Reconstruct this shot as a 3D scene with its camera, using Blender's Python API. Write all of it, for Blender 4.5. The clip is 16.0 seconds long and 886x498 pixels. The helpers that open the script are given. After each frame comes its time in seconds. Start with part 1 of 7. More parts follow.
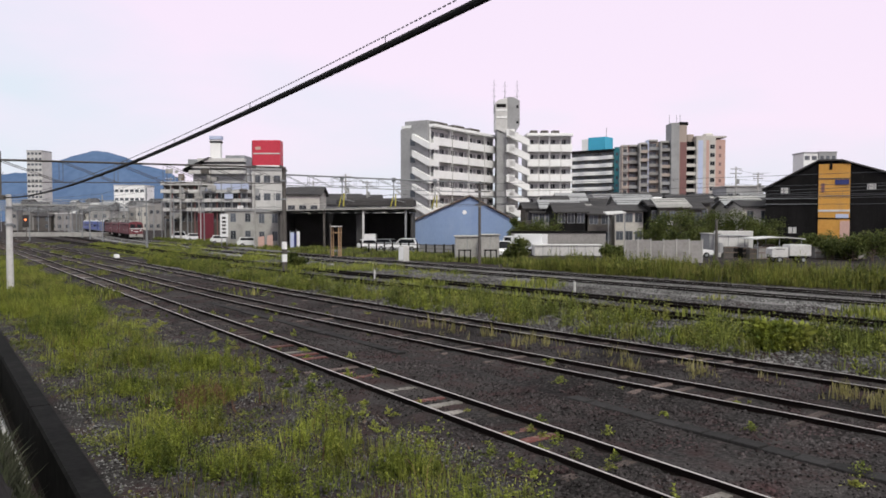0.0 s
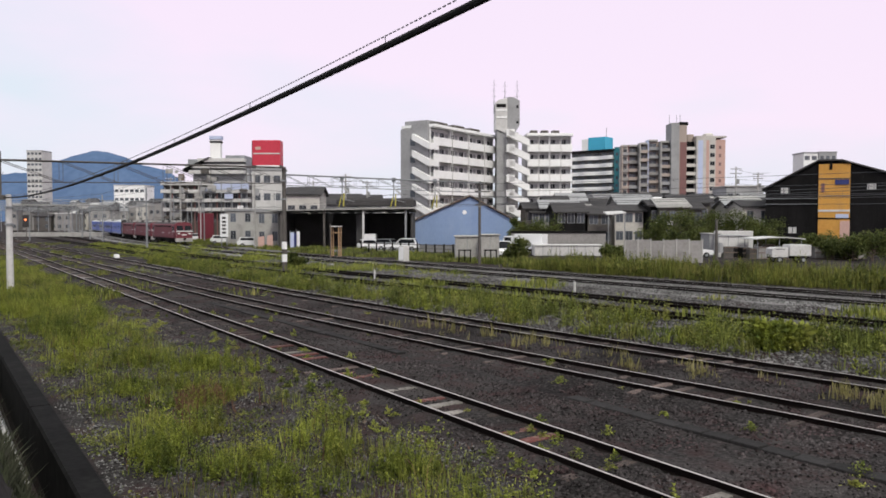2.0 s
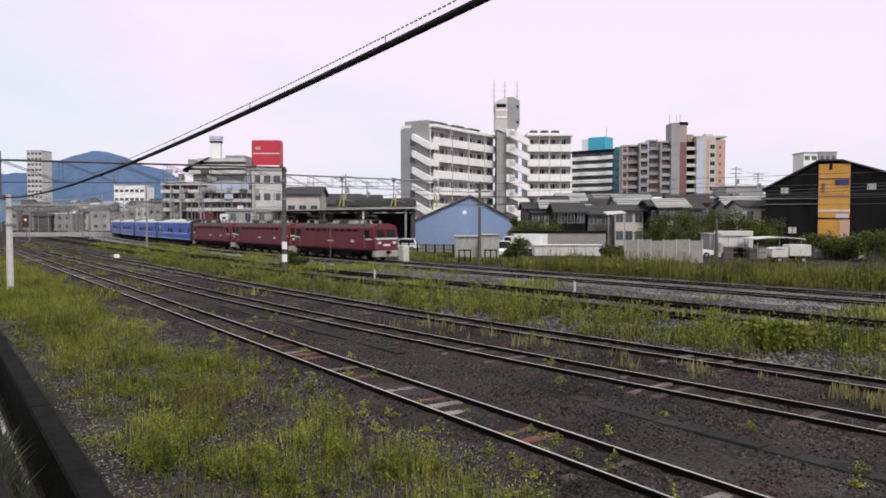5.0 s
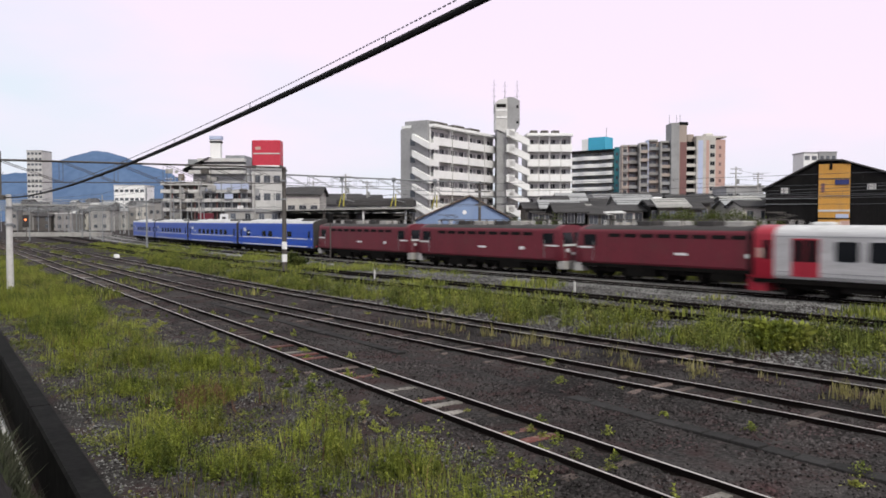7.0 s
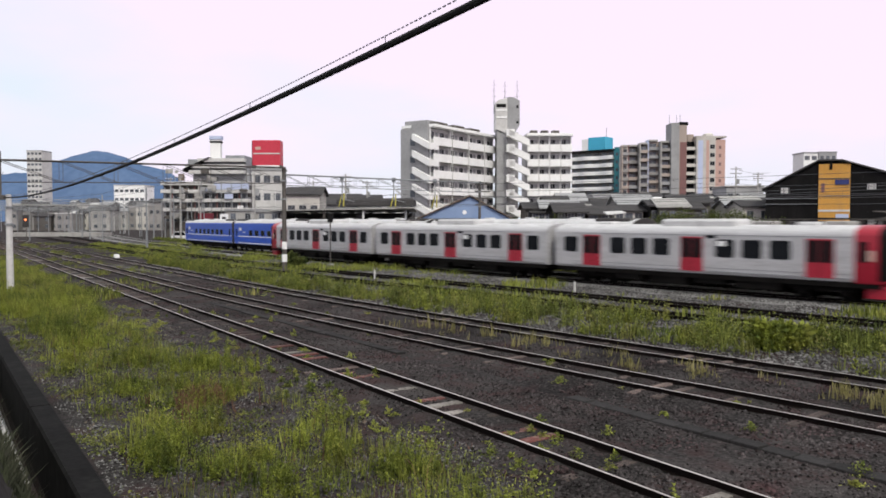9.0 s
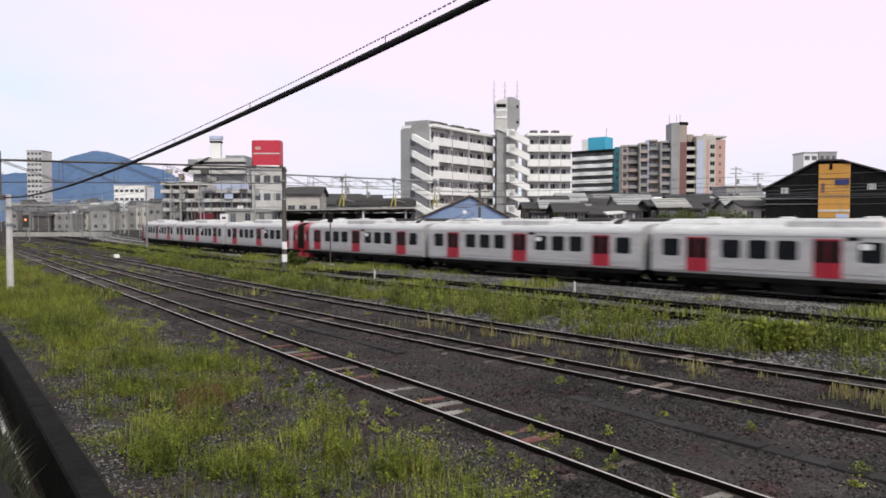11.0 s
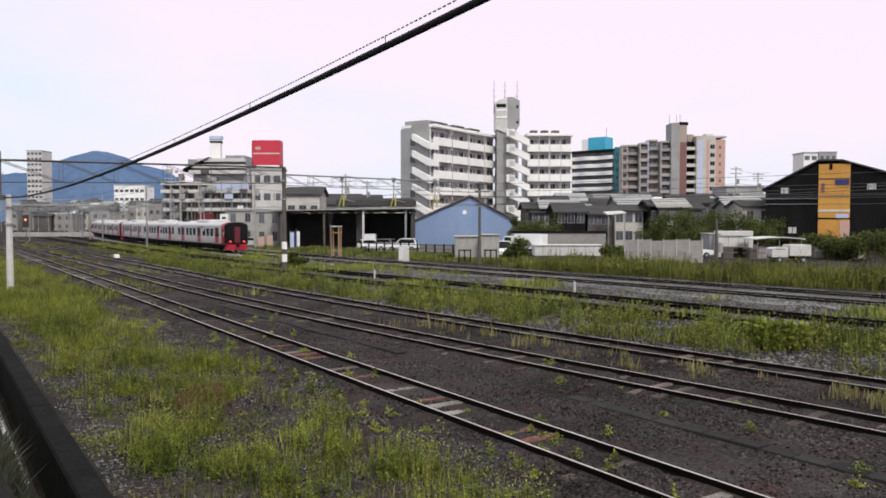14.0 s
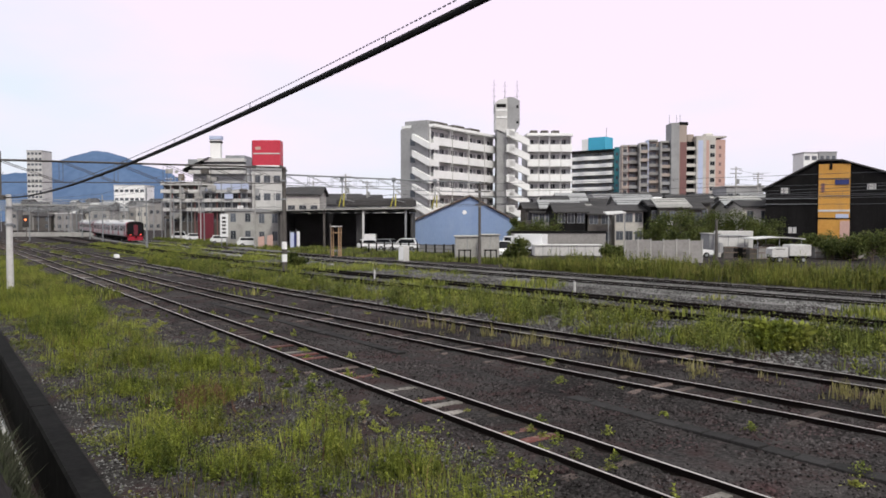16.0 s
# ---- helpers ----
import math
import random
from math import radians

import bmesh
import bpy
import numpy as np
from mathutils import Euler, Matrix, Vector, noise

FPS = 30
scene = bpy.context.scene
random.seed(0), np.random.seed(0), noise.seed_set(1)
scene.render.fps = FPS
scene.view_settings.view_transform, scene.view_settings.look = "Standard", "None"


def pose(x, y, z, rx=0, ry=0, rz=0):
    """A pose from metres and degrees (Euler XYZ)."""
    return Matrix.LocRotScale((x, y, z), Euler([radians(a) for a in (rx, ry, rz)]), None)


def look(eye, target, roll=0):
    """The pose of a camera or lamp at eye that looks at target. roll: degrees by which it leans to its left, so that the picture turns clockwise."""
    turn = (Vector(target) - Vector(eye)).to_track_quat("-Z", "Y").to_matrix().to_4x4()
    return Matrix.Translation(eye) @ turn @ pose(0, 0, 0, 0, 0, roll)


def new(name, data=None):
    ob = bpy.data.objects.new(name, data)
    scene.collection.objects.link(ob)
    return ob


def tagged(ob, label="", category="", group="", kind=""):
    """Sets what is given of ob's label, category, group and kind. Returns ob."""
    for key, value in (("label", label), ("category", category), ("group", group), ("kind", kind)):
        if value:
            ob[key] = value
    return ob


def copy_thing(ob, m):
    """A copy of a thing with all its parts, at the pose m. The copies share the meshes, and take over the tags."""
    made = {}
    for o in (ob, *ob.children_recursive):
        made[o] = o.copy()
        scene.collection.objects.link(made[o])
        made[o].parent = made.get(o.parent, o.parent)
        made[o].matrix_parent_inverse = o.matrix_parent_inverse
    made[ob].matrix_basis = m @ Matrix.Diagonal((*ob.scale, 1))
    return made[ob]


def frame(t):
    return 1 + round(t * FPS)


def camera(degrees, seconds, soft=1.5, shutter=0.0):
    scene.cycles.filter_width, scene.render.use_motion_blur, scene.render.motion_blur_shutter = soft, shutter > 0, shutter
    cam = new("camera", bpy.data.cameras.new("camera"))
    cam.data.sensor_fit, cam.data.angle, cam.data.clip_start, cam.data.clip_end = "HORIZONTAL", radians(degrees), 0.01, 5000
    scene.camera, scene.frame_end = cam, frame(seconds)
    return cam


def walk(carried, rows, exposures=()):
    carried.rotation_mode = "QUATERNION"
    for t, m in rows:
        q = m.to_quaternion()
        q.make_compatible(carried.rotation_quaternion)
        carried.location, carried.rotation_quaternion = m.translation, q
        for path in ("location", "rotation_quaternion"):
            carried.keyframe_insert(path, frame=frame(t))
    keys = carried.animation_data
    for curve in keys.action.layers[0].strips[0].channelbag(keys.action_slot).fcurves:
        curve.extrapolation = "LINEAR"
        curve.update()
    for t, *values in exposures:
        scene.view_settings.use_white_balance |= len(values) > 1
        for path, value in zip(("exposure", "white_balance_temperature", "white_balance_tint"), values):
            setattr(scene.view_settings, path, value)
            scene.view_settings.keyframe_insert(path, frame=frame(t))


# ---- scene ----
# ---- camera: it stands still, 3.9 m above the rails ----
cam = camera(60.0, 16.0, 1.7, 0.5)
TURN = 49.65          # the town's axes: x to the right of the view, y into its depth
EYE = look((0, 0, 3.9), (-76.21 * 10, 64.75 * 10, 3.9 - 37.55))
walk(cam, [(0, EYE), (16.0, EYE)], [(0, -0.02, 6500, 10), (3.0, -0.02, 6500, 10), (6.5, 0.03, 6500, 10), (9.0, 0.07, 6500, 10), (16.0, 0.07, 6500, 10)])

# ---- overcast sky and a soft sun ----
world = bpy.data.worlds.new("sky")
scene.world = world
world.use_nodes = True
wn, wl = world.node_tree.nodes, world.node_tree.links
SUN_UP, SUN_ROUND = 46, -22
sky = wn.new("ShaderNodeTexSky")
sky.sky_type, sky.sun_disc = "NISHITA", False
sky.sun_elevation, sky.sun_rotation = radians(SUN_UP), radians(90 - SUN_ROUND)
sky.air_density, sky.dust_density = 1.2, 2.0
dim = wn.new("ShaderNodeVectorMath")
dim.operation = "SCALE"
dim.inputs[3].default_value = 0.13
wl.new(sky.outputs[0], dim.inputs[0])
wco = wn.new("ShaderNodeTexCoord")
wmap = wn.new("ShaderNodeMapping")
wmap.inputs["Scale"].default_value = (1.6, 1.6, 4.5)
cloud = wn.new("ShaderNodeTexNoise")
cloud.inputs["Scale"].default_value, cloud.inputs["Detail"].default_value = 1.1, 5
ramp = wn.new("ShaderNodeValToRGB")
ramp.color_ramp.elements[0].position, ramp.color_ramp.elements[0].color = 0.46, (0.80, 0.87, 0.97, 1)
ramp.color_ramp.elements[1].position, ramp.color_ramp.elements[1].color = 0.72, (1.03, 0.87, 1.03, 1)
wl.new(wco.outputs["Generated"], wmap.inputs[0])
wl.new(wmap.outputs[0], cloud.inputs["Vector"])
drift = wn.new("ShaderNodeVectorMath")          # cover grows upwards and to the right
drift.operation = "DOT_PRODUCT"
drift.inputs[1].default_value = (0.11, 0.13, 0.95)
wl.new(wco.outputs["Generated"], drift.inputs[0])
cover = wn.new("ShaderNodeMath")
cover.inputs[1].default_value = 0.0
wl.new(cloud.outputs[0], cover.inputs[0])
wl.new(drift.outputs["Value"], cover.inputs[1])
wl.new(cover.outputs[0], ramp.inputs[0])
wmix = wn.new("ShaderNodeMix")
wmix.data_type = "RGBA"
wmix.inputs[0].default_value = 0.9          # cloud cover
split = wn.new("ShaderNodeSeparateXYZ")          # overhead the cover is a plain bright grey
wl.new(wco.outputs["Generated"], split.inputs[0])
height = wn.new("ShaderNodeMapRange")
height.inputs[1].default_value, height.inputs[2].default_value = 0.28, 0.6
wl.new(split.outputs[2], height.inputs[0])
overhead = wn.new("ShaderNodeMix")
overhead.data_type = "RGBA"
overhead.inputs[7].default_value = (0.92, 0.96, 0.98, 1)
wl.new(height.outputs[0], overhead.inputs[0])
wl.new(ramp.outputs[0], overhead.inputs[6])
wl.new(overhead.outputs[2], wmix.inputs[7])
wl.new(dim.outputs[0], wmix.inputs[6])
wl.new(wmix.outputs[2], wn["Background"].inputs[0])
wn["Background"].inputs[1].default_value = 1.0

sun = new("sun", bpy.data.lights.new("sun", "SUN"))
sun.data.energy, sun.data.angle, sun.data.color = 2.2, radians(14), (1.0, 0.98, 0.86)
sun_way = Vector((math.cos(radians(SUN_ROUND)) * math.cos(radians(SUN_UP)), math.sin(radians(SUN_ROUND)) * math.cos(radians(SUN_UP)), math.sin(radians(SUN_UP))))
sun.matrix_world = look(sun_way * 50, (0, 0, 0))


# ---- materials ----
def mat(name, a, b=None, rough=0.8, metal=0.0, big=0.5, fine=14.0, bump=0.25, wear=None, worn=0.0, stretch=(1, 1, 1), piece=0.0, island=0.0, spec=0.4, lo=0.36, hi=0.70):
    """A surface of two mixed colours at a large and a fine scale, with relief, optional wear spots and variation from piece to piece."""
    m = bpy.data.materials.new(name)
    m.use_nodes = True
    n, l = m.node_tree.nodes, m.node_tree.links
    p = n["Principled BSDF"]
    p.inputs["Roughness"].default_value, p.inputs["Metallic"].default_value = rough, metal
    p.inputs["Specular IOR Level"].default_value = spec
    b = b or tuple(min(1, c * 0.72) for c in a)
    co = n.new("ShaderNodeTexCoord")
    mp = n.new("ShaderNodeMapping")
    mp.inputs["Scale"].default_value = stretch
    l.new(co.outputs["Object"], mp.inputs[0])
    large, small = n.new("ShaderNodeTexNoise"), n.new("ShaderNodeTexNoise")
    for t, s, d in ((large, big, 5), (small, fine, 3)):
        t.inputs["Scale"].default_value, t.inputs["Detail"].default_value = s, d
        l.new(mp.outputs[0], t.inputs["Vector"])
    add = n.new("ShaderNodeMath")
    add.operation = "MULTIPLY_ADD"
    add.inputs[1].default_value = 0.55
    l.new(small.outputs[0], add.inputs[0])
    half = n.new("ShaderNodeMath")
    half.operation = "MULTIPLY"
    half.inputs[1].default_value = 0.55
    l.new(large.outputs[0], half.inputs[0])
    l.new(half.outputs[0], add.inputs[2])
    r = n.new("ShaderNodeValToRGB")
    r.color_ramp.elements[0].position, r.color_ramp.elements[0].color = lo, (*b, 1)
    r.color_ramp.elements[1].position, r.color_ramp.elements[1].color = hi, (*a, 1)
    l.new(add.outputs[0], r.inputs[0])
    colour = r.outputs[0]
    if wear:
        spots = n.new("ShaderNodeTexNoise")
        spots.inputs["Scale"].default_value, spots.inputs["Detail"].default_value = big * 3.1, 8
        l.new(mp.outputs[0], spots.inputs["Vector"])
        cut = n.new("ShaderNodeMapRange")
        cut.inputs[1].default_value, cut.inputs[2].default_value, cut.inputs[4].default_value = 0.5, 0.72, worn
        l.new(spots.outputs[0], cut.inputs[0])
        mix = n.new("ShaderNodeMix")
        mix.data_type = "RGBA"
        mix.inputs[7].default_value = (*wear, 1)
        l.new(cut.outputs[0], mix.inputs[0])
        l.new(colour, mix.inputs[6])
        colour = mix.outputs[2]
    if piece or island:
        src = n.new("ShaderNodeObjectInfo").outputs["Random"] if piece else n.new("ShaderNodeNewGeometry").outputs["Random Per Island"]
        k = piece or island
        mr = n.new("ShaderNodeMapRange")
        mr.inputs[3].default_value, mr.inputs[4].default_value = 1 - k, 1 + k
        l.new(src, mr.inputs[0])
        hsv = n.new("ShaderNodeHueSaturation")
        l.new(mr.outputs[0], hsv.inputs["Value"])
        l.new(colour, hsv.inputs["Color"])
        colour = hsv.outputs[0]
    l.new(colour, p.inputs["Base Color"])
    if bump:
        bp = n.new("ShaderNodeBump")
        bp.inputs["Strength"].default_value, bp.inputs["Distance"].default_value = bump, 0.02
        l.new(small.outputs[0], bp.inputs["Height"])
        l.new(bp.outputs[0], p.inputs["Normal"])
    return m


def glow(name, colour, strength):
    m = bpy.data.materials.new(name)
    m.use_nodes = True
    p = m.node_tree.nodes["Principled BSDF"]
    p.inputs["Base Color"].default_value = (*colour, 1)
    p.inputs["Emission Color"].default_value, p.inputs["Emission Strength"].default_value = (*colour, 1), strength
    return m


def leafy(name, a, b, dry, island=0.35, dryness=0.5):
    """Leaves: colour drifts over the ground, some blades dry, a little light comes through."""
    m = mat(name, a, b, rough=0.65, big=0.35, fine=3.0, bump=0, wear=dry, worn=dryness, island=island, spec=0.1, lo=0.42, hi=0.66)
    n, l = m.node_tree.nodes, m.node_tree.links
    p = n["Principled BSDF"]
    tr = n.new("ShaderNodeBsdfTranslucent")
    src = p.inputs["Base Color"].links[0].from_socket
    l.new(src, tr.inputs[0])
    mx = n.new("ShaderNodeMixShader")
    mx.inputs[0].default_value = 0.3
    l.new(p.outputs[0], mx.inputs[1])
    l.new(tr.outputs[0], mx.inputs[2])
    l.new(mx.outputs[0], n["Material Output"].inputs[0])
    return m


M_GROUND = mat("gravel_soil", (0.062, 0.056, 0.055), (0.008, 0.0072, 0.0072), rough=0.95, big=0.3, fine=15.0, bump=1.0, wear=(0.046, 0.024, 0.024), worn=0.75, lo=0.42, hi=0.68, spec=0.06)
M_STONE = mat("ballast_stone", (0.068, 0.060, 0.061), (0.010, 0.0088, 0.0088), rough=0.95, big=0.25, fine=20, bump=0.5, wear=(0.052, 0.026, 0.027), worn=0.75, island=0.85, spec=0.06)
M_STONE_GREY = mat("fresh_ballast", (0.15, 0.145, 0.142), (0.045, 0.043, 0.042), rough=0.95, big=0.4, fine=9, bump=1.0, island=0.7, lo=0.42, hi=0.66)
M_RAIL = mat("rusty_rail", (0.012, 0.009, 0.008), (0.004, 0.003, 0.0028), rough=0.9, metal=0.0, big=0.8, fine=30, bump=0.3, spec=0.08)
M_RAILTOP = mat("rail_head", (0.60, 0.57, 0.54), (0.34, 0.30, 0.28), rough=0.45, metal=0.4, big=0.6, fine=30, bump=0.1)
M_SLEEPER = mat("weathered_sleeper", (0.13, 0.098, 0.088), (0.035, 0.026, 0.024), rough=0.95, big=1.5, fine=12, bump=0.6, wear=(0.12, 0.05, 0.042), worn=0.35, stretch=(6, 1, 1), piece=0.6)
# near-black all over, with scattered slightly paler spots
M_DITCH = mat("near_black_concrete", (0.013, 0.0125, 0.013), (0.005, 0.005, 0.005), spec=0.1, rough=0.95, big=0.9, fine=8, bump=0.4, wear=(0.03, 0.031, 0.027), worn=0.3)
M_LID = mat("dark_lid_concrete", (0.038, 0.036, 0.036), (0.02, 0.019, 0.019), rough=0.95, big=0.8, fine=12, bump=0.3, spec=0.1, piece=0.2)
M_CONC = mat("concrete", (0.42, 0.41, 0.39), (0.26, 0.25, 0.24), rough=0.9, big=0.3, fine=6, bump=0.2, wear=(0.16, 0.15, 0.14), worn=0.4)
M_CONC_PALE = mat("pale_concrete", (0.62, 0.61, 0.60), (0.45, 0.44, 0.43), rough=0.85, big=0.3, fine=6, bump=0.15, wear=(0.3, 0.29, 0.28), worn=0.3)
M_STEEL = mat("galvanised_steel", (0.33, 0.34, 0.35), (0.2, 0.21, 0.22), rough=0.6, metal=0.5, big=0.6, fine=9, bump=0.1)
M_STEEL_DARK = mat("painted_steel_brown", (0.13, 0.12, 0.11), (0.07, 0.06, 0.055), rough=0.7, metal=0.3, big=0.8, fine=9, bump=0.15)
M_CABLE = mat("black_cable", (0.006, 0.006, 0.006), rough=0.9, big=4, fine=40, bump=0.2)
M_WIRE = mat("grey_wire", (0.09, 0.09, 0.1), rough=0.5, metal=0.4, big=2, fine=20, bump=0)
M_WHITE = mat("white_paint", (0.86, 0.855, 0.85), (0.76, 0.755, 0.75), rough=0.7, big=0.12, fine=2.5, bump=0.08, wear=(0.5, 0.49, 0.48), worn=0.22)
M_CREAM = mat("offwhite_render", (0.6, 0.57, 0.53), (0.45, 0.43, 0.4), rough=0.85, big=0.12, fine=3, bump=0.1, wear=(0.33, 0.31, 0.3), worn=0.35)
M_GREY = mat("grey_render", (0.34, 0.34, 0.345), (0.25, 0.25, 0.255), rough=0.9, big=0.12, fine=3, bump=0.1, wear=(0.17, 0.17, 0.17), worn=0.3)
M_DARKWALL = mat("dark_wall", (0.013, 0.012, 0.0125), (0.005, 0.005, 0.005), spec=0.12, rough=0.85, big=0.25, fine=4, bump=0.2, stretch=(3, 3, 0.4))
M_INSIDE = mat("shed_inside", (0.07, 0.068, 0.068), (0.035, 0.034, 0.034), rough=0.9, big=0.4, fine=5, bump=0.1)
M_GLASS = mat("dark_window_glass", (0.012, 0.013, 0.016), (0.006, 0.007, 0.009), rough=0.15, big=0.4, fine=2, bump=0, spec=0.2, island=0.4)
M_PANE = mat("flat_window_glass", (0.10, 0.11, 0.13), (0.035, 0.04, 0.05), rough=0.2, big=0.3, fine=2, bump=0, spec=0.6, piece=0.6)
M_RED = mat("red_paint", (0.37, 0.016, 0.036), (0.296, 0.013, 0.029), rough=0.4, big=0.4, fine=6, bump=0.05)
M_SIGNRED = mat("sign_red", (0.55, 0.04, 0.07), (0.45, 0.032, 0.055), rough=0.5, big=0.1, fine=2, bump=0.04)
M_MAROON = mat("maroon_paint", (0.145, 0.014, 0.027), (0.10, 0.010, 0.019), rough=0.55, big=0.5, fine=7, bump=0.06, wear=(0.10, 0.028, 0.03), worn=0.5, stretch=(1, 1, 0.4))
M_BLUE = mat("blue_paint", (0.010, 0.075, 0.48), (0.008, 0.058, 0.39), rough=0.3, big=0.4, fine=5, bump=0.04, wear=(0.02, 0.07, 0.40), worn=0.3)
M_SILVER = mat("brushed_steel", (0.56, 0.55, 0.56), (0.40, 0.39, 0.40), rough=0.42, metal=0.25, big=0.8, fine=9, bump=0.06, stretch=(0.3, 1, 2.2), wear=(0.30, 0.29, 0.29), worn=0.35)
M_ROOFSILVER = mat("roof_silver", (0.6, 0.595, 0.6), (0.42, 0.415, 0.42), rough=0.6, big=0.6, fine=6, bump=0.1, wear=(0.3, 0.29, 0.29), worn=0.4)
M_ROOFDARK = mat("roof_grey", (0.05, 0.046, 0.046), (0.025, 0.022, 0.022), rough=0.8, big=0.6, fine=6, bump=0.15)
M_UNDER = mat("underframe", (0.010, 0.0095, 0.009), (0.0035, 0.0033, 0.0032), rough=0.9, big=1.2, fine=9, bump=0.3, wear=(0.02, 0.015, 0.013), worn=0.5, spec=0.06)
M_BLUEWALL = mat("blue_corrugated", (0.24, 0.33, 0.52), (0.20, 0.28, 0.46), rough=0.65, big=0.2, fine=3, bump=0.15, wear=(0.3, 0.37, 0.5), worn=0.25, stretch=(2, 2, 0.5))
M_ORANGE = mat("orange_cladding", (0.62, 0.33, 0.07), (0.5, 0.25, 0.05), rough=0.65, big=0.3, fine=4, bump=0.15, wear=(0.4, 0.24, 0.1), worn=0.3)
M_TEAL = mat("teal_paint", (0.035, 0.2, 0.24), (0.025, 0.15, 0.18), rough=0.7, big=0.15, fine=3, bump=0.05)
M_CYAN = mat("cyan_tank", (0.06, 0.42, 0.62), (0.05, 0.34, 0.5), rough=0.55, big=0.2, fine=3, bump=0.05)
M_BROWN = mat("brown_tile", (0.22, 0.11, 0.105), (0.17, 0.085, 0.08), rough=0.7, big=0.15, fine=5, bump=0.1)
M_TAN = mat("tan_tile", (0.40, 0.33, 0.29), (0.31, 0.26, 0.23), rough=0.75, big=0.15, fine=5, bump=0.1)
M_PINK = mat("pink_tile", (0.55, 0.36, 0.31), (0.46, 0.30, 0.26), rough=0.75, big=0.15, fine=5, bump=0.1)
M_TILE = mat("grey_roof_tile", (0.072, 0.068, 0.068), (0.03, 0.028, 0.03), rough=0.8, big=0.4, fine=5, bump=0.5, stretch=(1, 6, 1), spec=0.15)
M_RUST = mat("rusty_sheet", (0.20, 0.15, 0.12), (0.11, 0.085, 0.07), rough=0.85, big=0.3, fine=5, bump=0.2, stretch=(4, 1, 1))
M_WOOD = mat("bare_timber", (0.42, 0.27, 0.16), (0.26, 0.16, 0.09), rough=0.8, big=2, fine=9, bump=0.2, stretch=(1, 1, 0.2))
M_ASPHALT = mat("asphalt", (0.13, 0.125, 0.12), (0.07, 0.067, 0.067), rough=0.95, big=0.3, fine=12, bump=0.3)
# distance haze over the woods is mixed into this blue base colour
M_HILL = mat("hazed_wooded_hill", (0.105, 0.16, 0.27), (0.075, 0.12, 0.22), rough=1.0, big=0.006, fine=0.05, bump=0, spec=0.0)
M_TYRE = mat("tyre_rubber", (0.025, 0.025, 0.025), rough=0.9, big=3, fine=20, bump=0.2)
M_CARWHITE = mat("white_car_paint", (0.78, 0.78, 0.79), (0.7, 0.7, 0.71), rough=0.25, big=0.6, fine=6, bump=0.02)
M_CARGREY = mat("grey_car_paint", (0.3, 0.31, 0.32), (0.24, 0.25, 0.26), rough=0.3, metal=0.4, big=0.6, fine=6, bump=0.02)
M_TARP = mat("pale_blue_sheet", (0.5, 0.55, 0.72), (0.4, 0.45, 0.62), rough=0.7, big=0.4, fine=6, bump=0.2)
M_NAVY = mat("navy_sheet", (0.03, 0.04, 0.16), rough=0.7, big=0.4, fine=6, bump=0.2)
M_BEIGE = mat("beige_panel", (0.31, 0.295, 0.285), (0.21, 0.2, 0.195), rough=0.8, big=0.2, fine=4, bump=0.1, wear=(0.13, 0.12, 0.115), worn=0.45)
M_TINT = mat("tinted_door_glass", (0.022, 0.008, 0.010), (0.012, 0.005, 0.006), rough=0.2, big=0.5, fine=4, bump=0, spec=0.25)
M_SLEEPER_PALE = mat("pale_sleeper", (0.26, 0.24, 0.22), (0.09, 0.08, 0.072), rough=0.95, big=1.5, fine=12, bump=0.5, wear=(0.1, 0.08, 0.07), worn=0.6, piece=0.4)
M_YELLOW = mat("yellow_guard", (0.45, 0.40, 0.06), (0.36, 0.32, 0.05), rough=0.6, big=1, fine=9, bump=0.05)
M_SLEEPER_RUST = mat("rust_stained_sleeper", (0.15, 0.045, 0.038), (0.06, 0.025, 0.022), rough=0.95, big=2.5, fine=14, bump=0.5, wear=(0.2, 0.17, 0.15), worn=0.7, piece=0.4)
M_TAIL = glow("tail_lamp", (1.0, 0.10, 0.08), 0.9)
M_SIGNAL = glow("signal_lamp", (1.0, 0.25, 0.08), 3.0)
M_GRASS = leafy("verge_grass", (0.29, 0.32, 0.066), (0.05, 0.075, 0.019), (0.30, 0.255, 0.09), dryness=0.6, island=0.55)
M_HERB = leafy("leafy_herbs", (0.30, 0.335, 0.058), (0.055, 0.078, 0.018), (0.32, 0.29, 0.07), dryness=0.5, island=0.55)
M_WEED = leafy("green_weeds", (0.20, 0.225, 0.055), (0.045, 0.062, 0.018), (0.27, 0.23, 0.085), dryness=0.6, island=0.6)
M_REED = leafy("tall_reed_grass", (0.205, 0.215, 0.048), (0.055, 0.072, 0.017), (0.27, 0.22, 0.085), dryness=0.6, island=0.5)
M_STRAW = leafy("straw_reeds", (0.27, 0.245, 0.10), (0.11, 0.105, 0.04), (0.36, 0.31, 0.17), dryness=0.5)
M_DRY = leafy("dry_red_grass", (0.19, 0.10, 0.07), (0.09, 0.045, 0.038), (0.28, 0.2, 0.10), dryness=0.5)
M_LITTER = leafy("dry_litter", (0.26, 0.21, 0.16), (0.10, 0.08, 0.06), (0.34, 0.31, 0.27), dryness=0.5)
M_LEAF = leafy("dark_shrub_leaves", (0.13, 0.15, 0.045), (0.035, 0.05, 0.017), (0.2, 0.19, 0.05), dryness=0.4)
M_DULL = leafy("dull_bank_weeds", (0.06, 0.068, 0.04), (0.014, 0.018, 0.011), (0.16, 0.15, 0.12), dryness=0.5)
M_BARK = mat("bark", (0.12, 0.09, 0.07), (0.06, 0.045, 0.035), rough=0.95, big=3, fine=20, bump=0.6)


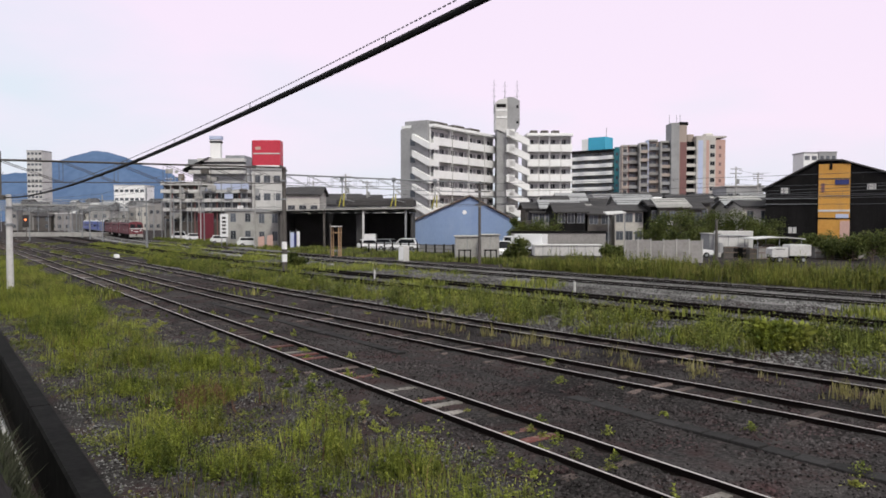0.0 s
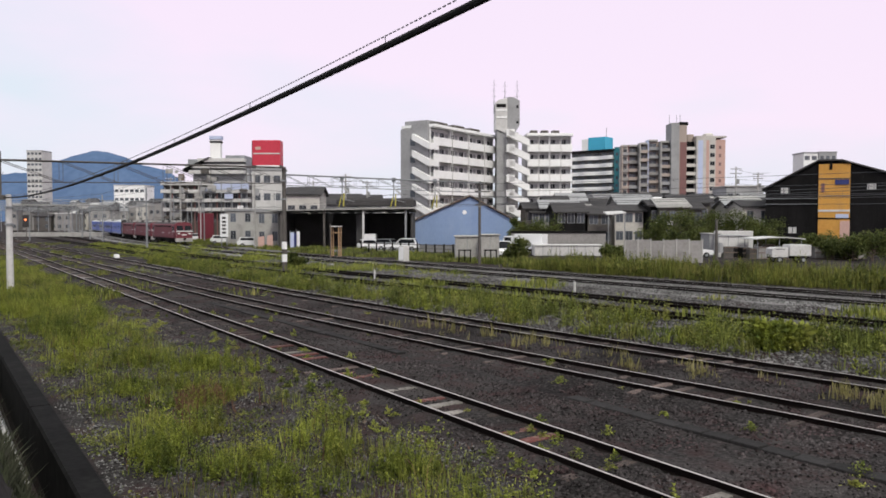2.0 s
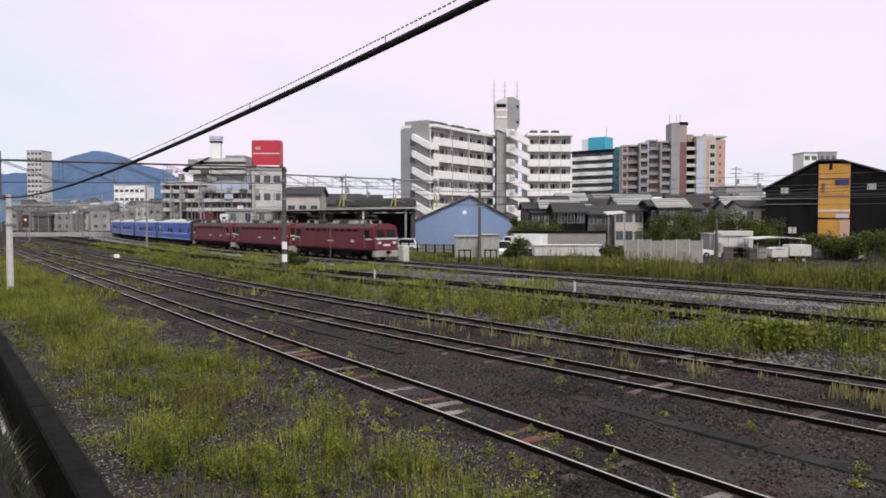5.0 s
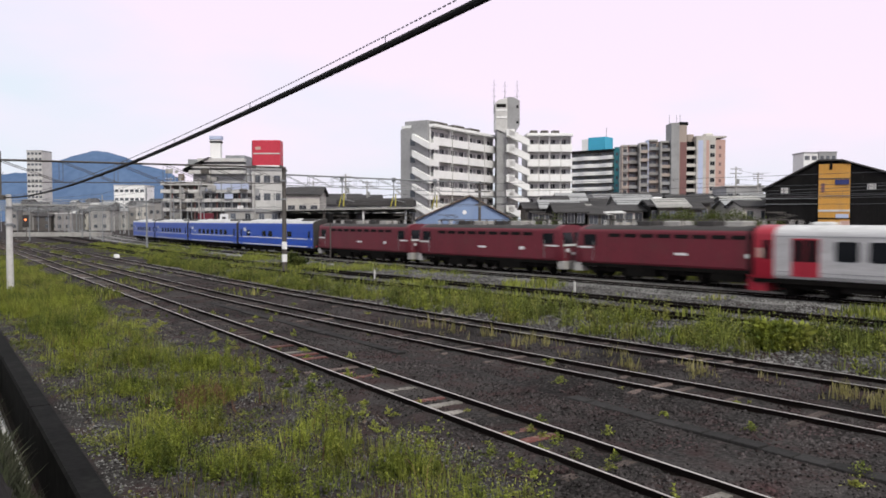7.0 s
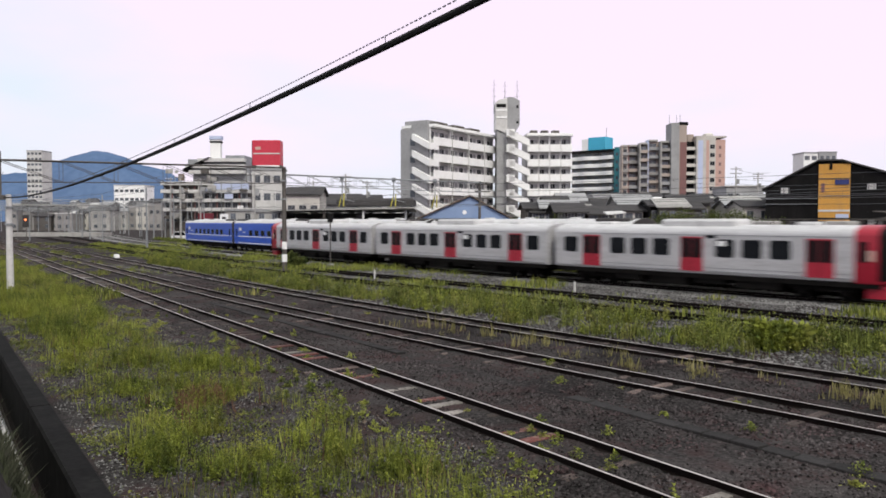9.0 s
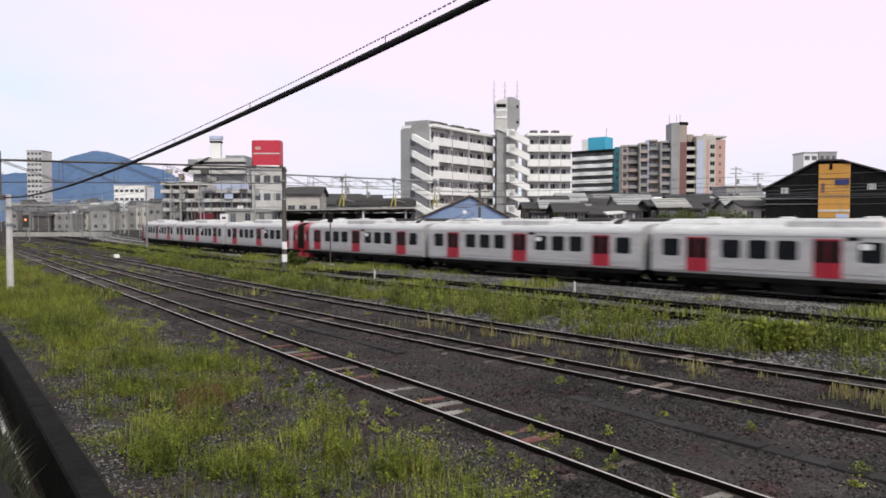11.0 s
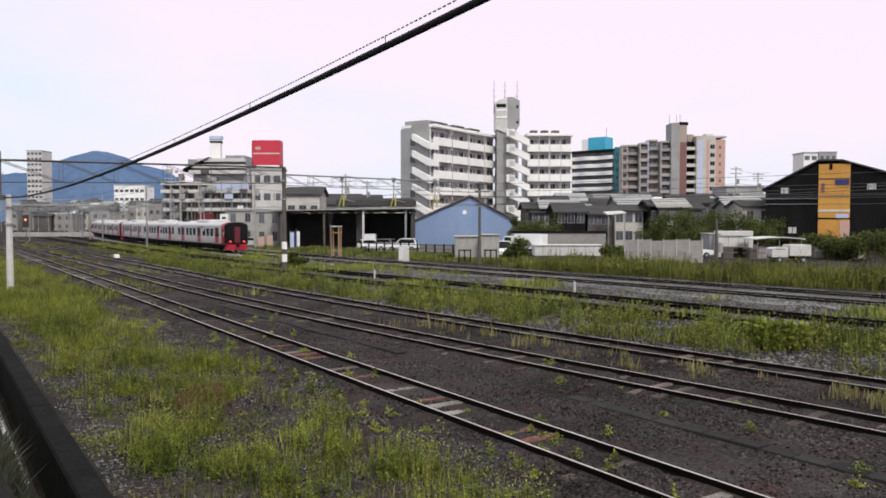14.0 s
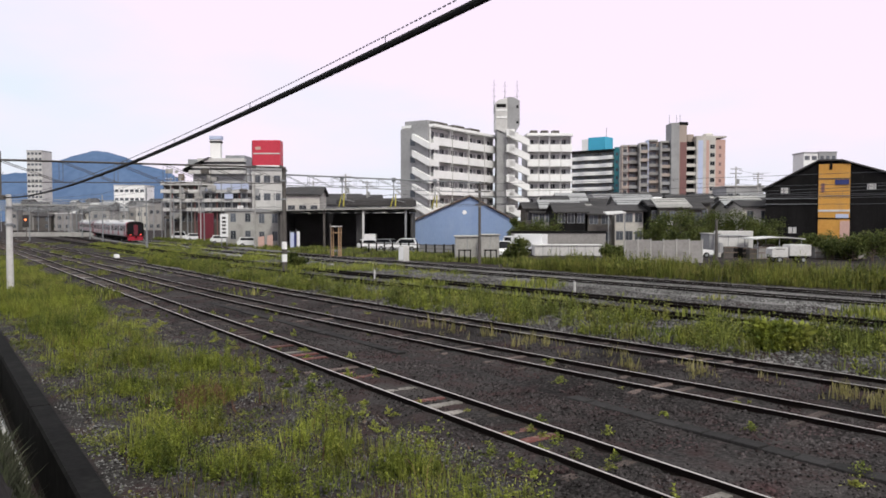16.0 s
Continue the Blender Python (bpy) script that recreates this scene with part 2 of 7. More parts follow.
# ---- small kit for meshes ----
class Shape:
    """Collects vertices and faces for one part."""
    def __init__(self):
        self.v, self.f, self.k = [], [], []

    def add(self, verts, faces, k=0):
        o = len(self.v)
        self.v += [tuple(p) for p in verts]
        self.f += [tuple(i + o for i in q) for q in faces]
        self.k += [k] * len(faces)
        return self

    def box(self, x0, x1, y0, y1, z0, z1, k=0, cut=0.0):
        """A box; cut bevels its upright edges and its top."""
        if cut <= 0:
            v = [(x0, y0, z0), (x1, y0, z0), (x1, y1, z0), (x0, y1, z0), (x0, y0, z1), (x1, y0, z1), (x1, y1, z1), (x0, y1, z1)]
            return self.add(v, [(3, 2, 1, 0), (4, 5, 6, 7), (0, 1, 5, 4), (1, 2, 6, 5), (2, 3, 7, 6), (3, 0, 4, 7)], k)
        c = cut
        ring = [(x0 + c, y0), (x1 - c, y0), (x1, y0 + c), (x1, y1 - c), (x1 - c, y1), (x0 + c, y1), (x0, y1 - c), (x0, y0 + c)]
        mx, my = (x0 + x1) / 2, (y0 + y1) / 2
        top = [(x + (c if x < mx else -c), y + (c if y < my else -c)) for x, y in ring]
        v = [(x, y, z0) for x, y in ring] + [(x, y, z1 - c) for x, y in ring] + [(x, y, z1) for x, y in top]
        f = [tuple(reversed(range(8))), tuple(range(16, 24))]
        for j in range(2):
            for i in range(8):
                a, b = j * 8 + i, j * 8 + (i + 1) % 8
                f.append((a, b, b + 8, a + 8))
        return self.add(v, f, k)

    def rod(self, a, b, r, r2=None, n=6, k=0):
        a, b = Vector(a), Vector(b)
        q = (b - a).to_track_quat("Z", "Y")
        r2 = r if r2 is None else r2
        v = []
        for p, rr in ((a, r), (b, r2)):
            v += [p + q @ Vector((rr * math.cos(2 * math.pi * i / n), rr * math.sin(2 * math.pi * i / n), 0)) for i in range(n)]
        f = [(i, (i + 1) % n, (i + 1) % n + n, i + n) for i in range(n)]
        f += [tuple(reversed(range(n))), tuple(range(n, 2 * n))]
        return self.add(v, f, k)

    def tube(self, pts, r, n=6, k=0):
        """One bent round bar through the points."""
        pts = [Vector(p) for p in pts]
        v, f = [], []
        for i, p in enumerate(pts):
            d = (pts[min(i + 1, len(pts) - 1)] - pts[max(i - 1, 0)]).normalized()
            a = d.cross(Vector((0, 0, 1)) if abs(d.z) < 0.95 else Vector((1, 0, 0))).normalized()
            b = a.cross(d)
            v += [p + (a * math.cos(2 * math.pi * j / n) + b * math.sin(2 * math.pi * j / n)) * r for j in range(n)]
        for i in range(len(pts) - 1):
            for j in range(n):
                q = (j + 1) % n
                f.append((i * n + j, i * n + q, i * n + q + n, i * n + j + n))
        f += [tuple(reversed(range(n))), tuple(range(len(v) - n, len(v)))]
        return self.add(v, f, k)

    def prism(self, outline, y0, y1, k=0):
        """An outline in x and z, pushed from y0 to y1."""
        n = len(outline)
        v = [(x, y0, z) for x, z in outline] + [(x, y1, z) for x, z in outline]
        f = [(i, (i + 1) % n, (i + 1) % n + n, i + n) for i in range(n)] + [tuple(reversed(range(n))), tuple(range(n, 2 * n))]
        return self.add(v, f, k)

    def sweep(self, outline, x0, x1, k=0, cap=True):
        """An outline in y and z, pushed from x0 to x1."""
        n = len(outline)
        v = [(x0, y, z) for y, z in outline] + [(x1, y, z) for y, z in outline]
        f = [(i, (i + 1) % n, (i + 1) % n + n, i + n) for i in range(n)]
        if cap:
            f += [tuple(reversed(range(n))), tuple(range(n, 2 * n))]
        return self.add(v, f, k)

    def mesh(self, name, *mats, smooth=False):
        me = bpy.data.meshes.new(name)
        me.from_pydata(self.v, [], self.f)
        for m in mats:
            me.materials.append(m)
        if len(mats) > 1:
            me.polygons.foreach_set("material_index", self.k)
        bm = bmesh.new()
        bm.from_mesh(me)
        bmesh.ops.recalc_face_normals(bm, faces=bm.faces)
        bm.to_mesh(me)
        bm.free()
        if smooth:
            me.shade_smooth()
            me.set_sharp_from_angle(angle=radians(40))
        return me


def part(name, shape, material, parent, label="", smooth=False):
    """Links a Shape, or a mesh, as one mesh object under a thing or a part."""
    if isinstance(shape, Shape):
        mats = material if isinstance(material, tuple) else (material,)
        shape = shape.mesh(name, *mats, smooth=smooth)
    ob = new(name, shape)
    ob.parent = parent
    return tagged(ob, label)


def thing(name, m, label, category, group="", kind=""):
    ob = new(name)
    ob.empty_display_size = 0.3
    ob.matrix_world = m
    return tagged(ob, label, category, group, kind)


TOWN = pose(0, 0, 0, 0, 0, TURN)


def town(r, d, z=0.0, turn=0.0):
    """A pose in the town: metres to the right of the view's axis, metres deep."""
    return TOWN @ pose(r, d, z, 0, 0, turn)


def curve_point(u, row, start, radius, bend):
    """A track: straight along -x at y = row, then an arc that leaves it towards +y by at most bend radians. Returns x, y, heading."""
    v = max(u - start, 0)
    a = min(v / radius, bend)
    e = max(v - radius * bend, 0)
    s = min(u, start) + radius * math.sin(a) + e * math.cos(a)
    return -s, row + radius * (1 - math.cos(a)) + e * math.sin(a), a


# ---- ground: one sheet, swept along the yard's near edge, with the ditch in it ----
EDGE = math.atan(0.112)          # the near siding and the ditch lean this much from the main tracks


def near_row(s, row):
    """World place of a point s metres along the near siding's direction and row metres across it."""
    return -s * math.cos(EDGE) + row * math.sin(EDGE), row * math.cos(EDGE) + s * math.sin(EDGE)


def ground_height(x, y):
    return 0.05 * noise.noise(Vector((x * 0.35, y * 0.35, 0))) + 0.03 * noise.noise(Vector((x * 1.3, y * 1.3, 7)))


def build_ground():
    along = [-4500, -1500, -500, -150, -60] + [-30 + 0.8 * i for i in range(150)] + [92, 100, 110, 125, 145, 170, 200, 260, 350, 500, 900, 1800, 4500]
    bank = [(-4500, 2.1), (-300, 2.1), (-40, 2.1), (-6, 2.1), (0.35, 2.1), (0.75, 1.1), (1.15, -0.9), (1.28, -1.35), (1.64, -1.4), (1.68, -1.4)]
    flat = [1.72, 2.05, 2.2, 2.5] + [2.9 + 0.7 * i for i in range(90)] + [68, 75, 85, 100, 120, 160, 240, 400, 800, 1800, 4500]
    rows = [(r, z, False) for r, z in bank] + [(r, -0.17, True) for r in flat]
    v, f = [], []
    for s in along:
        for r, z, rough in rows:
            x, y = near_row(s, r)
            if rough and r > 2.2 and abs(s) < 200 and r < 200:
                z += ground_height(x, y)
            elif not rough and 0.3 < r < 1.6 and abs(s) < 90:
                z += 0.12 * noise.noise(Vector((x, y, 3)))
            v.append((x, y, z))
    n = len(rows)
    for i in range(len(along) - 1):
        for j in range(n - 1):
            a = i * n + j
            f.append((a, a + n, a + n + 1, a + 1))
    me = bpy.data.meshes.new("ground")
    me.from_pydata(v, [], f)
    me.materials.append(M_GROUND)
    me.shade_smooth()
    me.set_sharp_from_angle(angle=radians(35))
    tagged(new("ground", me), "dark brown gravel and soil of a railway yard", "ground", kind="structure")


build_ground()
along_edge = Matrix.Translation((0, 0, 0)) @ pose(0, 0, 0, 0, 0, -math.degrees(EDGE))


def build_ditch_wall():
    wall = thing("ditch_wall", along_edge, "near-black concrete wall along a drainage ditch", "retaining wall", kind="structure")
    for i in range(12):
        x1 = 10 - i * 7.0
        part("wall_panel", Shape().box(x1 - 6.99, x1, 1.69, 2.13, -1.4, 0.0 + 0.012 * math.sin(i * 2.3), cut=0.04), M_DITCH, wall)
    slab = Shape()
    slab.add([(-26.0, 1.30, -1.15), (-17.2, 1.50, -1.36), (-17.6, 1.08, -0.2), (-26.0, 0.95, 0.3), (-26.0, 1.42, -1.2), (-17.2, 1.62, -1.38), (-17.6, 1.20, -0.2), (-26.0, 1.07, 0.3)],
             [(0, 1, 2, 3), (7, 6, 5, 4), (0, 4, 5, 1), (1, 5, 6, 2), (2, 6, 7, 3), (3, 7, 4, 0)])
    part("bank_slab", slab, M_CONC_PALE, wall, "pale slab on the bank")


build_ditch_wall()


# ---- tracks: row, start of the arc, its radius and bend ----
TRACKS = {"near": (9.85, -6.0, 100000.0, 0.0), "second": (15.85, 10.0, 350.0, 0.10), "third": (19.75, 12.0, 350.0, 0.10),
          "fourth": (28.0, 38.0, 420.0, 0.12), "fifth": (31.7, 36.0, 450.0, 0.14), "down": (39.1, 32.6, 734.8, 0.207), "up": (42.9, 32.6, 731.0, 0.207)}


def place_on(track, u):
    if track == "near":
        x, y = near_row(u, 9.2)
        return x, y, EDGE
    return curve_point(u, *TRACKS[track])


RAIL_SECTION = [(-0.062, -0.15), (0.062, -0.15), (0.055, -0.135), (0.012, -0.12), (0.01, -0.045), (0.032, -0.035), (0.032, -0.006), (0.024, 0.0), (-0.024, 0.0), (-0.032, -0.006), (-0.032, -0.035), (-0.01, -0.045), (-0.012, -0.12), (-0.055, -0.135)]


def rail(track, side, u0, u1, step, parent, top):
    s = Shape()
    n = len(RAIL_SECTION)
    count = int((u1 - u0) / step)
    v, f, k = [], [], []
    for i in range(count + 1):
        x, y, a = place_on(track, u0 + i * step)
        wob = 0.008 * math.sin(i * step * 0.9 + side * 2) if top != M_RAILTOP else 0
        for d, z in RAIL_SECTION:
            off = side * 0.566 + d + wob
            v.append((x + off * math.sin(a), y + off * math.cos(a), z))
    for i in range(count):
        for j in range(n):
            a0, b0 = i * n + j, i * n + (j + 1) % n
            f.append((a0, b0, b0 + n, a0 + n))
            k.append(1 if j == 7 else 0)
    s.v, s.f, s.k = v, f, k
    return part("rail", s, (M_RAIL, top), parent)


BED = ([0, 0.45, 0.68, 1.1, 1.6, 1.9], [-0.125, -0.13, -0.10, -0.135, -0.2, -0.3])


def siding_bed(name, u0, u1, label):
    """Old gravel heaped along a siding, up to the rails' feet."""
    offs = [-1.9, -1.6, -1.1, -0.8, -0.66, -0.47, -0.2, 0.0, 0.2, 0.47, 0.66, 0.8, 1.1, 1.6, 1.9]
    n, rows = len(offs), int((u1 - u0) / 0.5)
    v, f = [], []
    for i in range(rows + 1):
        x, y, a = place_on(name, u0 + i * 0.5)
        for d in offs:
            px, py = x + d * math.sin(a), y + d * math.cos(a)
            v.append((px, py, float(np.interp(abs(d), *BED)) + 0.055 * noise.noise(Vector((px * 1.7, py * 1.7, 3)))))
    for i in range(rows):
        for j in range(n - 1):
            q = i * n + j
            f.append((q, q + 1, q + 1 + n, q + n))
    s = Shape()
    s.v, s.f, s.k = v, f, [0] * len(f)
    tagged(part("siding_bed", s, M_GROUND, None, smooth=True), label, "ballast", kind="structure")


siding_bed("near", -10, 120, "dark gravel heaped along the near siding")
siding_bed("second", -18, 120, "dark gravel heaped along a siding")
siding_bed("third", -22, 120, "dark gravel heaped along an overgrown siding")


def sleeper_mesh():
    return Shape().box(-0.11, 0.11, -1.05, 1.05, -0.29, -0.148, cut=0.02).mesh("sleeper", M_SLEEPER)


SLEEPER = sleeper_mesh()
SLEEPER_RUST = Shape().box(-0.12, 0.12, -0.5, 0.5, -0.29, -0.128, cut=0.02).mesh("sleeper", M_SLEEPER_RUST)
SLEEPER_PALE = Shape().box(-0.12, 0.12, -0.5, 0.5, -0.29, -0.128, cut=0.02).mesh("sleeper", M_SLEEPER_PALE)


def build_track(name, u0, u1, label, pieces, top, step=1.5):
    t = thing("railway_track", pose(0, 0, 0), label, "railway track", "tracks of the yard", "structure")
    for side in (-1, 1):
        rail(name, side, u0, u1, step, t, top)
    rest = Shape()
    rng = random.Random(len(name) * 7)
    for i in range(int((min(u1, 190) - u0) / 0.62)):
        u = u0 + 0.3 + i * 0.62
        x, y, a = place_on(name, u)
        m = pose(x, y, rng.uniform(-0.02, 0.05) if name in ("near", "second", "third") else -rng.uniform(0.015, 0.075), 0, 0, -math.degrees(a) + rng.uniform(-1.2, 1.2))
        if pieces[0] < u < pieces[1]:
            pale = name == "near" and rng.random() < 0.2
            rust = name == "near" and 3 < u < 24 and rng.random() < 0.5
            ob = part("sleeper", SLEEPER_PALE if pale else SLEEPER_RUST if rust else SLEEPER, None, t)
            ob.matrix_local = m
        else:
            w = [m @ Vector(p) for p in ((-0.11, -1.05, -0.15), (0.11, -1.05, -0.15), (0.11, 1.05, -0.15), (-0.11, 1.05, -0.15), (-0.11, -1.05, -0.29), (0.11, -1.05, -0.29), (0.11, 1.05, -0.29), (-0.11, 1.05, -0.29))]
            rest.add(w, [(0, 1, 2, 3), (0, 4, 5, 1), (1, 5, 6, 2), (2, 6, 7, 3), (3, 7, 4, 0)])
    if rest.v:
        tagged(part("far_sleepers", rest, M_SLEEPER, t), kind="stuff")


build_track("near", -12, 170, "rusty siding with weathered sleepers between weeds", (-8, 120), M_RAILTOP)
build_track("second", -20, 190, "rusty siding in dark brown gravel", (-12, 90), M_RAILTOP)
build_track("third", -25, 200, "rusty siding half hidden by weeds", (-12, 60), M_RAILTOP)
build_track("fourth", -45, 200, "overgrown rusty siding in the grass", (-30, 20), M_RAIL)
build_track("fifth", -50, 210, "overgrown siding beside the main line", (-30, 20), M_RAIL)
build_track("down", -330, 420, "main line track on grey ballast", (-30, 30), M_RAILTOP, 3.0)
build_track("up", -330, 420, "main line track on grey ballast beside a grass strip", (-30, 30), M_RAILTOP, 3.0)


def cable_trough():
    """Row of concrete lids between two sidings, buried for a stretch."""
    t = thing("cable_trough", pose(0, 0, 0), "row of dark concrete cable trough lids in gravel", "cable trough", kind="structure")
    rng = random.Random(8)
    lid = Shape().box(-0.285, 0.285, -0.17, 0.17, -0.12, 0.0, cut=0.012).mesh("trough_lid", M_LID)
    for i in range(62):
        s = 0.5 + i * 0.6
        if 12.5 < s < 20:
            continue
        x, y = near_row(s, 12.5 - 0.0275 * s)
        ob = part("trough_lid", lid, None, t)
        ob.matrix_local = pose(x, y, -0.115 + rng.uniform(-0.012, 0.012), rng.uniform(-1, 1), rng.uniform(-1, 1), -math.degrees(EDGE) + 1.6 + rng.uniform(-1, 1))


cable_trough()


# ---- trains: each vehicle is a thing; x along it, z up from the rail ----
def wall_outline(half, low, side_top, roof, bow=0.0):
    """Cross-section of a vehicle: y and z, with a rounded roof."""
    o = [(-half + 0.06, low), (half - 0.06, low), (half, low + 0.12), (half, side_top)]
    for i in range(1, 8):
        a = math.pi / 2 * i / 8
        o.append((half * math.cos(a) ** 0.75, side_top + (roof - side_top) * math.sin(a)))
    o.append((0, roof))
    return o + [(-y, z) for y, z in reversed(o[4:-1])] + [(-half, side_top), (-half, low + 0.12)]


def body(half, low, side_top, roof, x0, x1, roofcut, ends=0):
    """Body shell with two materials: sides below roofcut, roof above."""
    o = wall_outline(half, low, side_top, roof)
    s = Shape()
    n = len(o)
    s.add([(x0, y, z) for y, z in o] + [(x1, y, z) for y, z in o], [tuple(reversed(range(n))), tuple(range(n, 2 * n))], ends)
    for i in range(n):
        j = (i + 1) % n
        s.add([(x0, *o[i]), (x0, *o[j]), (x1, *o[j]), (x1, *o[i])], [(0, 1, 2, 3)], 1 if (o[i][1] + o[j][1]) / 2 > roofcut else 0)
    return s


WHEEL = Shape().rod((0, -0.065, 0), (0, 0.065, 0), 0.43, n=16).mesh("wheel", M_UNDER)


def bogie(parent, x, base, half=0.95):
    s = Shape()
    for y in (-half, half):
        s.box(x - base / 2 - 0.55, x + base / 2 + 0.55, y - 0.09, y + 0.09, 0.5, 0.72, cut=0.03)
        for dx in (-base / 2, base / 2):
            s.box(x + dx - 0.2, x + dx + 0.2, y - 0.16, y + 0.16, 0.3, 0.62, cut=0.04)
        s.rod((x, y, 0.45), (x, y, 0.98), 0.24, n=8)
    s.box(x - 0.3, x + 0.3, -half, half, 0.6, 0.85)
    for dx in (-base / 2, base / 2):
        s.rod((x + dx, -0.7, 0.43), (x + dx, 0.7, 0.43), 0.08, n=6)
    b = part("bogie", s, M_UNDER, parent, "dark brown bogie frame")
    for dx in (-base / 2, base / 2):
        for y in (-0.566, 0.566):
            w = part("wheel", WHEEL, None, b)
            w.location = (x + dx, y, 0.43)


def side_panel(name, x, w, z0, z1, half, parent, m, proud=0.006, label="", cut=0.05):
    """A rounded flat panel, such as a window or a door, on each side of a vehicle."""
    made = []
    for sgn in (-1, 1):
        s = Shape()
        y = sgn * half
        c = min(cut, w / 3)
        o = [(x - w / 2 + c, z0), (x + w / 2 - c, z0), (x + w / 2, z0 + c), (x + w / 2, z1 - c), (x + w / 2 - c, z1), (x - w / 2 + c, z1), (x - w / 2, z1 - c), (x - w / 2, z0 + c)]
        s.prism(o, y - sgn * 0.03, y + sgn * proud)
        made.append(part(name, s, m, parent, label))
    return made


def gear_boxes(parent, spans, half=1.25, low=0.32, top=1.0):
    for x0, x1, lw in spans:
        part("equipment_box", Shape().box(x0, x1, -half, half, lw, top, cut=0.04), M_UNDER, parent)


def pantograph(parent, x, z, up=0.5):
    q = z - 0.1
    base = Shape().tube([(x - 0.9, -0.55, q), (x + 0.9, -0.55, q), (x + 0.9, 0.55, q), (x - 0.9, 0.55, q), (x - 0.9, -0.55, q)], 0.035, 6)
    pan = part("pantograph", base, M_STEEL_DARK, parent, "folded steel pantograph")
    for y in (-0.55, 0.55):
        part("arm", Shape().tube([(x - 0.9, y, q), (x + 0.5, y * 0.8, z + up * 0.45), (x - 0.5, y * 0.6, z + up)], 0.03, 6), M_STEEL_DARK, pan)
        for dx in (-0.8, 0.8):
            part("insulator", Shape().rod((x + dx, y, z - 0.48), (x + dx, y, z - 0.08), 0.07), M_CONC_PALE, pan, "pale insulator")
    for dx in (-0.5, -0.35):
        part("contact_strip", Shape().rod((x + dx, -0.9, z + up), (x + dx, 0.9, z + up), 0.033), M_STEEL_DARK, pan)


def commuter_car(cab, panto, label):
    """Silver commuter car, 20 m; cab is -1, 0 or 1 for the end that carries a driver's cab."""
    t = thing("commuter_car", pose(0, 0, 0), label, "train car", "silver commuter train")
    half, L = 1.44, 9.82
    x0, x1 = -L, L
    part("body", body(half, 1.0, 3.15, 3.66, x0 + (0.28 if cab < 0 else 0), x1 - (0.28 if cab > 0 else 0), 3.45), (M_SILVER, M_ROOFSILVER), t, smooth=True)
    for z in (1.14, 1.32, 3.08):
        side_panel("trim_strip", 0, 2 * L - 2.9, z, z + 0.035, half, t, M_CARGREY, 0.012, cut=0.005)
    for dx in (-6.9, 0, 6.9):
        for d in side_panel("door", dx, 1.36, 1.12, 3.0, half, t, M_RED, 0.018, "red sliding door", 0.04):
            sgn = 1 if d.data.vertices[0].co.y > 0 or d.data.vertices[8].co.y > 1.4 else -1
            g = Shape()
            for wx in (-0.33, 0.33):
                g.box(dx + wx - 0.29, dx + wx + 0.29, sgn * (half + 0.016), sgn * (half + 0.024), 1.86, 2.92)
            part("door_glass", g, M_TINT, d, "dark red tinted door glass")
            part("door_seam", Shape().box(dx - 0.015, dx + 0.015, sgn * (half + 0.016), sgn * (half + 0.026), 1.14, 2.98), M_UNDER, d)
    spots = [-8.55 if cab >= 0 else None, -4.95, -3.45, -1.95, 1.95, 3.45, 4.95, 8.55 if cab <= 0 else None]
    for wx in spots:
        if wx is not None:
            side_panel("window", wx, 1.08, 1.92, 2.88, half, t, M_GLASS, 0.008, "dark tinted window", 0.1)
    for b in side_panel("destination_board", 1.15, 0.62, 2.93, 3.1, half, t, M_GLASS, 0.02, "dark destination board"):
        pass
    for b in side_panel("notice_sticker", 1.75, 0.5, 2.52, 2.8, half, t, M_WHITE, 0.014, "white sticker on a window"):
        pass
    ac = Shape().box(-2.3, 2.3, -0.98, 0.98, 3.5, 3.98, cut=0.14)
    part("air_conditioner", ac, M_ROOFSILVER, t, "pale rooftop air conditioner")
    for rx in (-6.6, 5.8):
        part("roof_vent", Shape().box(rx - 0.5, rx + 0.5, -0.5, 0.5, 3.55, 3.82, cut=0.08), M_ROOFSILVER, t)
    if panto:
        pantograph(t, -7.2, 4.0, 0.9)
    gear_boxes(t, [(-5.2, -3.4, 0.42), (-2.8, -0.4, 0.3), (0.1, 1.9, 0.48), (2.5, 4.9, 0.36)], half=1.3)
    part("sill", Shape().box(x0 + 0.2, x1 - 0.2, -1.38, 1.38, 0.74, 1.04), M_UNDER, t)
    for bx in (-6.9, 6.9):
        bogie(t, bx, 2.1)
    for end in (-1, 1):
        if end != cab:
            part("gangway", Shape().box(end * (L - 0.02) - 0.02, end * (L + 0.26), -0.6, 0.6, 1.1, 3.1, cut=0.05) if end > 0 else Shape().box(-L - 0.26, -L + 0.04, -0.6, 0.6, 1.1, 3.1, cut=0.05), M_UNDER, t, "dark gangway bellows")
    if cab:
        c = cab
        ends = Shape()
        o = wall_outline(half + 0.012, 0.95, 3.15, 3.675)
        n = len(o)
        rings = [(L - 1.35, 1.0), (L - 0.3, 1.0), (L + 0.02, 0.965), (L + 0.14, 0.86)]
        v = []
        for x, k in rings:
            v += [(c * x, y * k, 2.2 + (z - 2.2) * (k if k > 0.9 else 0.93)) for y, z in o]
        f = []
        for j in range(len(rings) - 1):
            for i in range(n):
                a, b = j * n + i, j * n + (i + 1) % n
                f.append((a, b, b + n, a + n))
        f.append(tuple(range(3 * n, 4 * n)))
        ends.add(v, f)
        ends.k = [1 if sum(v[i][2] for i in q) / len(q) > 1.6 and min(abs(v[i][0]) for i in q) > L - 0.35 else 0 for q in f]
        head = part("cab_end", ends, (M_RED, M_DARKWALL), t, "red cab end", smooth=True)
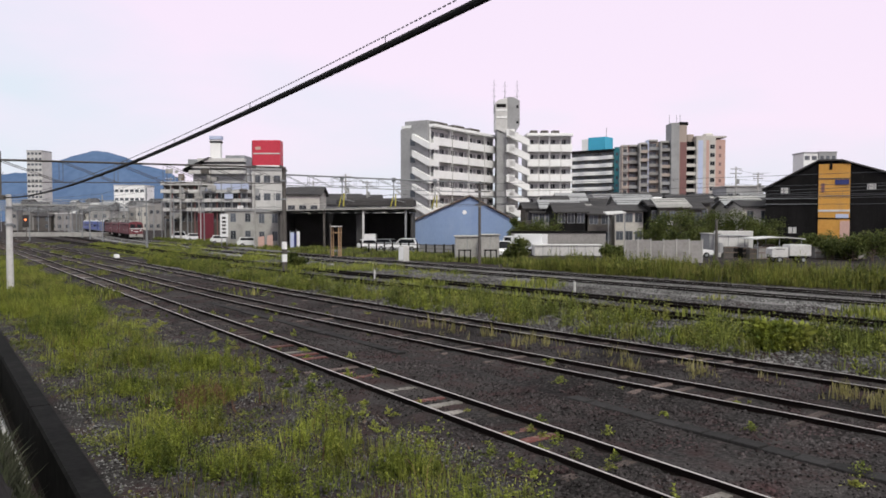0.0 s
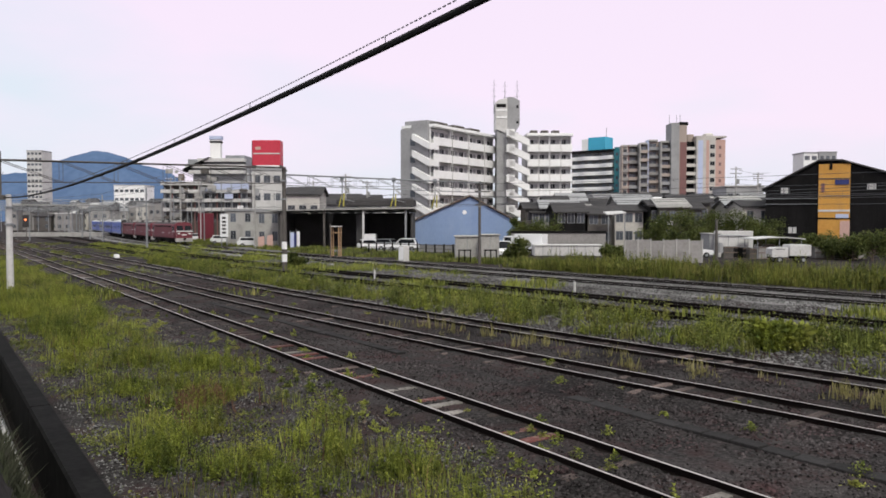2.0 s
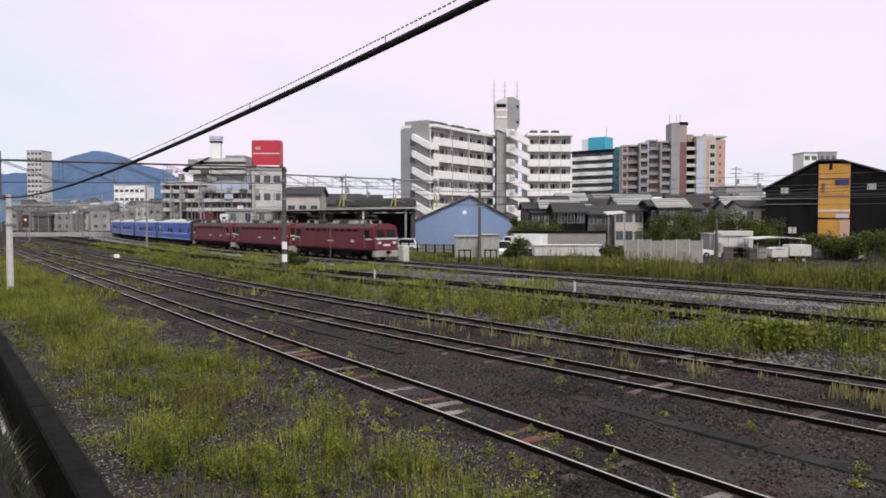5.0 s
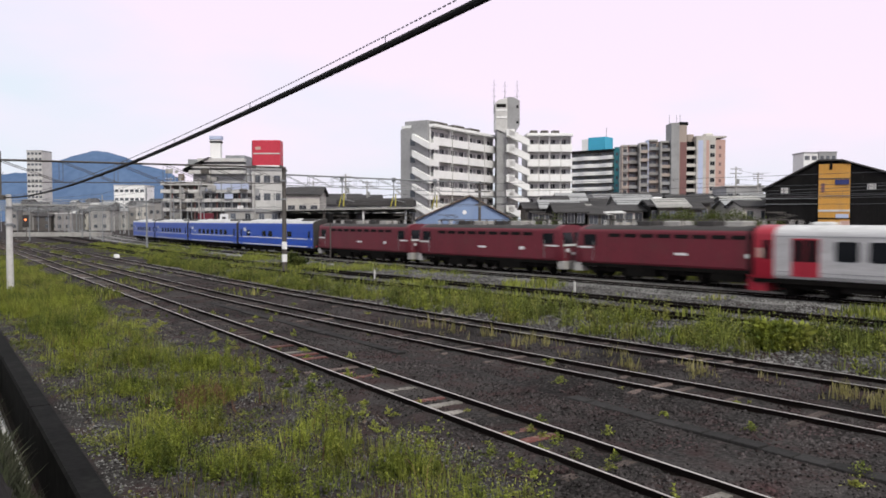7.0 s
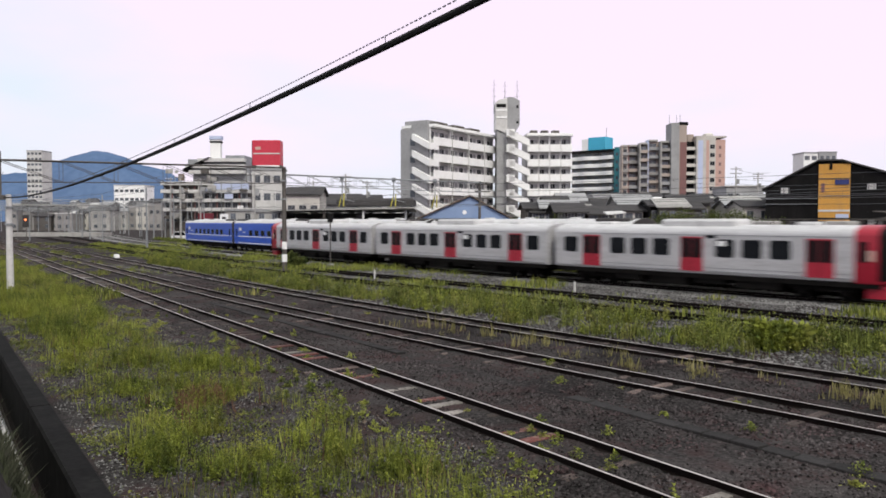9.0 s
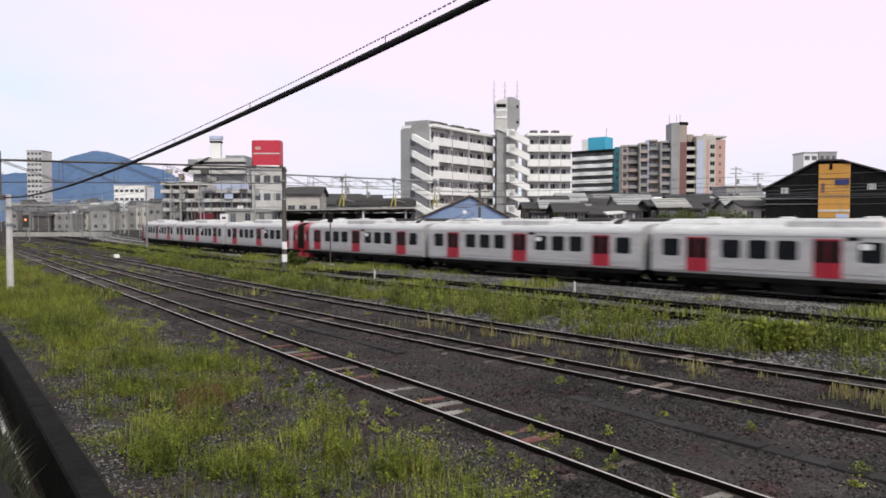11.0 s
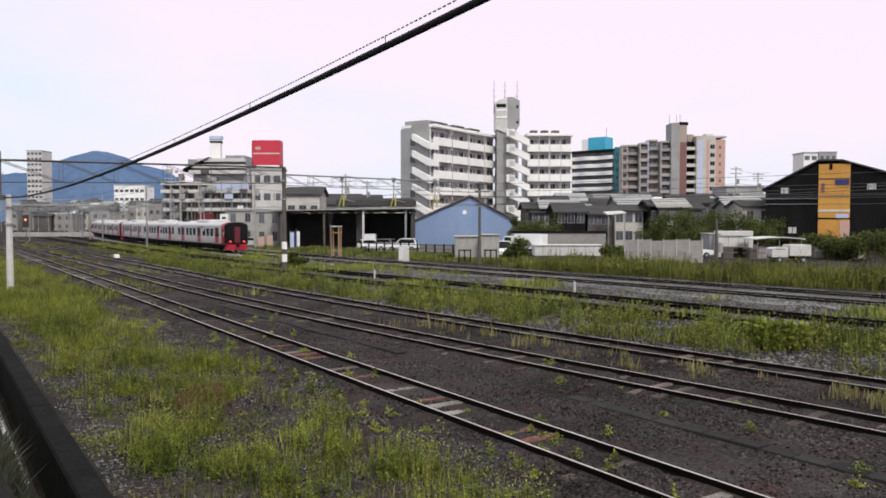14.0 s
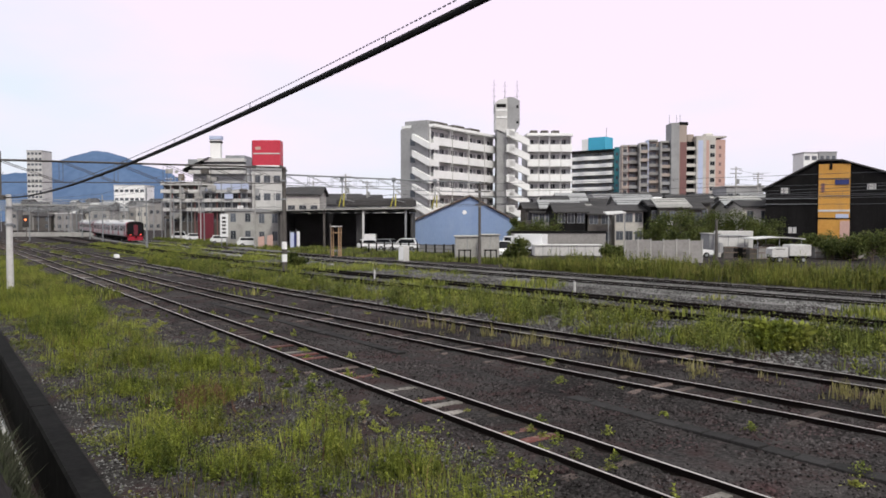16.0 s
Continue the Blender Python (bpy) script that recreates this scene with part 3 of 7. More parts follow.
        xf = c * (L + 0.14)
        part("front_mask", Shape().box(min(xf, xf + c * 0.03), max(xf, xf + c * 0.03), -1.12, 1.12, 1.6, 3.36, cut=0.012), M_DARKWALL, head, "black front mask")
        part("windscreen", Shape().box(min(xf, xf + c * 0.045), max(xf, xf + c * 0.045), -1.05, -0.4, 2.1, 3.0), M_GLASS, head)
        part("windscreen", Shape().box(min(xf, xf + c * 0.045), max(xf, xf + c * 0.045), 0.4, 1.05, 2.1, 3.0), M_GLASS, head)
        part("end_door", Shape().box(min(xf, xf + c * 0.05), max(xf, xf + c * 0.05), -0.33, 0.33, 1.2, 3.1), M_MAROON, head, "dark red end door")
        for y in (-0.85, 0.85):
            part("tail_light", Shape().rod((xf, y, 1.32), (xf + c * 0.05, y, 1.32), 0.11, n=10), M_TAIL if c > 0 else M_CARWHITE, head, "lit red tail light" if c > 0 else "headlight")
        for y in (-half - 0.016, half + 0.016):
            part("emblem_bar", Shape().box(c * (L - 0.62) - 0.14, c * (L - 0.62) + 0.14, y - 0.006, y + 0.006, 2.0, 2.5), M_PINK, head, "pale emblem bar")
        for y in (-half - 0.015, half + 0.015):
            part("cab_window", Shape().box(c * (L - 0.98) - 0.2, c * (L - 0.98) + 0.2, y - 0.008, y + 0.008, 1.95, 2.9), M_TINT, head, "dark cab side window")
        part("skirt", Shape().box(min(c * (L - 0.9), xf), max(c * (L - 0.9), xf), -1.25, 1.25, 0.28, 0.98, cut=0.1), M_RED, head, "red skirt")
        part("coupler", Shape().box(min(xf, xf + c * 0.45), max(xf, xf + c * 0.45), -0.16, 0.16, 0.72, 1.0, cut=0.04), M_UNDER, head)
    return t


def locomotive(label):
    """Maroon electric locomotive, 17.4 m, three bogies; its front is at -x as at +x."""
    t = thing("electric_locomotive", pose(0, 0, 0), label, "locomotive", "three coupled locomotives")
    half, L = 1.42, 8.4
    part("body", body(half, 1.02, 3.1, 3.58, -L + 0.75, L - 0.75, 3.3), (M_MAROON, M_ROOFDARK), t, smooth=True)
    for c in (-1, 1):
        o = wall_outline(half, 1.02, 3.1, 3.58)
        n = len(o)
        s = Shape()
        rings = [(L - 0.76, 1.0, 0), (L - 0.2, 0.985, 0.0), (L, 0.93, 0.0)]
        v, f = [], []
        for x, k, _ in rings:
            for y, z in o:
                lean = -0.28 * max(0, z - 2.1) if x > L - 0.5 else 0
                v.append((c * (x + lean), y * k, z))
        for j in range(2):
            for i in range(n):
                a, b = j * n + i, j * n + (i + 1) % n
                f.append((a, b, b + n, a + n))
        f.append(tuple(range(2 * n, 3 * n)))
        s.add(v, f)
        cabin = part("cab", s, M_MAROON, t, "maroon cab front", smooth=True)
        for y in (-0.62, 0.62):
            g = Shape()
            g.add([(c * (L + 0.02 - 0.28 * 0.15), y - 0.5, 2.25), (c * (L + 0.02 - 0.28 * 0.15), y + 0.5, 2.25), (c * (L + 0.02 - 0.28 * 0.92), y + 0.47, 3.02), (c * (L + 0.02 - 0.28 * 0.92), y - 0.47, 3.02),
                   (c * (L - 0.1), y - 0.5, 2.25), (c * (L - 0.1), y + 0.5, 2.25), (c * (L - 0.32), y + 0.47, 3.02), (c * (L - 0.32), y - 0.47, 3.02)],
                  [(0, 1, 2, 3), (4, 7, 6, 5), (0, 4, 5, 1), (1, 5, 6, 2), (2, 6, 7, 3), (3, 7, 4, 0)])
            part("windscreen", g, M_GLASS, cabin)
            part("headlight", Shape().rod((c * (L - 0.05), y * 1.35, 1.75), (c * (L + 0.06), y * 1.35, 1.75), 0.15, n=10), M_CARWHITE, cabin, "round headlight")
            part("handrail", Shape().rod((c * (L + 0.05), y * 1.95, 1.25), (c * (L - 0.05), y * 1.95, 2.5), 0.022), M_STEEL, cabin, "steel handrail")
        part("window_surround", Shape().box(min(c * L, c * (L + 0.012)), max(c * L, c * (L + 0.012)), -1.25, 1.25, 2.06, 2.2), M_CARWHITE, cabin, "pale band under the windscreens")
        part("number_bar", Shape().box(min(c * L, c * (L + 0.012)), max(c * L, c * (L + 0.012)), -0.4, 0.4, 1.45, 1.62), M_CARWHITE, cabin, "pale number bar")
        part("buffer_beam", Shape().box(min(c * (L - 0.6), c * (L + 0.12)), max(c * (L - 0.6), c * (L + 0.12)), -1.3, 1.3, 0.42, 1.0, cut=0.05), M_CONC, cabin, "grey buffer beam and skirt")
        part("coupler", Shape().box(min(c * L, c * (L + 0.55)), max(c * L, c * (L + 0.55)), -0.15, 0.15, 0.7, 1.0, cut=0.04), M_UNDER, cabin)
        for y in (-1, 1):
            part("cab_band", Shape().box(c * 7.4 - 0.6, c * 7.4 + 0.6, y * half - 0.014, y * half + 0.014, 2.02, 2.13), M_CARWHITE, t, "white band under the cab window")
            part("cab_window", Shape().box(c * 7.0 - 0.55, c * 7.0 + 0.55, y * half - 0.012, y * half + 0.012, 2.2, 2.95), M_GLASS, t)
            part("cab_door", Shape().box(c * 6.15 - 0.36, c * 6.15 + 0.36, y * half - 0.02, y * half + 0.02, 1.1, 3.0, cut=0.01), M_MAROON, t)
            part("handrail", Shape().rod((c * 6.7, y * (half + 0.05), 1.2), (c * 6.7, y * (half + 0.05), 2.5), 0.02), M_STEEL, t)
    for i in range(9):
        side_panel("louvre", -5.0 + i * 1.25, 0.95, 2.78, 3.02, half, t, M_DARKWALL, 0.01, "dark air louvre", 0.03)
    side_panel("number_plate", 0.0, 0.9, 1.75, 1.9, half, t, M_CARWHITE, 0.012, "pale number bar", 0.01)
    side_panel("logo_mark", 4.4, 0.5, 1.72, 1.95, half, t, M_CARWHITE, 0.012, "pale plain emblem", 0.02)
    for px in (-5.6, 5.6):
        pantograph(t, px, 4.0, 0.35)
    for bx in (-3.2, -1.1, 1.2, 3.1):
        part("roof_box", Shape().box(bx - 0.6, bx + 0.6, -0.75, 0.75, 3.5, 3.86, cut=0.06), M_CONC if bx in (-1.1, 3.1) else M_ROOFDARK, t)
    ins = Shape()
    for i in range(14):
        ins.rod((-6.2 + i * 0.95, -0.45, 3.5), (-6.2 + i * 0.95, -0.45, 3.95), 0.06)
    ins.rod((-6.2, -0.45, 3.95), (6.2, -0.45, 3.95), 0.025)
    part("roof_busbar", ins, M_STEEL_DARK, t)
    part("underframe", Shape().box(-L + 0.3, L - 0.3, -1.25, 1.25, 0.82, 1.06), M_UNDER, t)
    for bx in (-5.6, 0, 5.6):
        bogie(t, bx, 2.4, 1.05)
    gear_boxes(t, [(-4.1, -1.9, 0.3), (1.9, 4.1, 0.3)], half=1.33)
    part("side_sill", Shape().box(-L + 0.6, L - 0.6, -1.36, 1.36, 0.78, 1.04), M_UNDER, t)
    return t


def sleeping_car(windows, label):
    """Blue sleeping car, 21.3 m, with pale stripes and a silver roof."""
    t = thing("sleeping_car", pose(0, 0, 0), label, "train car", "blue sleeping cars")
    half, L = 1.45, 10.4
    # end faces coloured dark grey to stand for the shaded gaps between cars
    part("body", body(half, 0.88, 3.4, 4.0, -L, L, 3.5, 2), (M_BLUE, M_ROOFSILVER, M_ROOFDARK), t, smooth=True)
    for z, h in ((0.96, 0.10), (1.80, 0.10)):
        side_panel("stripe", 0, 2 * L - 0.5, z, z + h, half, t, M_CARWHITE, 0.006, "thin pale stripe", 0.005)
    for wx in windows:
        side_panel("window", wx, 1.12, 1.98, 2.64, half, t, M_GLASS, 0.008, "dark window", 0.08)
    side_panel("door", -9.5, 0.78, 0.95, 2.95, half, t, M_BLUE, 0.014, "blue folding door", 0.04)
    side_panel("door_glass", -9.5, 0.46, 1.9, 2.75, half, t, M_GLASS, 0.018)
    side_panel("door", 9.5, 0.78, 0.95, 2.95, half, t, M_BLUE, 0.014, "blue folding door", 0.04)
    side_panel("door_glass", 9.5, 0.46, 1.9, 2.75, half, t, M_GLASS, 0.018)
    side_panel("destination_board", -8.3, 0.8, 2.55, 2.95, half, t, M_CARWHITE, 0.014, "white destination board", 0.02)
    side_panel("number_bar", -7.0, 0.8, 2.3, 2.45, half, t, M_CARWHITE, 0.01, "pale lettering bar", 0.01)
    for rx in (-8.6, 8.6):
        part("roof_unit", Shape().box(rx - 1.5, rx + 1.5, -1.15, 1.15, 3.68, 4.05, cut=0.1), M_ROOFDARK, t, "dark grey roof end cover")
    for rx in (-4.5, 0, 4.5):
        part("roof_vent", Shape().box(rx - 0.35, rx + 0.35, -0.35, 0.35, 3.95, 4.1, cut=0.05), M_ROOFSILVER, t)
    part("underframe", Shape().box(-L + 0.2, L - 0.2, -1.3, 1.3, 0.58, 0.9), M_UNDER, t)
    gear_boxes(t, [(-5.4, -3.2, 0.3), (-2.5, -0.2, 0.36), (0.4, 2.2, 0.26), (2.9, 5.3, 0.38)], half=1.3, top=0.9)
    for bx in (-7.3, 7.3):
        bogie(t, bx, 2.2)
    for end in (-1, 1):
        part("gangway", Shape().box(min(end * L, end * (L + 0.24)), max(end * L, end * (L + 0.24)), -0.6, 0.6, 0.8, 3.0, cut=0.04), M_UNDER, t, "dark gangway bellows")
        for y in (-1.0, 1.0):
            part("end_light", Shape().rod((end * L, y, 1.1), (end * (L + 0.04), y, 1.1), 0.09, n=8), M_RED, t)
    return t


# up train: runs towards +x; local +x is the rear
locos = [locomotive("maroon electric locomotive with dark roof gear, leading"), ]
locos += [copy_thing(locos[0], pose(0, 0, 0)) for _ in range(2)]
for ob in locos[1:]:
    tagged(ob, "maroon electric locomotive coupled behind another")
many = [-4.9 + i * 1.85 for i in range(7)]
blue_cars = [sleeping_car([-7.2, -2.4, -0.6, 4.6], "blue sleeping car with few windows behind the locomotives")]
blue_cars.append(sleeping_car(many, "blue sleeping car with pale stripes and silver roof"))
blue_cars += [copy_thing(blue_cars[1], pose(0, 0, 0)) for _ in range(2)]
# down train: two sets of three
head_car = commuter_car(-1, False, "silver commuter car with red doors and a red cab end")
mid_car = commuter_car(0, False, "silver commuter car with red doors and a pantograph")
pantograph(mid_car, -7.2, 4.0, 0.9)
rear_car = commuter_car(1, False, "silver commuter car with red doors and lit tail lights")
down_cars = [head_car, mid_car, rear_car] + [copy_thing(o, pose(0, 0, 0)) for o in (head_car, mid_car, rear_car)]


def on_track(track, u, reach):
    """Pose of a vehicle whose middle is at u, carried by bogies reach ahead and behind; its +x points down the track to larger u reversed."""
    xa, ya, _ = place_on(track, u - reach)
    xb, yb, _ = place_on(track, u + reach)
    a = math.degrees(math.atan2(ya - yb, xa - xb))
    return pose((xa + xb) / 2, (ya + yb) / 2, 0, 0, 0, a)


def motions():
    times = [i * 0.5 for i in range(33)]
    at = 0.0
    for ob, length in [(o, 17.85) for o in locos] + [(o, 21.5) for o in blue_cars]:
        walk(ob, [(t, on_track("up", 162.3 - 20.7 * t + at + length / 2, 6.5)) for t in times])
        at += length
    for i, ob in enumerate(down_cars):
        walk(ob, [(t, on_track("down", 60.6 + 26.9 * (t - 8.5) - 20.35 * i - 10.1, 6.9)) for t in times])


# ---- ballast beds of the main line and the road beyond ----
def build_ballast_bed():
    s = Shape()
    prof = [(-3.6, -0.26), (-2.0, -0.135), (-0.5, -0.125), (0.5, -0.125), (1.9, -0.13), (2.6, -0.15), (3.4, -0.125), (4.3, -0.125), (5.6, -0.14), (7.0, -0.26)]
    n, rows = len(prof), 180
    v, f = [], []
    for i in range(rows + 1):
        x, y, a = place_on("down", -120 + i * 2.6)
        for d, z in prof:
            v.append((x + d * math.sin(a), y + d * math.cos(a), z + 0.03 * noise.noise(Vector((x * 0.7, d * 2, 1)))))
    for i in range(rows):
        for j in range(n - 1):
            a0 = i * n + j
            f.append((a0, a0 + 1, a0 + 1 + n, a0 + n))
    s.v, s.f, s.k = v, f, [0] * len(f)
    tagged(part("ballast_bed", s, M_STONE_GREY, None), "grey crushed stone bed of the main line", "ballast", kind="structure")


build_ballast_bed()


def build_far_lot():
    s = Shape()
    s.box(-31.28, 7.69, 97, 124, -0.32, -0.10)
    ob = part("paved_lot", s, M_ASPHALT, None)
    ob.matrix_world = TOWN
    tagged(ob, "worn grey paved lot before sheds", "pavement", kind="structure")


build_far_lot()


# ---- overhead line: masts, portals and wires ----
def concrete_mast(x, y, h, label, r=0.17, banded=False, material=None, steel=False):
    t = thing("line_mast", pose(x, y, -0.25), label, "mast", "overhead line masts")
    part("pole", Shape().rod((0, 0, 0), (0, 0, h + 0.25), r, r * 0.72, n=12), material or M_CONC_PALE, t, smooth=True)
    if banded:
        for z0, z1 in ((0.85, 1.45), (1.85, 2.45)):
            part("band", Shape().rod((0, 0, z0), (0, 0, z1), r + 0.012, r + 0.008, n=12), M_WHITE, t, "white warning band", smooth=True)
    for z in (h * 0.72, h * 0.9):
        part("clamp", Shape().rod((0, 0, z), (0, 0, z + 0.12), r + 0.03, n=12), M_STEEL, t)
    return t


def insulator(parent, p, q):
    s = Shape()
    p, q = Vector(p), Vector(q)
    s.rod(p, q, 0.03)
    for i in range(4):
        c = p + (q - p) * (0.25 + i * 0.16)
        e = (q - p).normalized() * 0.03
        s.rod(c - e, c + e, 0.08, n=8)
    part("insulator", s, M_CONC_PALE, parent, "pale ribbed insulator")


def truss_beam(a, b, depth, bays, label, m):
    """Lattice beam of a portal between two masts."""
    a, b = Vector(a), Vector(b)
    t = thing("portal_beam", pose(0, 0, 0), label, "gantry", "overhead line portals")
    side = (b - a).cross(Vector((0, 0, 1))).normalized() * 0.22
    down = Vector((0, 0, -depth))
    for k, off in enumerate((side, -side)):
        part("top_chord", Shape().rod(a + off, b + off, 0.055, n=6), m, t)
        part("bottom_chord", Shape().rod(a + off + down, b + off + down, 0.024, n=6), m, t)
        for i in range(bays):
            p, q = a + (b - a) * (i / bays) + off, a + (b - a) * ((i + 1) / bays) + off
            part("brace", Shape().rod(p, q + down, 0.022, n=5), m, t)
            part("strut", Shape().rod(q, q + down, 0.018, n=5), m, t)
    return t


concrete_mast(-48.9, 9.4, 5.35, "pale round concrete pole beside the grass verge", 0.2)
top_post = thing("line_post", pose(-49.3, 9.0, 5.2), "brown steel post clamped on a concrete pole", "post")
part("post", Shape().box(-0.12, 0.12, -0.12, 0.12, 0, 2.6, cut=0.02), M_STEEL_DARK, top_post)
part("bracket", Shape().box(-0.3, 0.4, -0.2, 0.4, -0.15, 0.12, cut=0.02), M_STEEL_DARK, top_post)
concrete_mast(-54.5, 29.8, 8.0, "dark steel mast with white bands in the weeds", 0.2, True, M_STEEL_DARK)
line_mast = concrete_mast(-50.9, 47.6, 7.4, "slender brown mast beside the main line", 0.15, False, M_STEEL_DARK)
truss_beam((-49.3, 9.0, 7.3), (-54.5, 29.8, 8.05), 1.25, 6, "brown lattice beam of a portal over the sidings", M_STEEL_DARK)
truss_beam((-54.5, 29.8, 7.5), (-50.9, 47.6, 7.25), 0.85, 9, "grey lattice beam of a portal over the main line", M_STEEL)
for i, (x, y) in enumerate(((-53.53, 34.6), (-52.6, 39.2), (-51.81, 43.1))):
    hang = thing("wire_hanger", pose(x, y, 0), "grey steel hanger with insulator under a portal", "bracket", "wire hangers")
    part("drop_post", Shape().rod((0, 0, 5.6), (0, 0, 7.5), 0.04), M_STEEL, hang)
    part("clamp", Shape().box(-0.22, 0.22, -0.05, 0.05, 7.15, 7.5), M_STEEL, hang)
    part("arm", Shape().rod((0, 0, 5.65), (0, 1.2, 5.45), 0.03), M_STEEL, hang)
    insulator(hang, (0, 0, 6.6), (0, 0.9, 6.05))
    for dx in (-0.35, 0.35):
        part("guard", Shape().rod((dx, -0.1, 5.0), (dx * 0.4, 0.1, 6.1), 0.05), M_YELLOW, hang, "yellow insulating guard")
# far portals along the curve
for k, u in enumerate((112, 150, 172, 195, 218, 240, 265, 290, 320)):
    xa, ya, aa = place_on("down", u)
    nx, ny = math.sin(aa), math.cos(aa)
    p = (xa - 4.2 * nx, ya - 4.2 * ny)
    q = (xa + 8.6 * nx, ya + 8.6 * ny)
    o = (xa - 24.0 * nx, ya - 24.0 * ny)
    for g in ((p, q, o) if k else (p,)):
        concrete_mast(g[0], g[1], 8.6, "grey mast of the far overhead line", 0.15, False, M_STEEL)
    if k:
        truss_beam((*p, 7.6), (*q, 7.6), 0.7, 7, "grey lattice beam of a far portal", M_STEEL)
        truss_beam((*o, 7.6), (*p, 7.6), 0.7, 8, "grey lattice beam of a far portal", M_STEEL)


def track_wires(track, label, near):
    t = thing("overhead_line", pose(0, 0, 0), label, "overhead wire", "overhead wires")
    contact, carrier, drops = [], [], Shape()
    for i in range(150):
        u = -80 + i * 2.5
        x, y, a = place_on(track, u)
        k = ((u + 2) % 54) / 54
        hi = 6.15 - 0.75 * 4 * k * (1 - k)
        cur = ((x, y, 5.1), (x, y, hi))
        contact.append(cur[0])
        carrier.append(cur[1])
        if i % 2:
            drops.rod(cur[0], cur[1], 0.007, n=3)
    carrier = Shape().tube(carrier, 0.013, 4)
    part("contact_wire", Shape().tube(contact, 0.013, 4), M_WIRE, t)
    part("carrier_wire", carrier, M_WIRE, t)
    tagged(part("droppers", drops, M_WIRE, t), kind="stuff")


track_wires("down", "thin grey overhead wires above a main track", True)
track_wires("up", "thin grey overhead wires above the far main track", False)


def span_wire(a, b, sag, r, name, label, m, n=24, group="wires"):
    a, b = Vector(a), Vector(b)
    s = Shape().tube([a + (b - a) * (i / n) - Vector((0, 0, sag * 4 * (i / n) * (1 - i / n))) for i in range(n + 1)], r, 5)
    ob = part(name, s, m, None, smooth=True)
    return tagged(ob, label, "wire", group)


# feeder wires along the far side of the line
far_mast = concrete_mast(32, 48.4, 8.0, "slender brown mast at the end of the wires", 0.15, False, M_STEEL_DARK)
for m in (line_mast, far_mast):
    for z in (7.4, 6.75, 6.15, 5.55):
        part("arm", Shape().box(-0.05, 0.05, -0.5, 1.3, z - 0.05, z + 0.05), M_STEEL_DARK, m)
for y, z in ((48.2, 7.2), (48.4, 6.55), (48.0, 5.95), (48.5, 5.35)):
    span_wire((-50.9, y, z), (32, y + 0.6, z), 0.5, 0.014, "feeder_wire", "thin grey feeder wire along the line", M_WIRE)

# the thick cable that passes over the viewer, with its carrying strand
def heavy_cable():
    t = thing("service_cable", pose(0, 0, 0), "thick black cable bound to a twisted steel strand", "cable")
    a, b = TOWN @ Vector((-24.74, 43.3, 5.18)), TOWN @ Vector((0.40, 7, 5.91))
    core, strand, ties = Shape(), Shape(), Shape()
    n = 150
    pts = []
    for i in range(n + 1):
        k = i / n * 1.16
        pts.append(a + (b - a) * k - Vector((0, 0, 0.5 * 4 * k * (1 - k))))
    core.tube(pts, 0.04, 8)
    for i in range(n * 4):
        k = i / 4
        j = min(int(k), n - 1)
        step = (pts[j + 1] - pts[j]) / 4
        p = pts[j] + step * (i % 4) + Vector((0, 0, 0.115))
        strand.rod(p, p + step * 0.55, 0.008, n=5)
    for i in range(4, n, 12):
        ties.rod(pts[i], pts[i] + Vector((0, 0, 0.118)), 0.006, n=4)
    part("cable", core, M_CABLE, t, smooth=True)
    tagged(part("strand", strand, M_WIRE, t, "twisted steel strand"), kind="stuff")
    tagged(part("hooks", ties, M_CABLE, t), kind="stuff")


heavy_cable()
# its far pole stands on the verge; the near one behind the viewer
concrete_mast(2.0, 4.15, 6.6, "pale concrete pole on the bank", 0.16)


# ---- small things of the line ----
def signal_mast():
    t = thing("railway_signal", pose(-58.9, 36.8, -0.25), "slender dark signal mast beside the main line", "railway signal")
    part("mast", Shape().rod((0, 0, 0), (0, 0, 4.0), 0.06, n=8), M_STEEL_DARK, t)
    part("signal_head", Shape().box(-0.2, 0.2, -0.2, 0.2, 3.95, 4.75, cut=0.05), M_DARKWALL, t, "black signal head")
    part("base", Shape().box(-0.3, 0.3, -0.3, 0.3, 0, 0.25, cut=0.03), M_CONC, t)


signal_mast()


def timber_frame():
    t = thing("timber_frame", pose(-73.4, 46.6, -0.25, 0, 0, 40), "bare timber post frame with a pale top", "frame")
    for x, y in ((-0.45, -0.4), (0.45, -0.4), (-0.45, 0.4), (0.45, 0.4)):
        part("post", Shape().box(x - 0.06, x + 0.06, y - 0.06, y + 0.06, 0, 3.4, cut=0.01), M_WOOD, t, "bare timber post")
    part("top_plate", Shape().box(-0.6, 0.6, -0.52, 0.52, 3.4, 3.5, cut=0.02), M_CONC_PALE, t, "pale top plate")
    for y in (-0.49, 0.49):
        part("rail", Shape().box(-0.55, 0.55, y - 0.03, y + 0.03, 2.7, 2.8), M_WOOD, t)


timber_frame()
cab_box = thing("relay_box", pose(-60.1, 46.0, -0.2), "white steel relay box beside the track", "relay box")
part("cabinet", Shape().box(-0.42, 0.42, -0.36, 0.36, 0.12, 1.6, cut=0.03), M_CONC_PALE, cab_box)
part("plinth", Shape().box(-0.48, 0.48, -0.42, 0.42, 0, 0.14), M_CONC, cab_box)
part("door", Shape().box(-0.36, 0.36, -0.375, -0.35, 0.2, 1.5, cut=0.01), M_WHITE, cab_box)
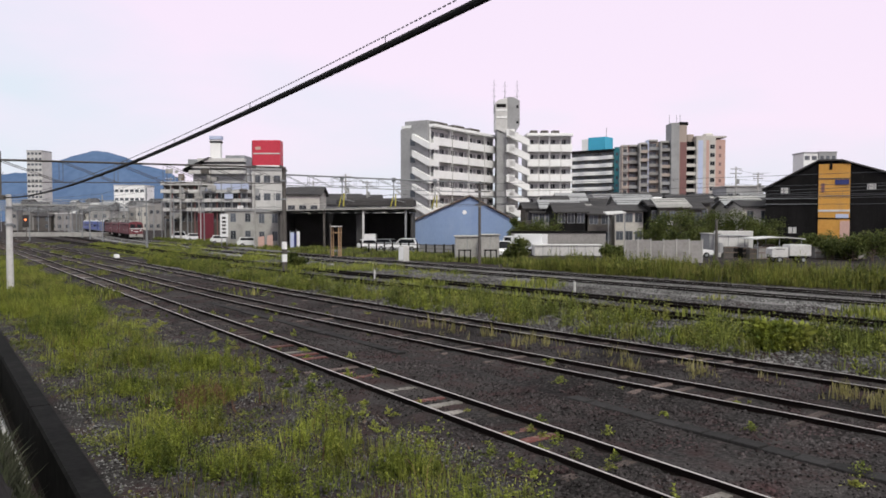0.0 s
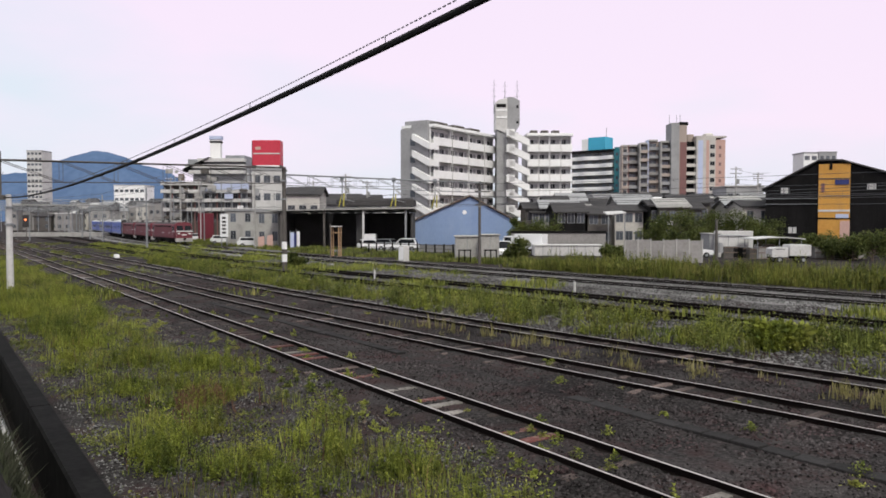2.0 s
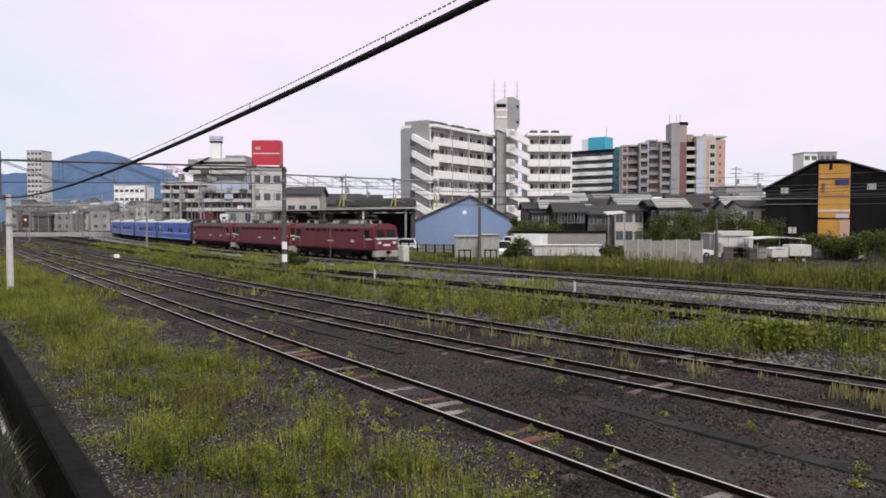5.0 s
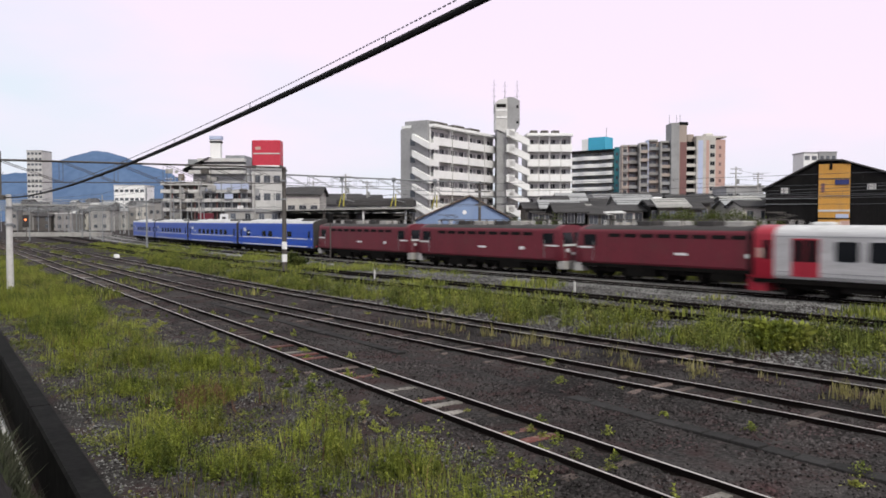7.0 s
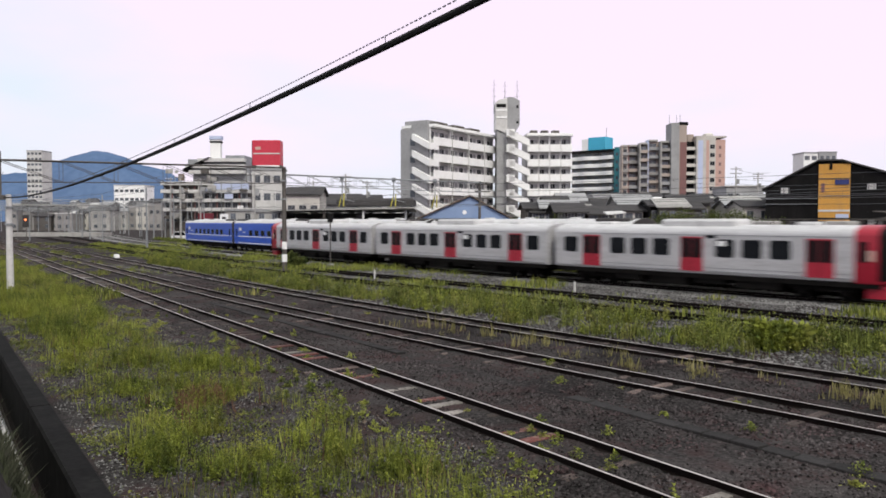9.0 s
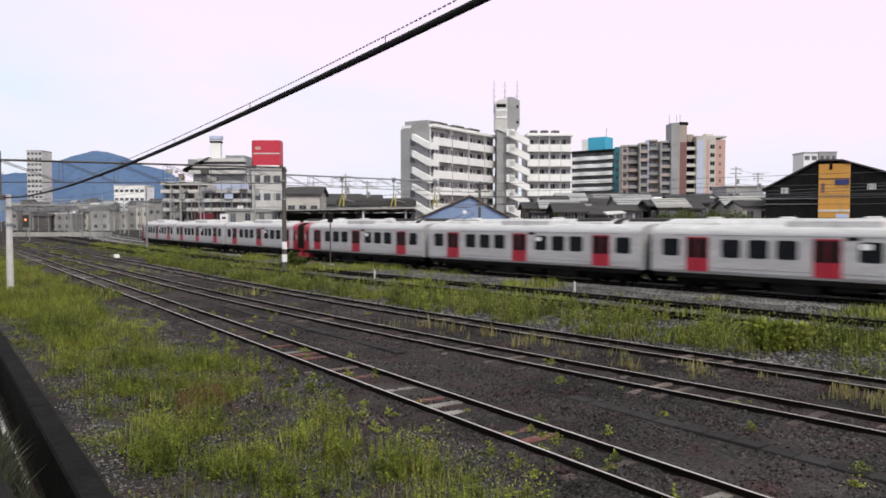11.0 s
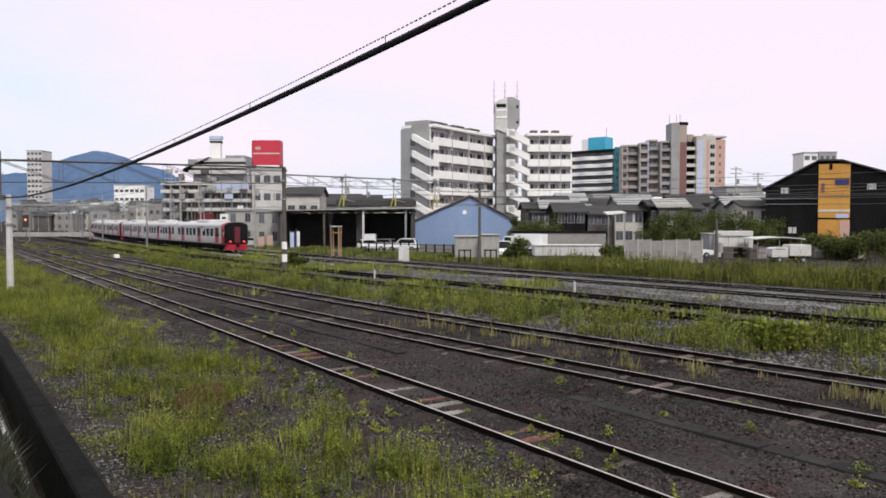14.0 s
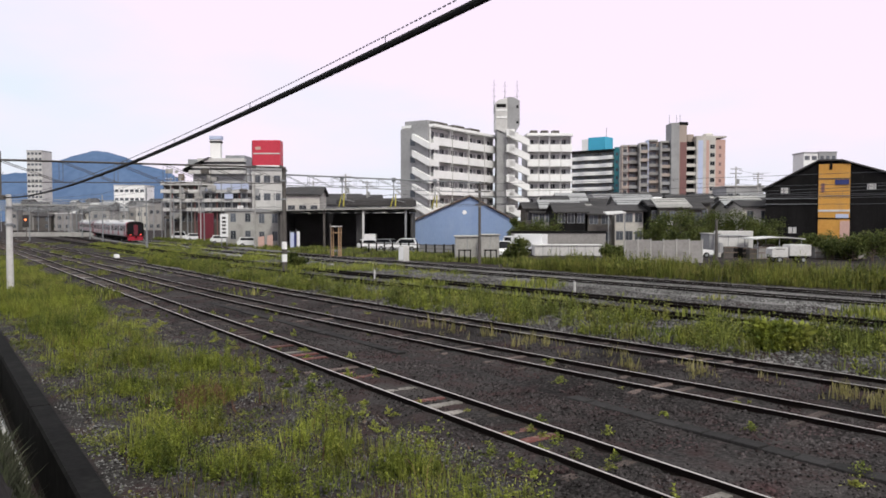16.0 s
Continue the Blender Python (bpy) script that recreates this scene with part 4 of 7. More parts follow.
for x, y, h in ((-27.5, 32.9, 0.85), (-43.3, 30.6, 0.8), (-76.1, 36.3, 0.6)):
    st = thing("marker_stake", pose(x, y, -0.25), "white concrete marker stake in the ballast", "marker stake", "marker stakes")
    part("stake", Shape().box(-0.045, 0.045, -0.045, 0.045, 0, h * 0.9, cut=0.012), M_CONC_PALE, st)
lamp = thing("switch_lamp", pose(-81.3, 25.3, -0.2), "white switch stand lamp in the grass", "switch stand")
part("lamp_body", Shape().box(-0.35, 0.35, -0.2, 0.2, 0.25, 0.6, cut=0.05), M_WHITE, lamp)
part("stand", Shape().box(-0.8, 0.8, -0.12, 0.12, 0, 0.25, cut=0.03), M_UNDER, lamp)
sig = thing("colour_signal", town(-89.55, 165, -0.2), "small signal post with an orange lit lamp", "railway signal")
part("mast", Shape().rod((0, 0, 0), (0, 0, 4.6), 0.08, n=8), M_STEEL_DARK, sig)
part("signal_head", Shape().box(-0.8, 0.8, -0.2, 0.2, 2.6, 5.2, cut=0.1), M_ROOFDARK, sig, "dark signal head")
part("lamp", Shape().rod((0, -0.2, 4.2), (0, -0.32, 4.2), 0.2, n=10), M_SIGNAL, sig, "lit orange lamp")


# slim poles of the far yard
rng_pole = random.Random(12)
for k in range(16):
    u = 105 + 13 * k + rng_pole.uniform(-4, 4)
    x, y, a = place_on("down", u)
    off = rng_pole.choice((-26, -15.5, -8.5, 9.5, 12.5))
    concrete_mast(x + off * math.sin(a), y + off * math.cos(a), rng_pole.uniform(6.5, 9.5), "slim grey pole of the far yard", 0.11, False, M_STEEL if k % 3 else M_CONC_PALE)
for k, (y0, z0) in enumerate(((30.2, 7.3), (29.6, 6.9), (9.2, 6.6), (20, 7.0), (33, 6.4))):
    p = Vector((-54.5 if y0 > 15 else -49.1, y0, z0))
    x, y, a = place_on("down", 240)
    off = y0 - 39.1
    span_wire(p, (x + off * math.sin(a), y + off * math.cos(a), 7.4), 1.0, 0.014, "feeder_wire", "thin grey feeder wire over the far yard", M_WIRE)


# ---- the town: apartment houses ----
def window_grid(parent, spots, w, h, y, m=None, proud=0.03):
    """Windows on a wall that faces -y, each with a frame and a pane."""
    frame_mesh = Shape()
    for a, b, c, d in ((-w / 2 - 0.06, w / 2 + 0.06, -0.06, 0), (-w / 2 - 0.06, w / 2 + 0.06, h, h + 0.06), (-w / 2 - 0.06, -w / 2, 0, h), (w / 2, w / 2 + 0.06, 0, h), (-0.03, 0.03, 0, h)):
        frame_mesh.box(a, b, -proud - 0.02, 0.02, c, d)
    frame_mesh = frame_mesh.mesh("window", M_STEEL)
    if y > 230:          # far off: one piece, frame and glass
        far = Shape().box(-w / 2, w / 2, -proud, 0.01, 0, h, 1)
        for a, b, c, d in ((-w / 2 - 0.08, w / 2 + 0.08, -0.08, 0), (-w / 2 - 0.08, w / 2 + 0.08, h, h + 0.08), (-0.04, 0.04, 0, h)):
            far.box(a, b, -proud - 0.02, 0.02, c, d)
        far = far.mesh("window", M_STEEL, m or M_PANE)
        for x, z in spots:
            part("window", far, None, parent).location = (x, y, z)
        return
    pane_mesh = Shape().box(-w / 2, w / 2, -proud, 0.01, 0, h).mesh("pane", m or M_PANE)
    for x, z in spots:
        fr = part("window", frame_mesh, None, parent)
        fr.location = (x, y, z)
        part("pane", pane_mesh, None, fr)


def gallery_wing(t, x0, y0, length, turn, floors, depth, high, m_wall, m_par, gap=2.9, deep=1.35, bay=3.0):
    """A wing with open galleries: slabs and parapets before a wall with doors and windows."""
    core = Shape().box(0, length, deep, depth, -0.4, high)
    host = part("wall", core, m_wall, t)
    host.matrix_local = pose(x0, y0, 0, 0, 0, turn)
    doors = Shape().box(-0.42, 0.42, -0.04, 0.02, 0, 2.0).mesh("door", M_GREY)
    for f in range(floors):
        z = high - gap * (floors - f)
        part("slab", Shape().box(-0.1, length + 0.1, 0, deep, z - 0.2, z), m_par, host)
        part("parapet", Shape().box(-0.1, length + 0.1, -0.12, 0.06, z - 0.35, z + 1.05, cut=0.03), m_par, host, "white gallery parapet")
        n = int(length / bay)
        spots = [((i + 0.35) * length / n, z + 0.85) for i in range(n)]
        window_grid(host, spots, 0.8, 1.15, deep, M_GLASS)
        window_grid(host, [((i + 0.05) * length / n + 0.3, z + 1.25) for i in range(n)], 0.42, 0.7, deep, M_GLASS)
        for i in range(n):
            d = part("door", doors, None, host)
            d.location = ((i + 0.75) * length / n, deep, z + 0.02)
        for i in range(0, n + 1, 2):
            part("divider", Shape().box(i * length / n - 0.06, i * length / n + 0.06, deep - 0.45, deep, z, z + gap - 0.2), m_par, host)
    part("roof_slab", Shape().box(-0.25, length + 0.25, -0.25, depth + 0.2, high - 0.15, high + 0.35, cut=0.05), m_par, host)
    for k in range(1, 4):
        part("down_pipe", Shape().rod((length * k / 4, -0.2, 0), (length * k / 4, -0.2, high - 0.1), 0.07, n=6), M_CONC_PALE, host, "pale down pipe")
        part("roof_hood", Shape().box(length * (k - 0.75) / 4, length * (k - 0.1) / 4, 0.4, 2.4, high + 0.3, high + 0.95, cut=0.1), M_STEEL_DARK, host, "dark roof hood")
    return host


def white_apartments():
    t = thing("apartment_house", TOWN, "white seven-storey apartment house with open galleries and stair tower", "apartment house")
    left = gallery_wing(t, -1.58, 134, 23.0, 57, 7, 6.6, 20.3, M_CONC_PALE, M_WHITE, deep=1.1)
    # gable with its stepped top and small windows; its shade is painted grey
    part("gable_wall", Shape().prism([(0.9, -0.4), (6.7, -0.4), (6.7, 20.0), (4.6, 20.0), (4.2, 20.9), (0.9, 21.2)], 0.0, 0.6), M_GREY, left, "gable wall with stepped top, its shaded side painted grey").matrix_local = pose(0, 0, 0, 0, 0, 90)
    for z in (5.0, 8.0, 11.0, 14.0, 17.0):
        part("gable_window", Shape().box(-0.64, -0.58, 3.6, 4.6, z, z + 1.2), M_PANE, left)
    for i, z in enumerate((2.7, 5.6, 8.5, 11.4, 14.3, 17.2)):
        s = Shape()
        s.add([(-1.7, 3.5, z + 0.7), (-1.7, -0.1, z - 1.1), (-1.7, -0.1, z + 0.0), (-1.7, 3.5, z + 1.8), (-0.62, 3.5, z + 0.7), (-0.62, -0.1, z - 1.1), (-0.62, -0.1, z + 0.0), (-0.62, 3.5, z + 1.8)],
              [(0, 1, 2, 3), (7, 6, 5, 4), (0, 4, 5, 1), (1, 5, 6, 2), (2, 6, 7, 3), (3, 7, 4, 0)])
        s.box(-1.7, 1.4, -0.16, -0.1, z - 1.0, z + 0.1)
        part("corner_stair", s, M_WHITE, left, "slanted white outside stair at the corner")
    part("roof_house", Shape().box(1, 6, 2, 7, 20.3, 21.6, cut=0.1), M_GREY, left)
    right = gallery_wing(t, 16.68, 151, 8.6, 2, 7, 9, 20.6, M_CONC_PALE, M_WHITE, deep=1.1, bay=2.1)
    # stair tower
    part("tower", Shape().box(10.45, 12.6, 149.5, 155, -0.4, 21.6), M_GREY, t, "grey stair tower")
    part("tower_front", Shape().box(12.62, 14.69, 150.2, 155, -0.4, 21.0), M_CONC_PALE, t)
    cap = part("tower_cap", Shape().prism([(10.2, 21.6), (12.46, 20.6), (12.46, 27.5), (10.9, 27.2), (10.2, 26.7)], 149.2, 155.2), M_CONC_PALE, t, "pale tower head")
    part("tower_side", Shape().prism([(12.48, 20.6), (14.2, 21.2), (14.85, 22.4), (14.85, 27.0), (13.6, 27.7), (12.48, 27.7)], 149.35, 155.2), M_GREY, t, "grey tower side")
    # near-black slab on the face stands in for a shaded recess
    part("opening", Shape().box(10.35, 12.2, 149.12, 149.2, 25.7, 26.35), M_DARKWALL, cap, "near-black slab painting the recess shade under the tower top")
    for z in (25.00, 23.6):
        part("tower_band", Shape().box(10.3, 12.4, 149.1, 149.2, z, z + 0.35), M_WHITE, cap)
    for z in (25.6, 22.6):
        part("tower_window", Shape().box(14.2, 14.6, 149.3, 149.35, z, z + 0.5), M_GLASS, cap)
    for i in range(7):
        z = 20.3 - i * 2.9
        s = Shape()
        x0, x1 = 12.62, 16.68
        s.add([(x0, 147.8, z - 0.3), (x1, 147.8, z - 2.2), (x1, 147.8, z - 0.9), (x0, 147.8, z + 1.1), (x0, 149.2, z - 0.3), (x1, 149.2, z - 2.2), (x1, 149.2, z - 0.9), (x0, 149.2, z + 1.1)],
              [(3, 2, 1, 0), (4, 5, 6, 7), (0, 1, 5, 4), (1, 2, 6, 5), (2, 3, 7, 6), (3, 0, 4, 7)])
        part("stair_flight", s, M_WHITE, t, "white outside stair flight")
        part("landing", Shape().box(x0 - 0.4, x0 + 1.2, 147.8, 150, z - 0.3, z + 1.05, cut=0.03), M_WHITE, t)
    for px, y in ((10.05, 152), (12.26, 153), (14.58, 152)):
        a = Shape().rod((px, y, 24.89), (px, y, 31.40), 0.09, 0.05, n=6)
        for k in range(3):
            a.rod((px - 0.4, y, 30.41 - k * 1.1), (px + 0.4, y, 30.41 - k * 1.1), 0.03)
        part("aerial", a, M_STEEL, t, "tall steel aerial")


white_apartments()


def banded_apartments():
    long, top, gap = 18.4, 29.3, 2.85
    t = thing("apartment_house", town(62.1, 280, 0, -40.8), "white apartment house with wavy balconies and teal end wall", "apartment house")
    # wall colour is dark to paint the shade beneath the balconies
    part("wall", Shape().box(-long, 0, 1.4, 13, -0.4, top), M_STEEL_DARK, t)
    n = 16
    for f in range(10):
        z = top - gap * (f + 1)
        s = Shape()
        for i in range(n):
            a, b = -long + long * i / n, -long + long * (i + 1) / n
            wa, wb = 0.7 * math.sin(i / n * 12), 0.7 * math.sin((i + 1) / n * 12)
            s.add([(a, wa - 0.6, z - 0.25), (b, wb - 0.6, z - 0.25), (b, wb - 0.6, z + 1.1), (a, wa - 0.6, z + 1.1), (a, 1.5, z - 0.25), (b, 1.5, z - 0.25), (b, wb - 0.45, z + 1.1), (a, wa - 0.45, z + 1.1)],
                  [(0, 1, 2, 3), (7, 6, 5, 4), (0, 4, 5, 1), (3, 2, 6, 7)])
        part("balcony", s, M_WHITE, t, "white wavy balcony front")
        window_grid(t, [(-long + 1.6 + i * 3.05, z + 0.3) for i in range(6)], 1.9, 1.9, 1.4)
    part("roof_slab", Shape().box(-long - 0.3, 0.2, -0.6, 13, top, top + 0.5), M_DARKWALL, t, "dark roof edge")
    end = part("end_wall", Shape().box(0.02, 4.4, 0.2, 13, -0.4, top + 1.1), M_TEAL, t, "teal end wall")
    for f in range(10):
        z = top - gap * (f + 1)
        part("end_balcony", Shape().box(2.2, 4.6, -0.5, 0.2, z - 0.2, z + 1.0, cut=0.05), M_CONC if f % 2 else M_TEAL, end)
        part("end_window", Shape().box(0.7, 1.6, 0.14, 0.2, z + 0.9, z + 2.0), M_PANE, end)
    part("tank_house", Shape().box(-12.4, -5.2, 3, 9, top + 0.5, 34.9, cut=0.1), M_CYAN, t, "cyan rooftop tank house")
    part("tank_house", Shape().box(-15.2, -12.42, 3.2, 9, top + 0.5, 34.4), M_WHITE, t, "white rooftop tank house")
    part("aerial", Shape().rod((-5.3, 4, top), (-5.3, 4, 38.4), 0.1), M_STEEL, t)


banded_apartments()


def tan_apartments():
    t = thing("apartment_house", TOWN, "tan and pink tiled apartment house with stepped balconies", "apartment house")
    d, low, gap = 262, -0.4, 2.84
    blocks = ((1100, 1112, 260, M_CREAM), (1112, 1131, 259, M_STEEL_DARK), (1131, 1147, 256, M_STEEL_DARK), (1147, 1168, 250, M_TAN), (1168, 1187, 253, M_STEEL_DARK))
    for i, (a, b, y, m) in enumerate(blocks):
        xa, xb, top = (a - 784) * d / 1358, (b - 784) * d / 1358, 3.9 + (390 - y) * d / 1358
        off = (i % 2) * 1.6
        part("wall", Shape().box(xa, xb - 0.02, d + 1.3 + off, d + (4 if i < 2 else 14), low, top), m, t)
        for f in range(10):
            z = top - gap * (f + 1)
            part("balcony", Shape().box(xa + 0.1, xb - 0.15, d + off, d + 0.16 + off, z - 0.2, z + 0.85, cut=0.03), (M_GREY, M_BEIGE, M_TAN)[(i + f // 2) % 3], t)
            part("slab", Shape().box(xa + 0.1, xb - 0.15, d + 0.16 + off, d + 1.3 + off, z - 0.2, z), M_GREY, t)
            window_grid(t, [((xa + xb) / 2, z + 0.1)], (xb - xa) * 0.6, 1.9, d + 1.3 + off)
        part("fin", Shape().box(xa - 0.16, xa + 0.3, d - 0.3 + off, d + 2 + off, low, top + 0.3), (M_TAN, M_BROWN, M_CONC, M_TARP, M_CONC)[i], t, "tall narrow fin")
        part("roof_curb", Shape().box(xa + 0.2, xb - 0.4, d + 0.5 + off, d + 4 + off, top, top + 0.6, cut=0.15), M_CONC, t)
    part("tower", Shape().box(77.4, 80.2, d - 0.6, d + 6, low, 36.9, cut=0.1), M_GREY, t, "grey lift tower")
    part("tower", Shape().box(80.22, 82.9, d, d + 6, low, 36.2), M_TAN, t, "tan lift tower")
    part("tower_cap", Shape().box(80.5, 83.3, d - 0.1, d + 3, 36.2, 37.2), M_DARKWALL, t)
    part("brown_strip", Shape().box(80.6, 82.8, d - 0.12, d - 0.02, low, 30.4), M_BROWN, t, "brown tiled strip")
    part("roof_house", Shape().box(84.0, 86.2, d + 3, d + 8, 30.6, 33.4, cut=0.1), M_TAN, t)
    xa, xb, top = 82.92, 86.1, 30.8
    part("wall", Shape().box(xa, xb, d + 2.0, d + 14, low, top), M_DARKWALL, t)
    for f in range(10):
        z = top - gap * (f + 1)
        part("balcony", Shape().box(xa, xb + 0.5, d + 0.2, d + 0.4, z - 0.2, z + 0.9), M_CREAM, t)
        part("slab", Shape().box(xa, xb, d + 0.4, d + 2.0, z - 0.2, z), M_CREAM, t)
    end = part("wall", Shape().box(86.12, 92.6, d - 0.4, d + 14, low, 31.9), M_CREAM, t, "pale pink tiled end block")
    part("wall", Shape().box(92.62, 96.1, d + 0.2, d + 14, low, 31.3), M_PINK, t, "pink tiled end block")
    part("blue_strip", Shape().box(86.6, 88.3, d - 0.5, d - 0.4, low, 31.0), M_TARP, end, "pale blue strip")
    part("pink_strip", Shape().box(89.4, 90.4, d - 0.5, d - 0.4, low, 31.0), M_PINK, end, "pink strip")
    window_grid(t, [(91.5, 28.2 - i * gap) for i in range(9)], 1.5, 1.3, d - 0.4, M_GLASS)
    window_grid(t, [(94.3, 28.2 - i * gap) for i in range(9)], 0.8, 1.0, d + 0.2, M_BROWN)
    part("roof_parapet", Shape().box(86.0, 96.2, d - 0.5, d + 14, 31.9, 32.5), M_CREAM, t)
    part("roof_curb", Shape().box(89.5, 92.4, d + 1, d + 5, 32.5, 33.6, cut=0.4), M_CREAM, t)
    for a in (1187, 1200, 1206):
        part("aerial", Shape().rod(((a - 784) * d / 1358, d + 3, 36.0), ((a - 784) * d / 1358, d + 3, 40.0), 0.08), M_STEEL, t)


tan_apartments()


def black_warehouse():
    t = thing("warehouse", TOWN @ pose(0, 0, 0, 0, 0, -25), "black clad warehouse with a tall orange strip", "warehouse")
    d = 120.8
    x0, x1, xm = -4.71, 12.04, 3.51
    eave, top, eave2 = 8.33, 12.09, 9.57
    s = Shape()
    o = [(x0, -0.4), (x1, -0.4), (x1, eave2), (xm + 1.5, top - 0.05), (xm - 1.5, top), (x0, eave)]
    s.prism(o, d, d + 16)
    part("wall", s, M_DARKWALL, t)
    for a, za, b, zb in ((x0 - 0.5, eave - 0.1, xm - 1.4, top + 0.12), (xm - 1.4, top + 0.12, xm + 1.5, top + 0.08), (xm + 1.5, top + 0.08, x1 + 0.5, eave2 + 0.1)):
        r = Shape()
        r.prism([(a, za), (b, zb), (b, zb + 0.22), (a, za + 0.22)], d - 0.5, d + 16.4)
        part("roof", r, M_TILE, t, "dark grey sheet roof")
    st = part("orange_strip", Shape().box(2.16, 6.12, d - 0.25, d - 0.01, -0.4, 11.77), M_ORANGE, t, "orange corrugated strip")
    w = 6.12 - 2.16
    xs = 2.16
    for i in range(1, 11):
        part("rib", Shape().box(xs + i * w / 11 - 0.03, xs + i * w / 11 + 0.03, d - 0.29, d - 0.24, 0, 11.61), M_ORANGE, st)
    for y, h, m in ((375, 0.28, M_CONC_PALE), (388, 0.2, M_UNDER), (318, 0.15, M_STEEL_DARK), (348, 0.12, M_STEEL)):
        part("band", Shape().box(xs - 0.02, xs + w + 0.02, d - 0.33, d - 0.24, 3.9 + (390 - y) * 108 / 1358, 3.9 + (390 - y) * 108 / 1358 + h), m, st)
    part("blue_panel", Shape().box(4.22, 5.98, d - 0.36, d - 0.24, 8.83, 9.55), M_NAVY, st, "dark blue panel")
    part("pale_panel", Shape().box(4.93, 6.12, d - 0.35, d - 0.24, 1.12, 3.82), M_PINK, st, "faded pale panel")
    part("pale_panel", Shape().box(4.36, 5.98, d - 0.35, d - 0.24, 4.22, 4.77), M_TARP, st)
    part("vent", Shape().box(3.51, 3.87, d - 0.36, d - 0.24, 10.98, 12.01), M_DARKWALL, st)
    part("vent", Shape().box(2.51, 2.94, d - 0.36, d - 0.24, 7.80, 9.07), M_BROWN, st)
    part("shutter", Shape().box(2.51, 5.35, d - 0.34, d - 0.24, -0.2, 1.20), M_CREAM, st, "pale roller shutter")
    window_grid(t, [(-2.15, 7.72), (8.74, 8.12), (-1.12, 2.07)], 1.0, 0.8, d, M_CONC_PALE)
    for k in range(26):
        x = x0 + 0.5 + k * (x1 - x0 - 1) / 25
        if not xs - 0.3 < x < xs + w + 0.3:
            top_here = eave + (top - eave) * (x - x0) / (xm - x0) if x < xm else top + (eave2 - top) * (x - xm) / (x1 - xm)
            part("wall_rib", Shape().box(x - 0.04, x + 0.04, d - 0.05, d + 0.02, -0.3, top_here - 0.3), M_DARKWALL, t)
    for y in (352, 362):
        part("gutter", Shape().box(x0, xs - 0.1, d - 0.18, d - 0.04, 3.9 + (390 - y) * 108 / 1358, 3.9 + (390 - y) * 108 / 1358 + 0.12), M_STEEL, t)


black_warehouse()


def blue_hall():
    t = thing("workshop_hall", TOWN, "pale blue corrugated gabled workshop hall", "workshop")
    d = 128
    x0, x1, xm = -4.90, 12.63, 4.52
    eL, eR, top = 3.71, 3.33, 7.76
    part("wall", Shape().prism([(x0, -0.4), (x1, -0.4), (x1, eR), (xm, top), (x0, eL)], d, d + 14), M_BLUEWALL, t)
    for a, za, b, zb in ((x0 - 0.5, eL - 0.15, xm, top + 0.15), (xm, top + 0.15, x1 + 0.5, eR - 0.15)):
        part("roof", Shape().prism([(a, za), (b, zb), (b, zb + 0.2), (a, za + 0.2)], d - 0.5, d + 14.4), M_RUST, t, "weathered brown sheet roof")
    for k in range(34):
        x = x0 + 0.3 + k * (x1 - x0 - 0.6) / 33
        zt = eL + (top - eL) * (x - x0) / (xm - x0) if x < xm else top + (eR - top) * (x - xm) / (x1 - xm)
        part("wall_rib", Shape().box(x - 0.05, x + 0.05, d - 0.045, d + 0.02, -0.3, zt - 0.1), M_BLUEWALL, t)
    part("vent", Shape().rod((3.58, d - 0.1, 5.22), (3.58, d + 0.1, 5.22), 0.36, n=10), M_WHITE, t, "round white vent")


blue_hall()


def open_shed():
    t = thing("open_shed", TOWN, "dark open-fronted goods shed with grey sheet roof", "shed")
    d = 107
    x0, x1 = -23.01, -4.25
    roof = 5.32
    part("back_wall", Shape().box(x0, x1, d + 11, d + 11.3, -0.3, roof - 0.35), M_INSIDE, t)
    part("side_wall", Shape().box(x0, x0 + 0.25, d + 0.4, d + 11, -0.3, roof - 0.35), M_INSIDE, t)
    part("side_wall", Shape().box(x1 - 0.25, x1, d + 0.4, d + 11, -0.3, roof - 0.35), M_INSIDE, t)
    part("roof", Shape().add([(x0 - 1.4, d - 0.6, roof - 0.16), (x1 + 0.3, d - 0.6, roof + 0.2), (x1 + 0.3, d + 11.6, roof - 0.2), (x0 - 1.4, d + 11.6, roof - 0.3), (x0 - 1.4, d - 0.6, roof - 0.02), (x1 + 0.3, d - 0.6, roof + 0.4), (x1 + 0.3, d + 11.6, roof + 0.05), (x0 - 1.4, d + 11.6, roof - 0.05)],
                             [(3, 2, 1, 0), (4, 5, 6, 7), (0, 1, 5, 4), (1, 2, 6, 5), (2, 3, 7, 6), (3, 0, 4, 7)]), M_CONC, t, "grey sheet roof")
    for a, m in ((643, M_CONC_PALE), (574, M_STEEL_DARK), (498, M_STEEL_DARK), (718, M_STEEL)):
        x = (a - 784) * d / 1358
        part("post", Shape().box(x - 0.14, x + 0.14, d - 0.1, d + 0.18, -0.3, roof - 0.05, cut=0.02), m, t)
    for k in range(7):
        x = x0 + 1 + k * (x1 - x0 - 2) / 6
        part("rafter", Shape().box(x - 0.08, x + 0.08, d - 0.3, d + 11, roof - 0.35, roof - 0.1), M_STEEL_DARK, t)
    part("lower_roof", Shape().box(-16.53, -4.40, d + 12, d + 20, 6.15, 7.31, cut=0.3), M_TILE, t, "dark tiled roof behind")
    part("inner_partition", Shape().box(-12.29, -11.35, d + 2, d + 11, -0.3, roof - 0.35), M_INSIDE, t)


open_shed()


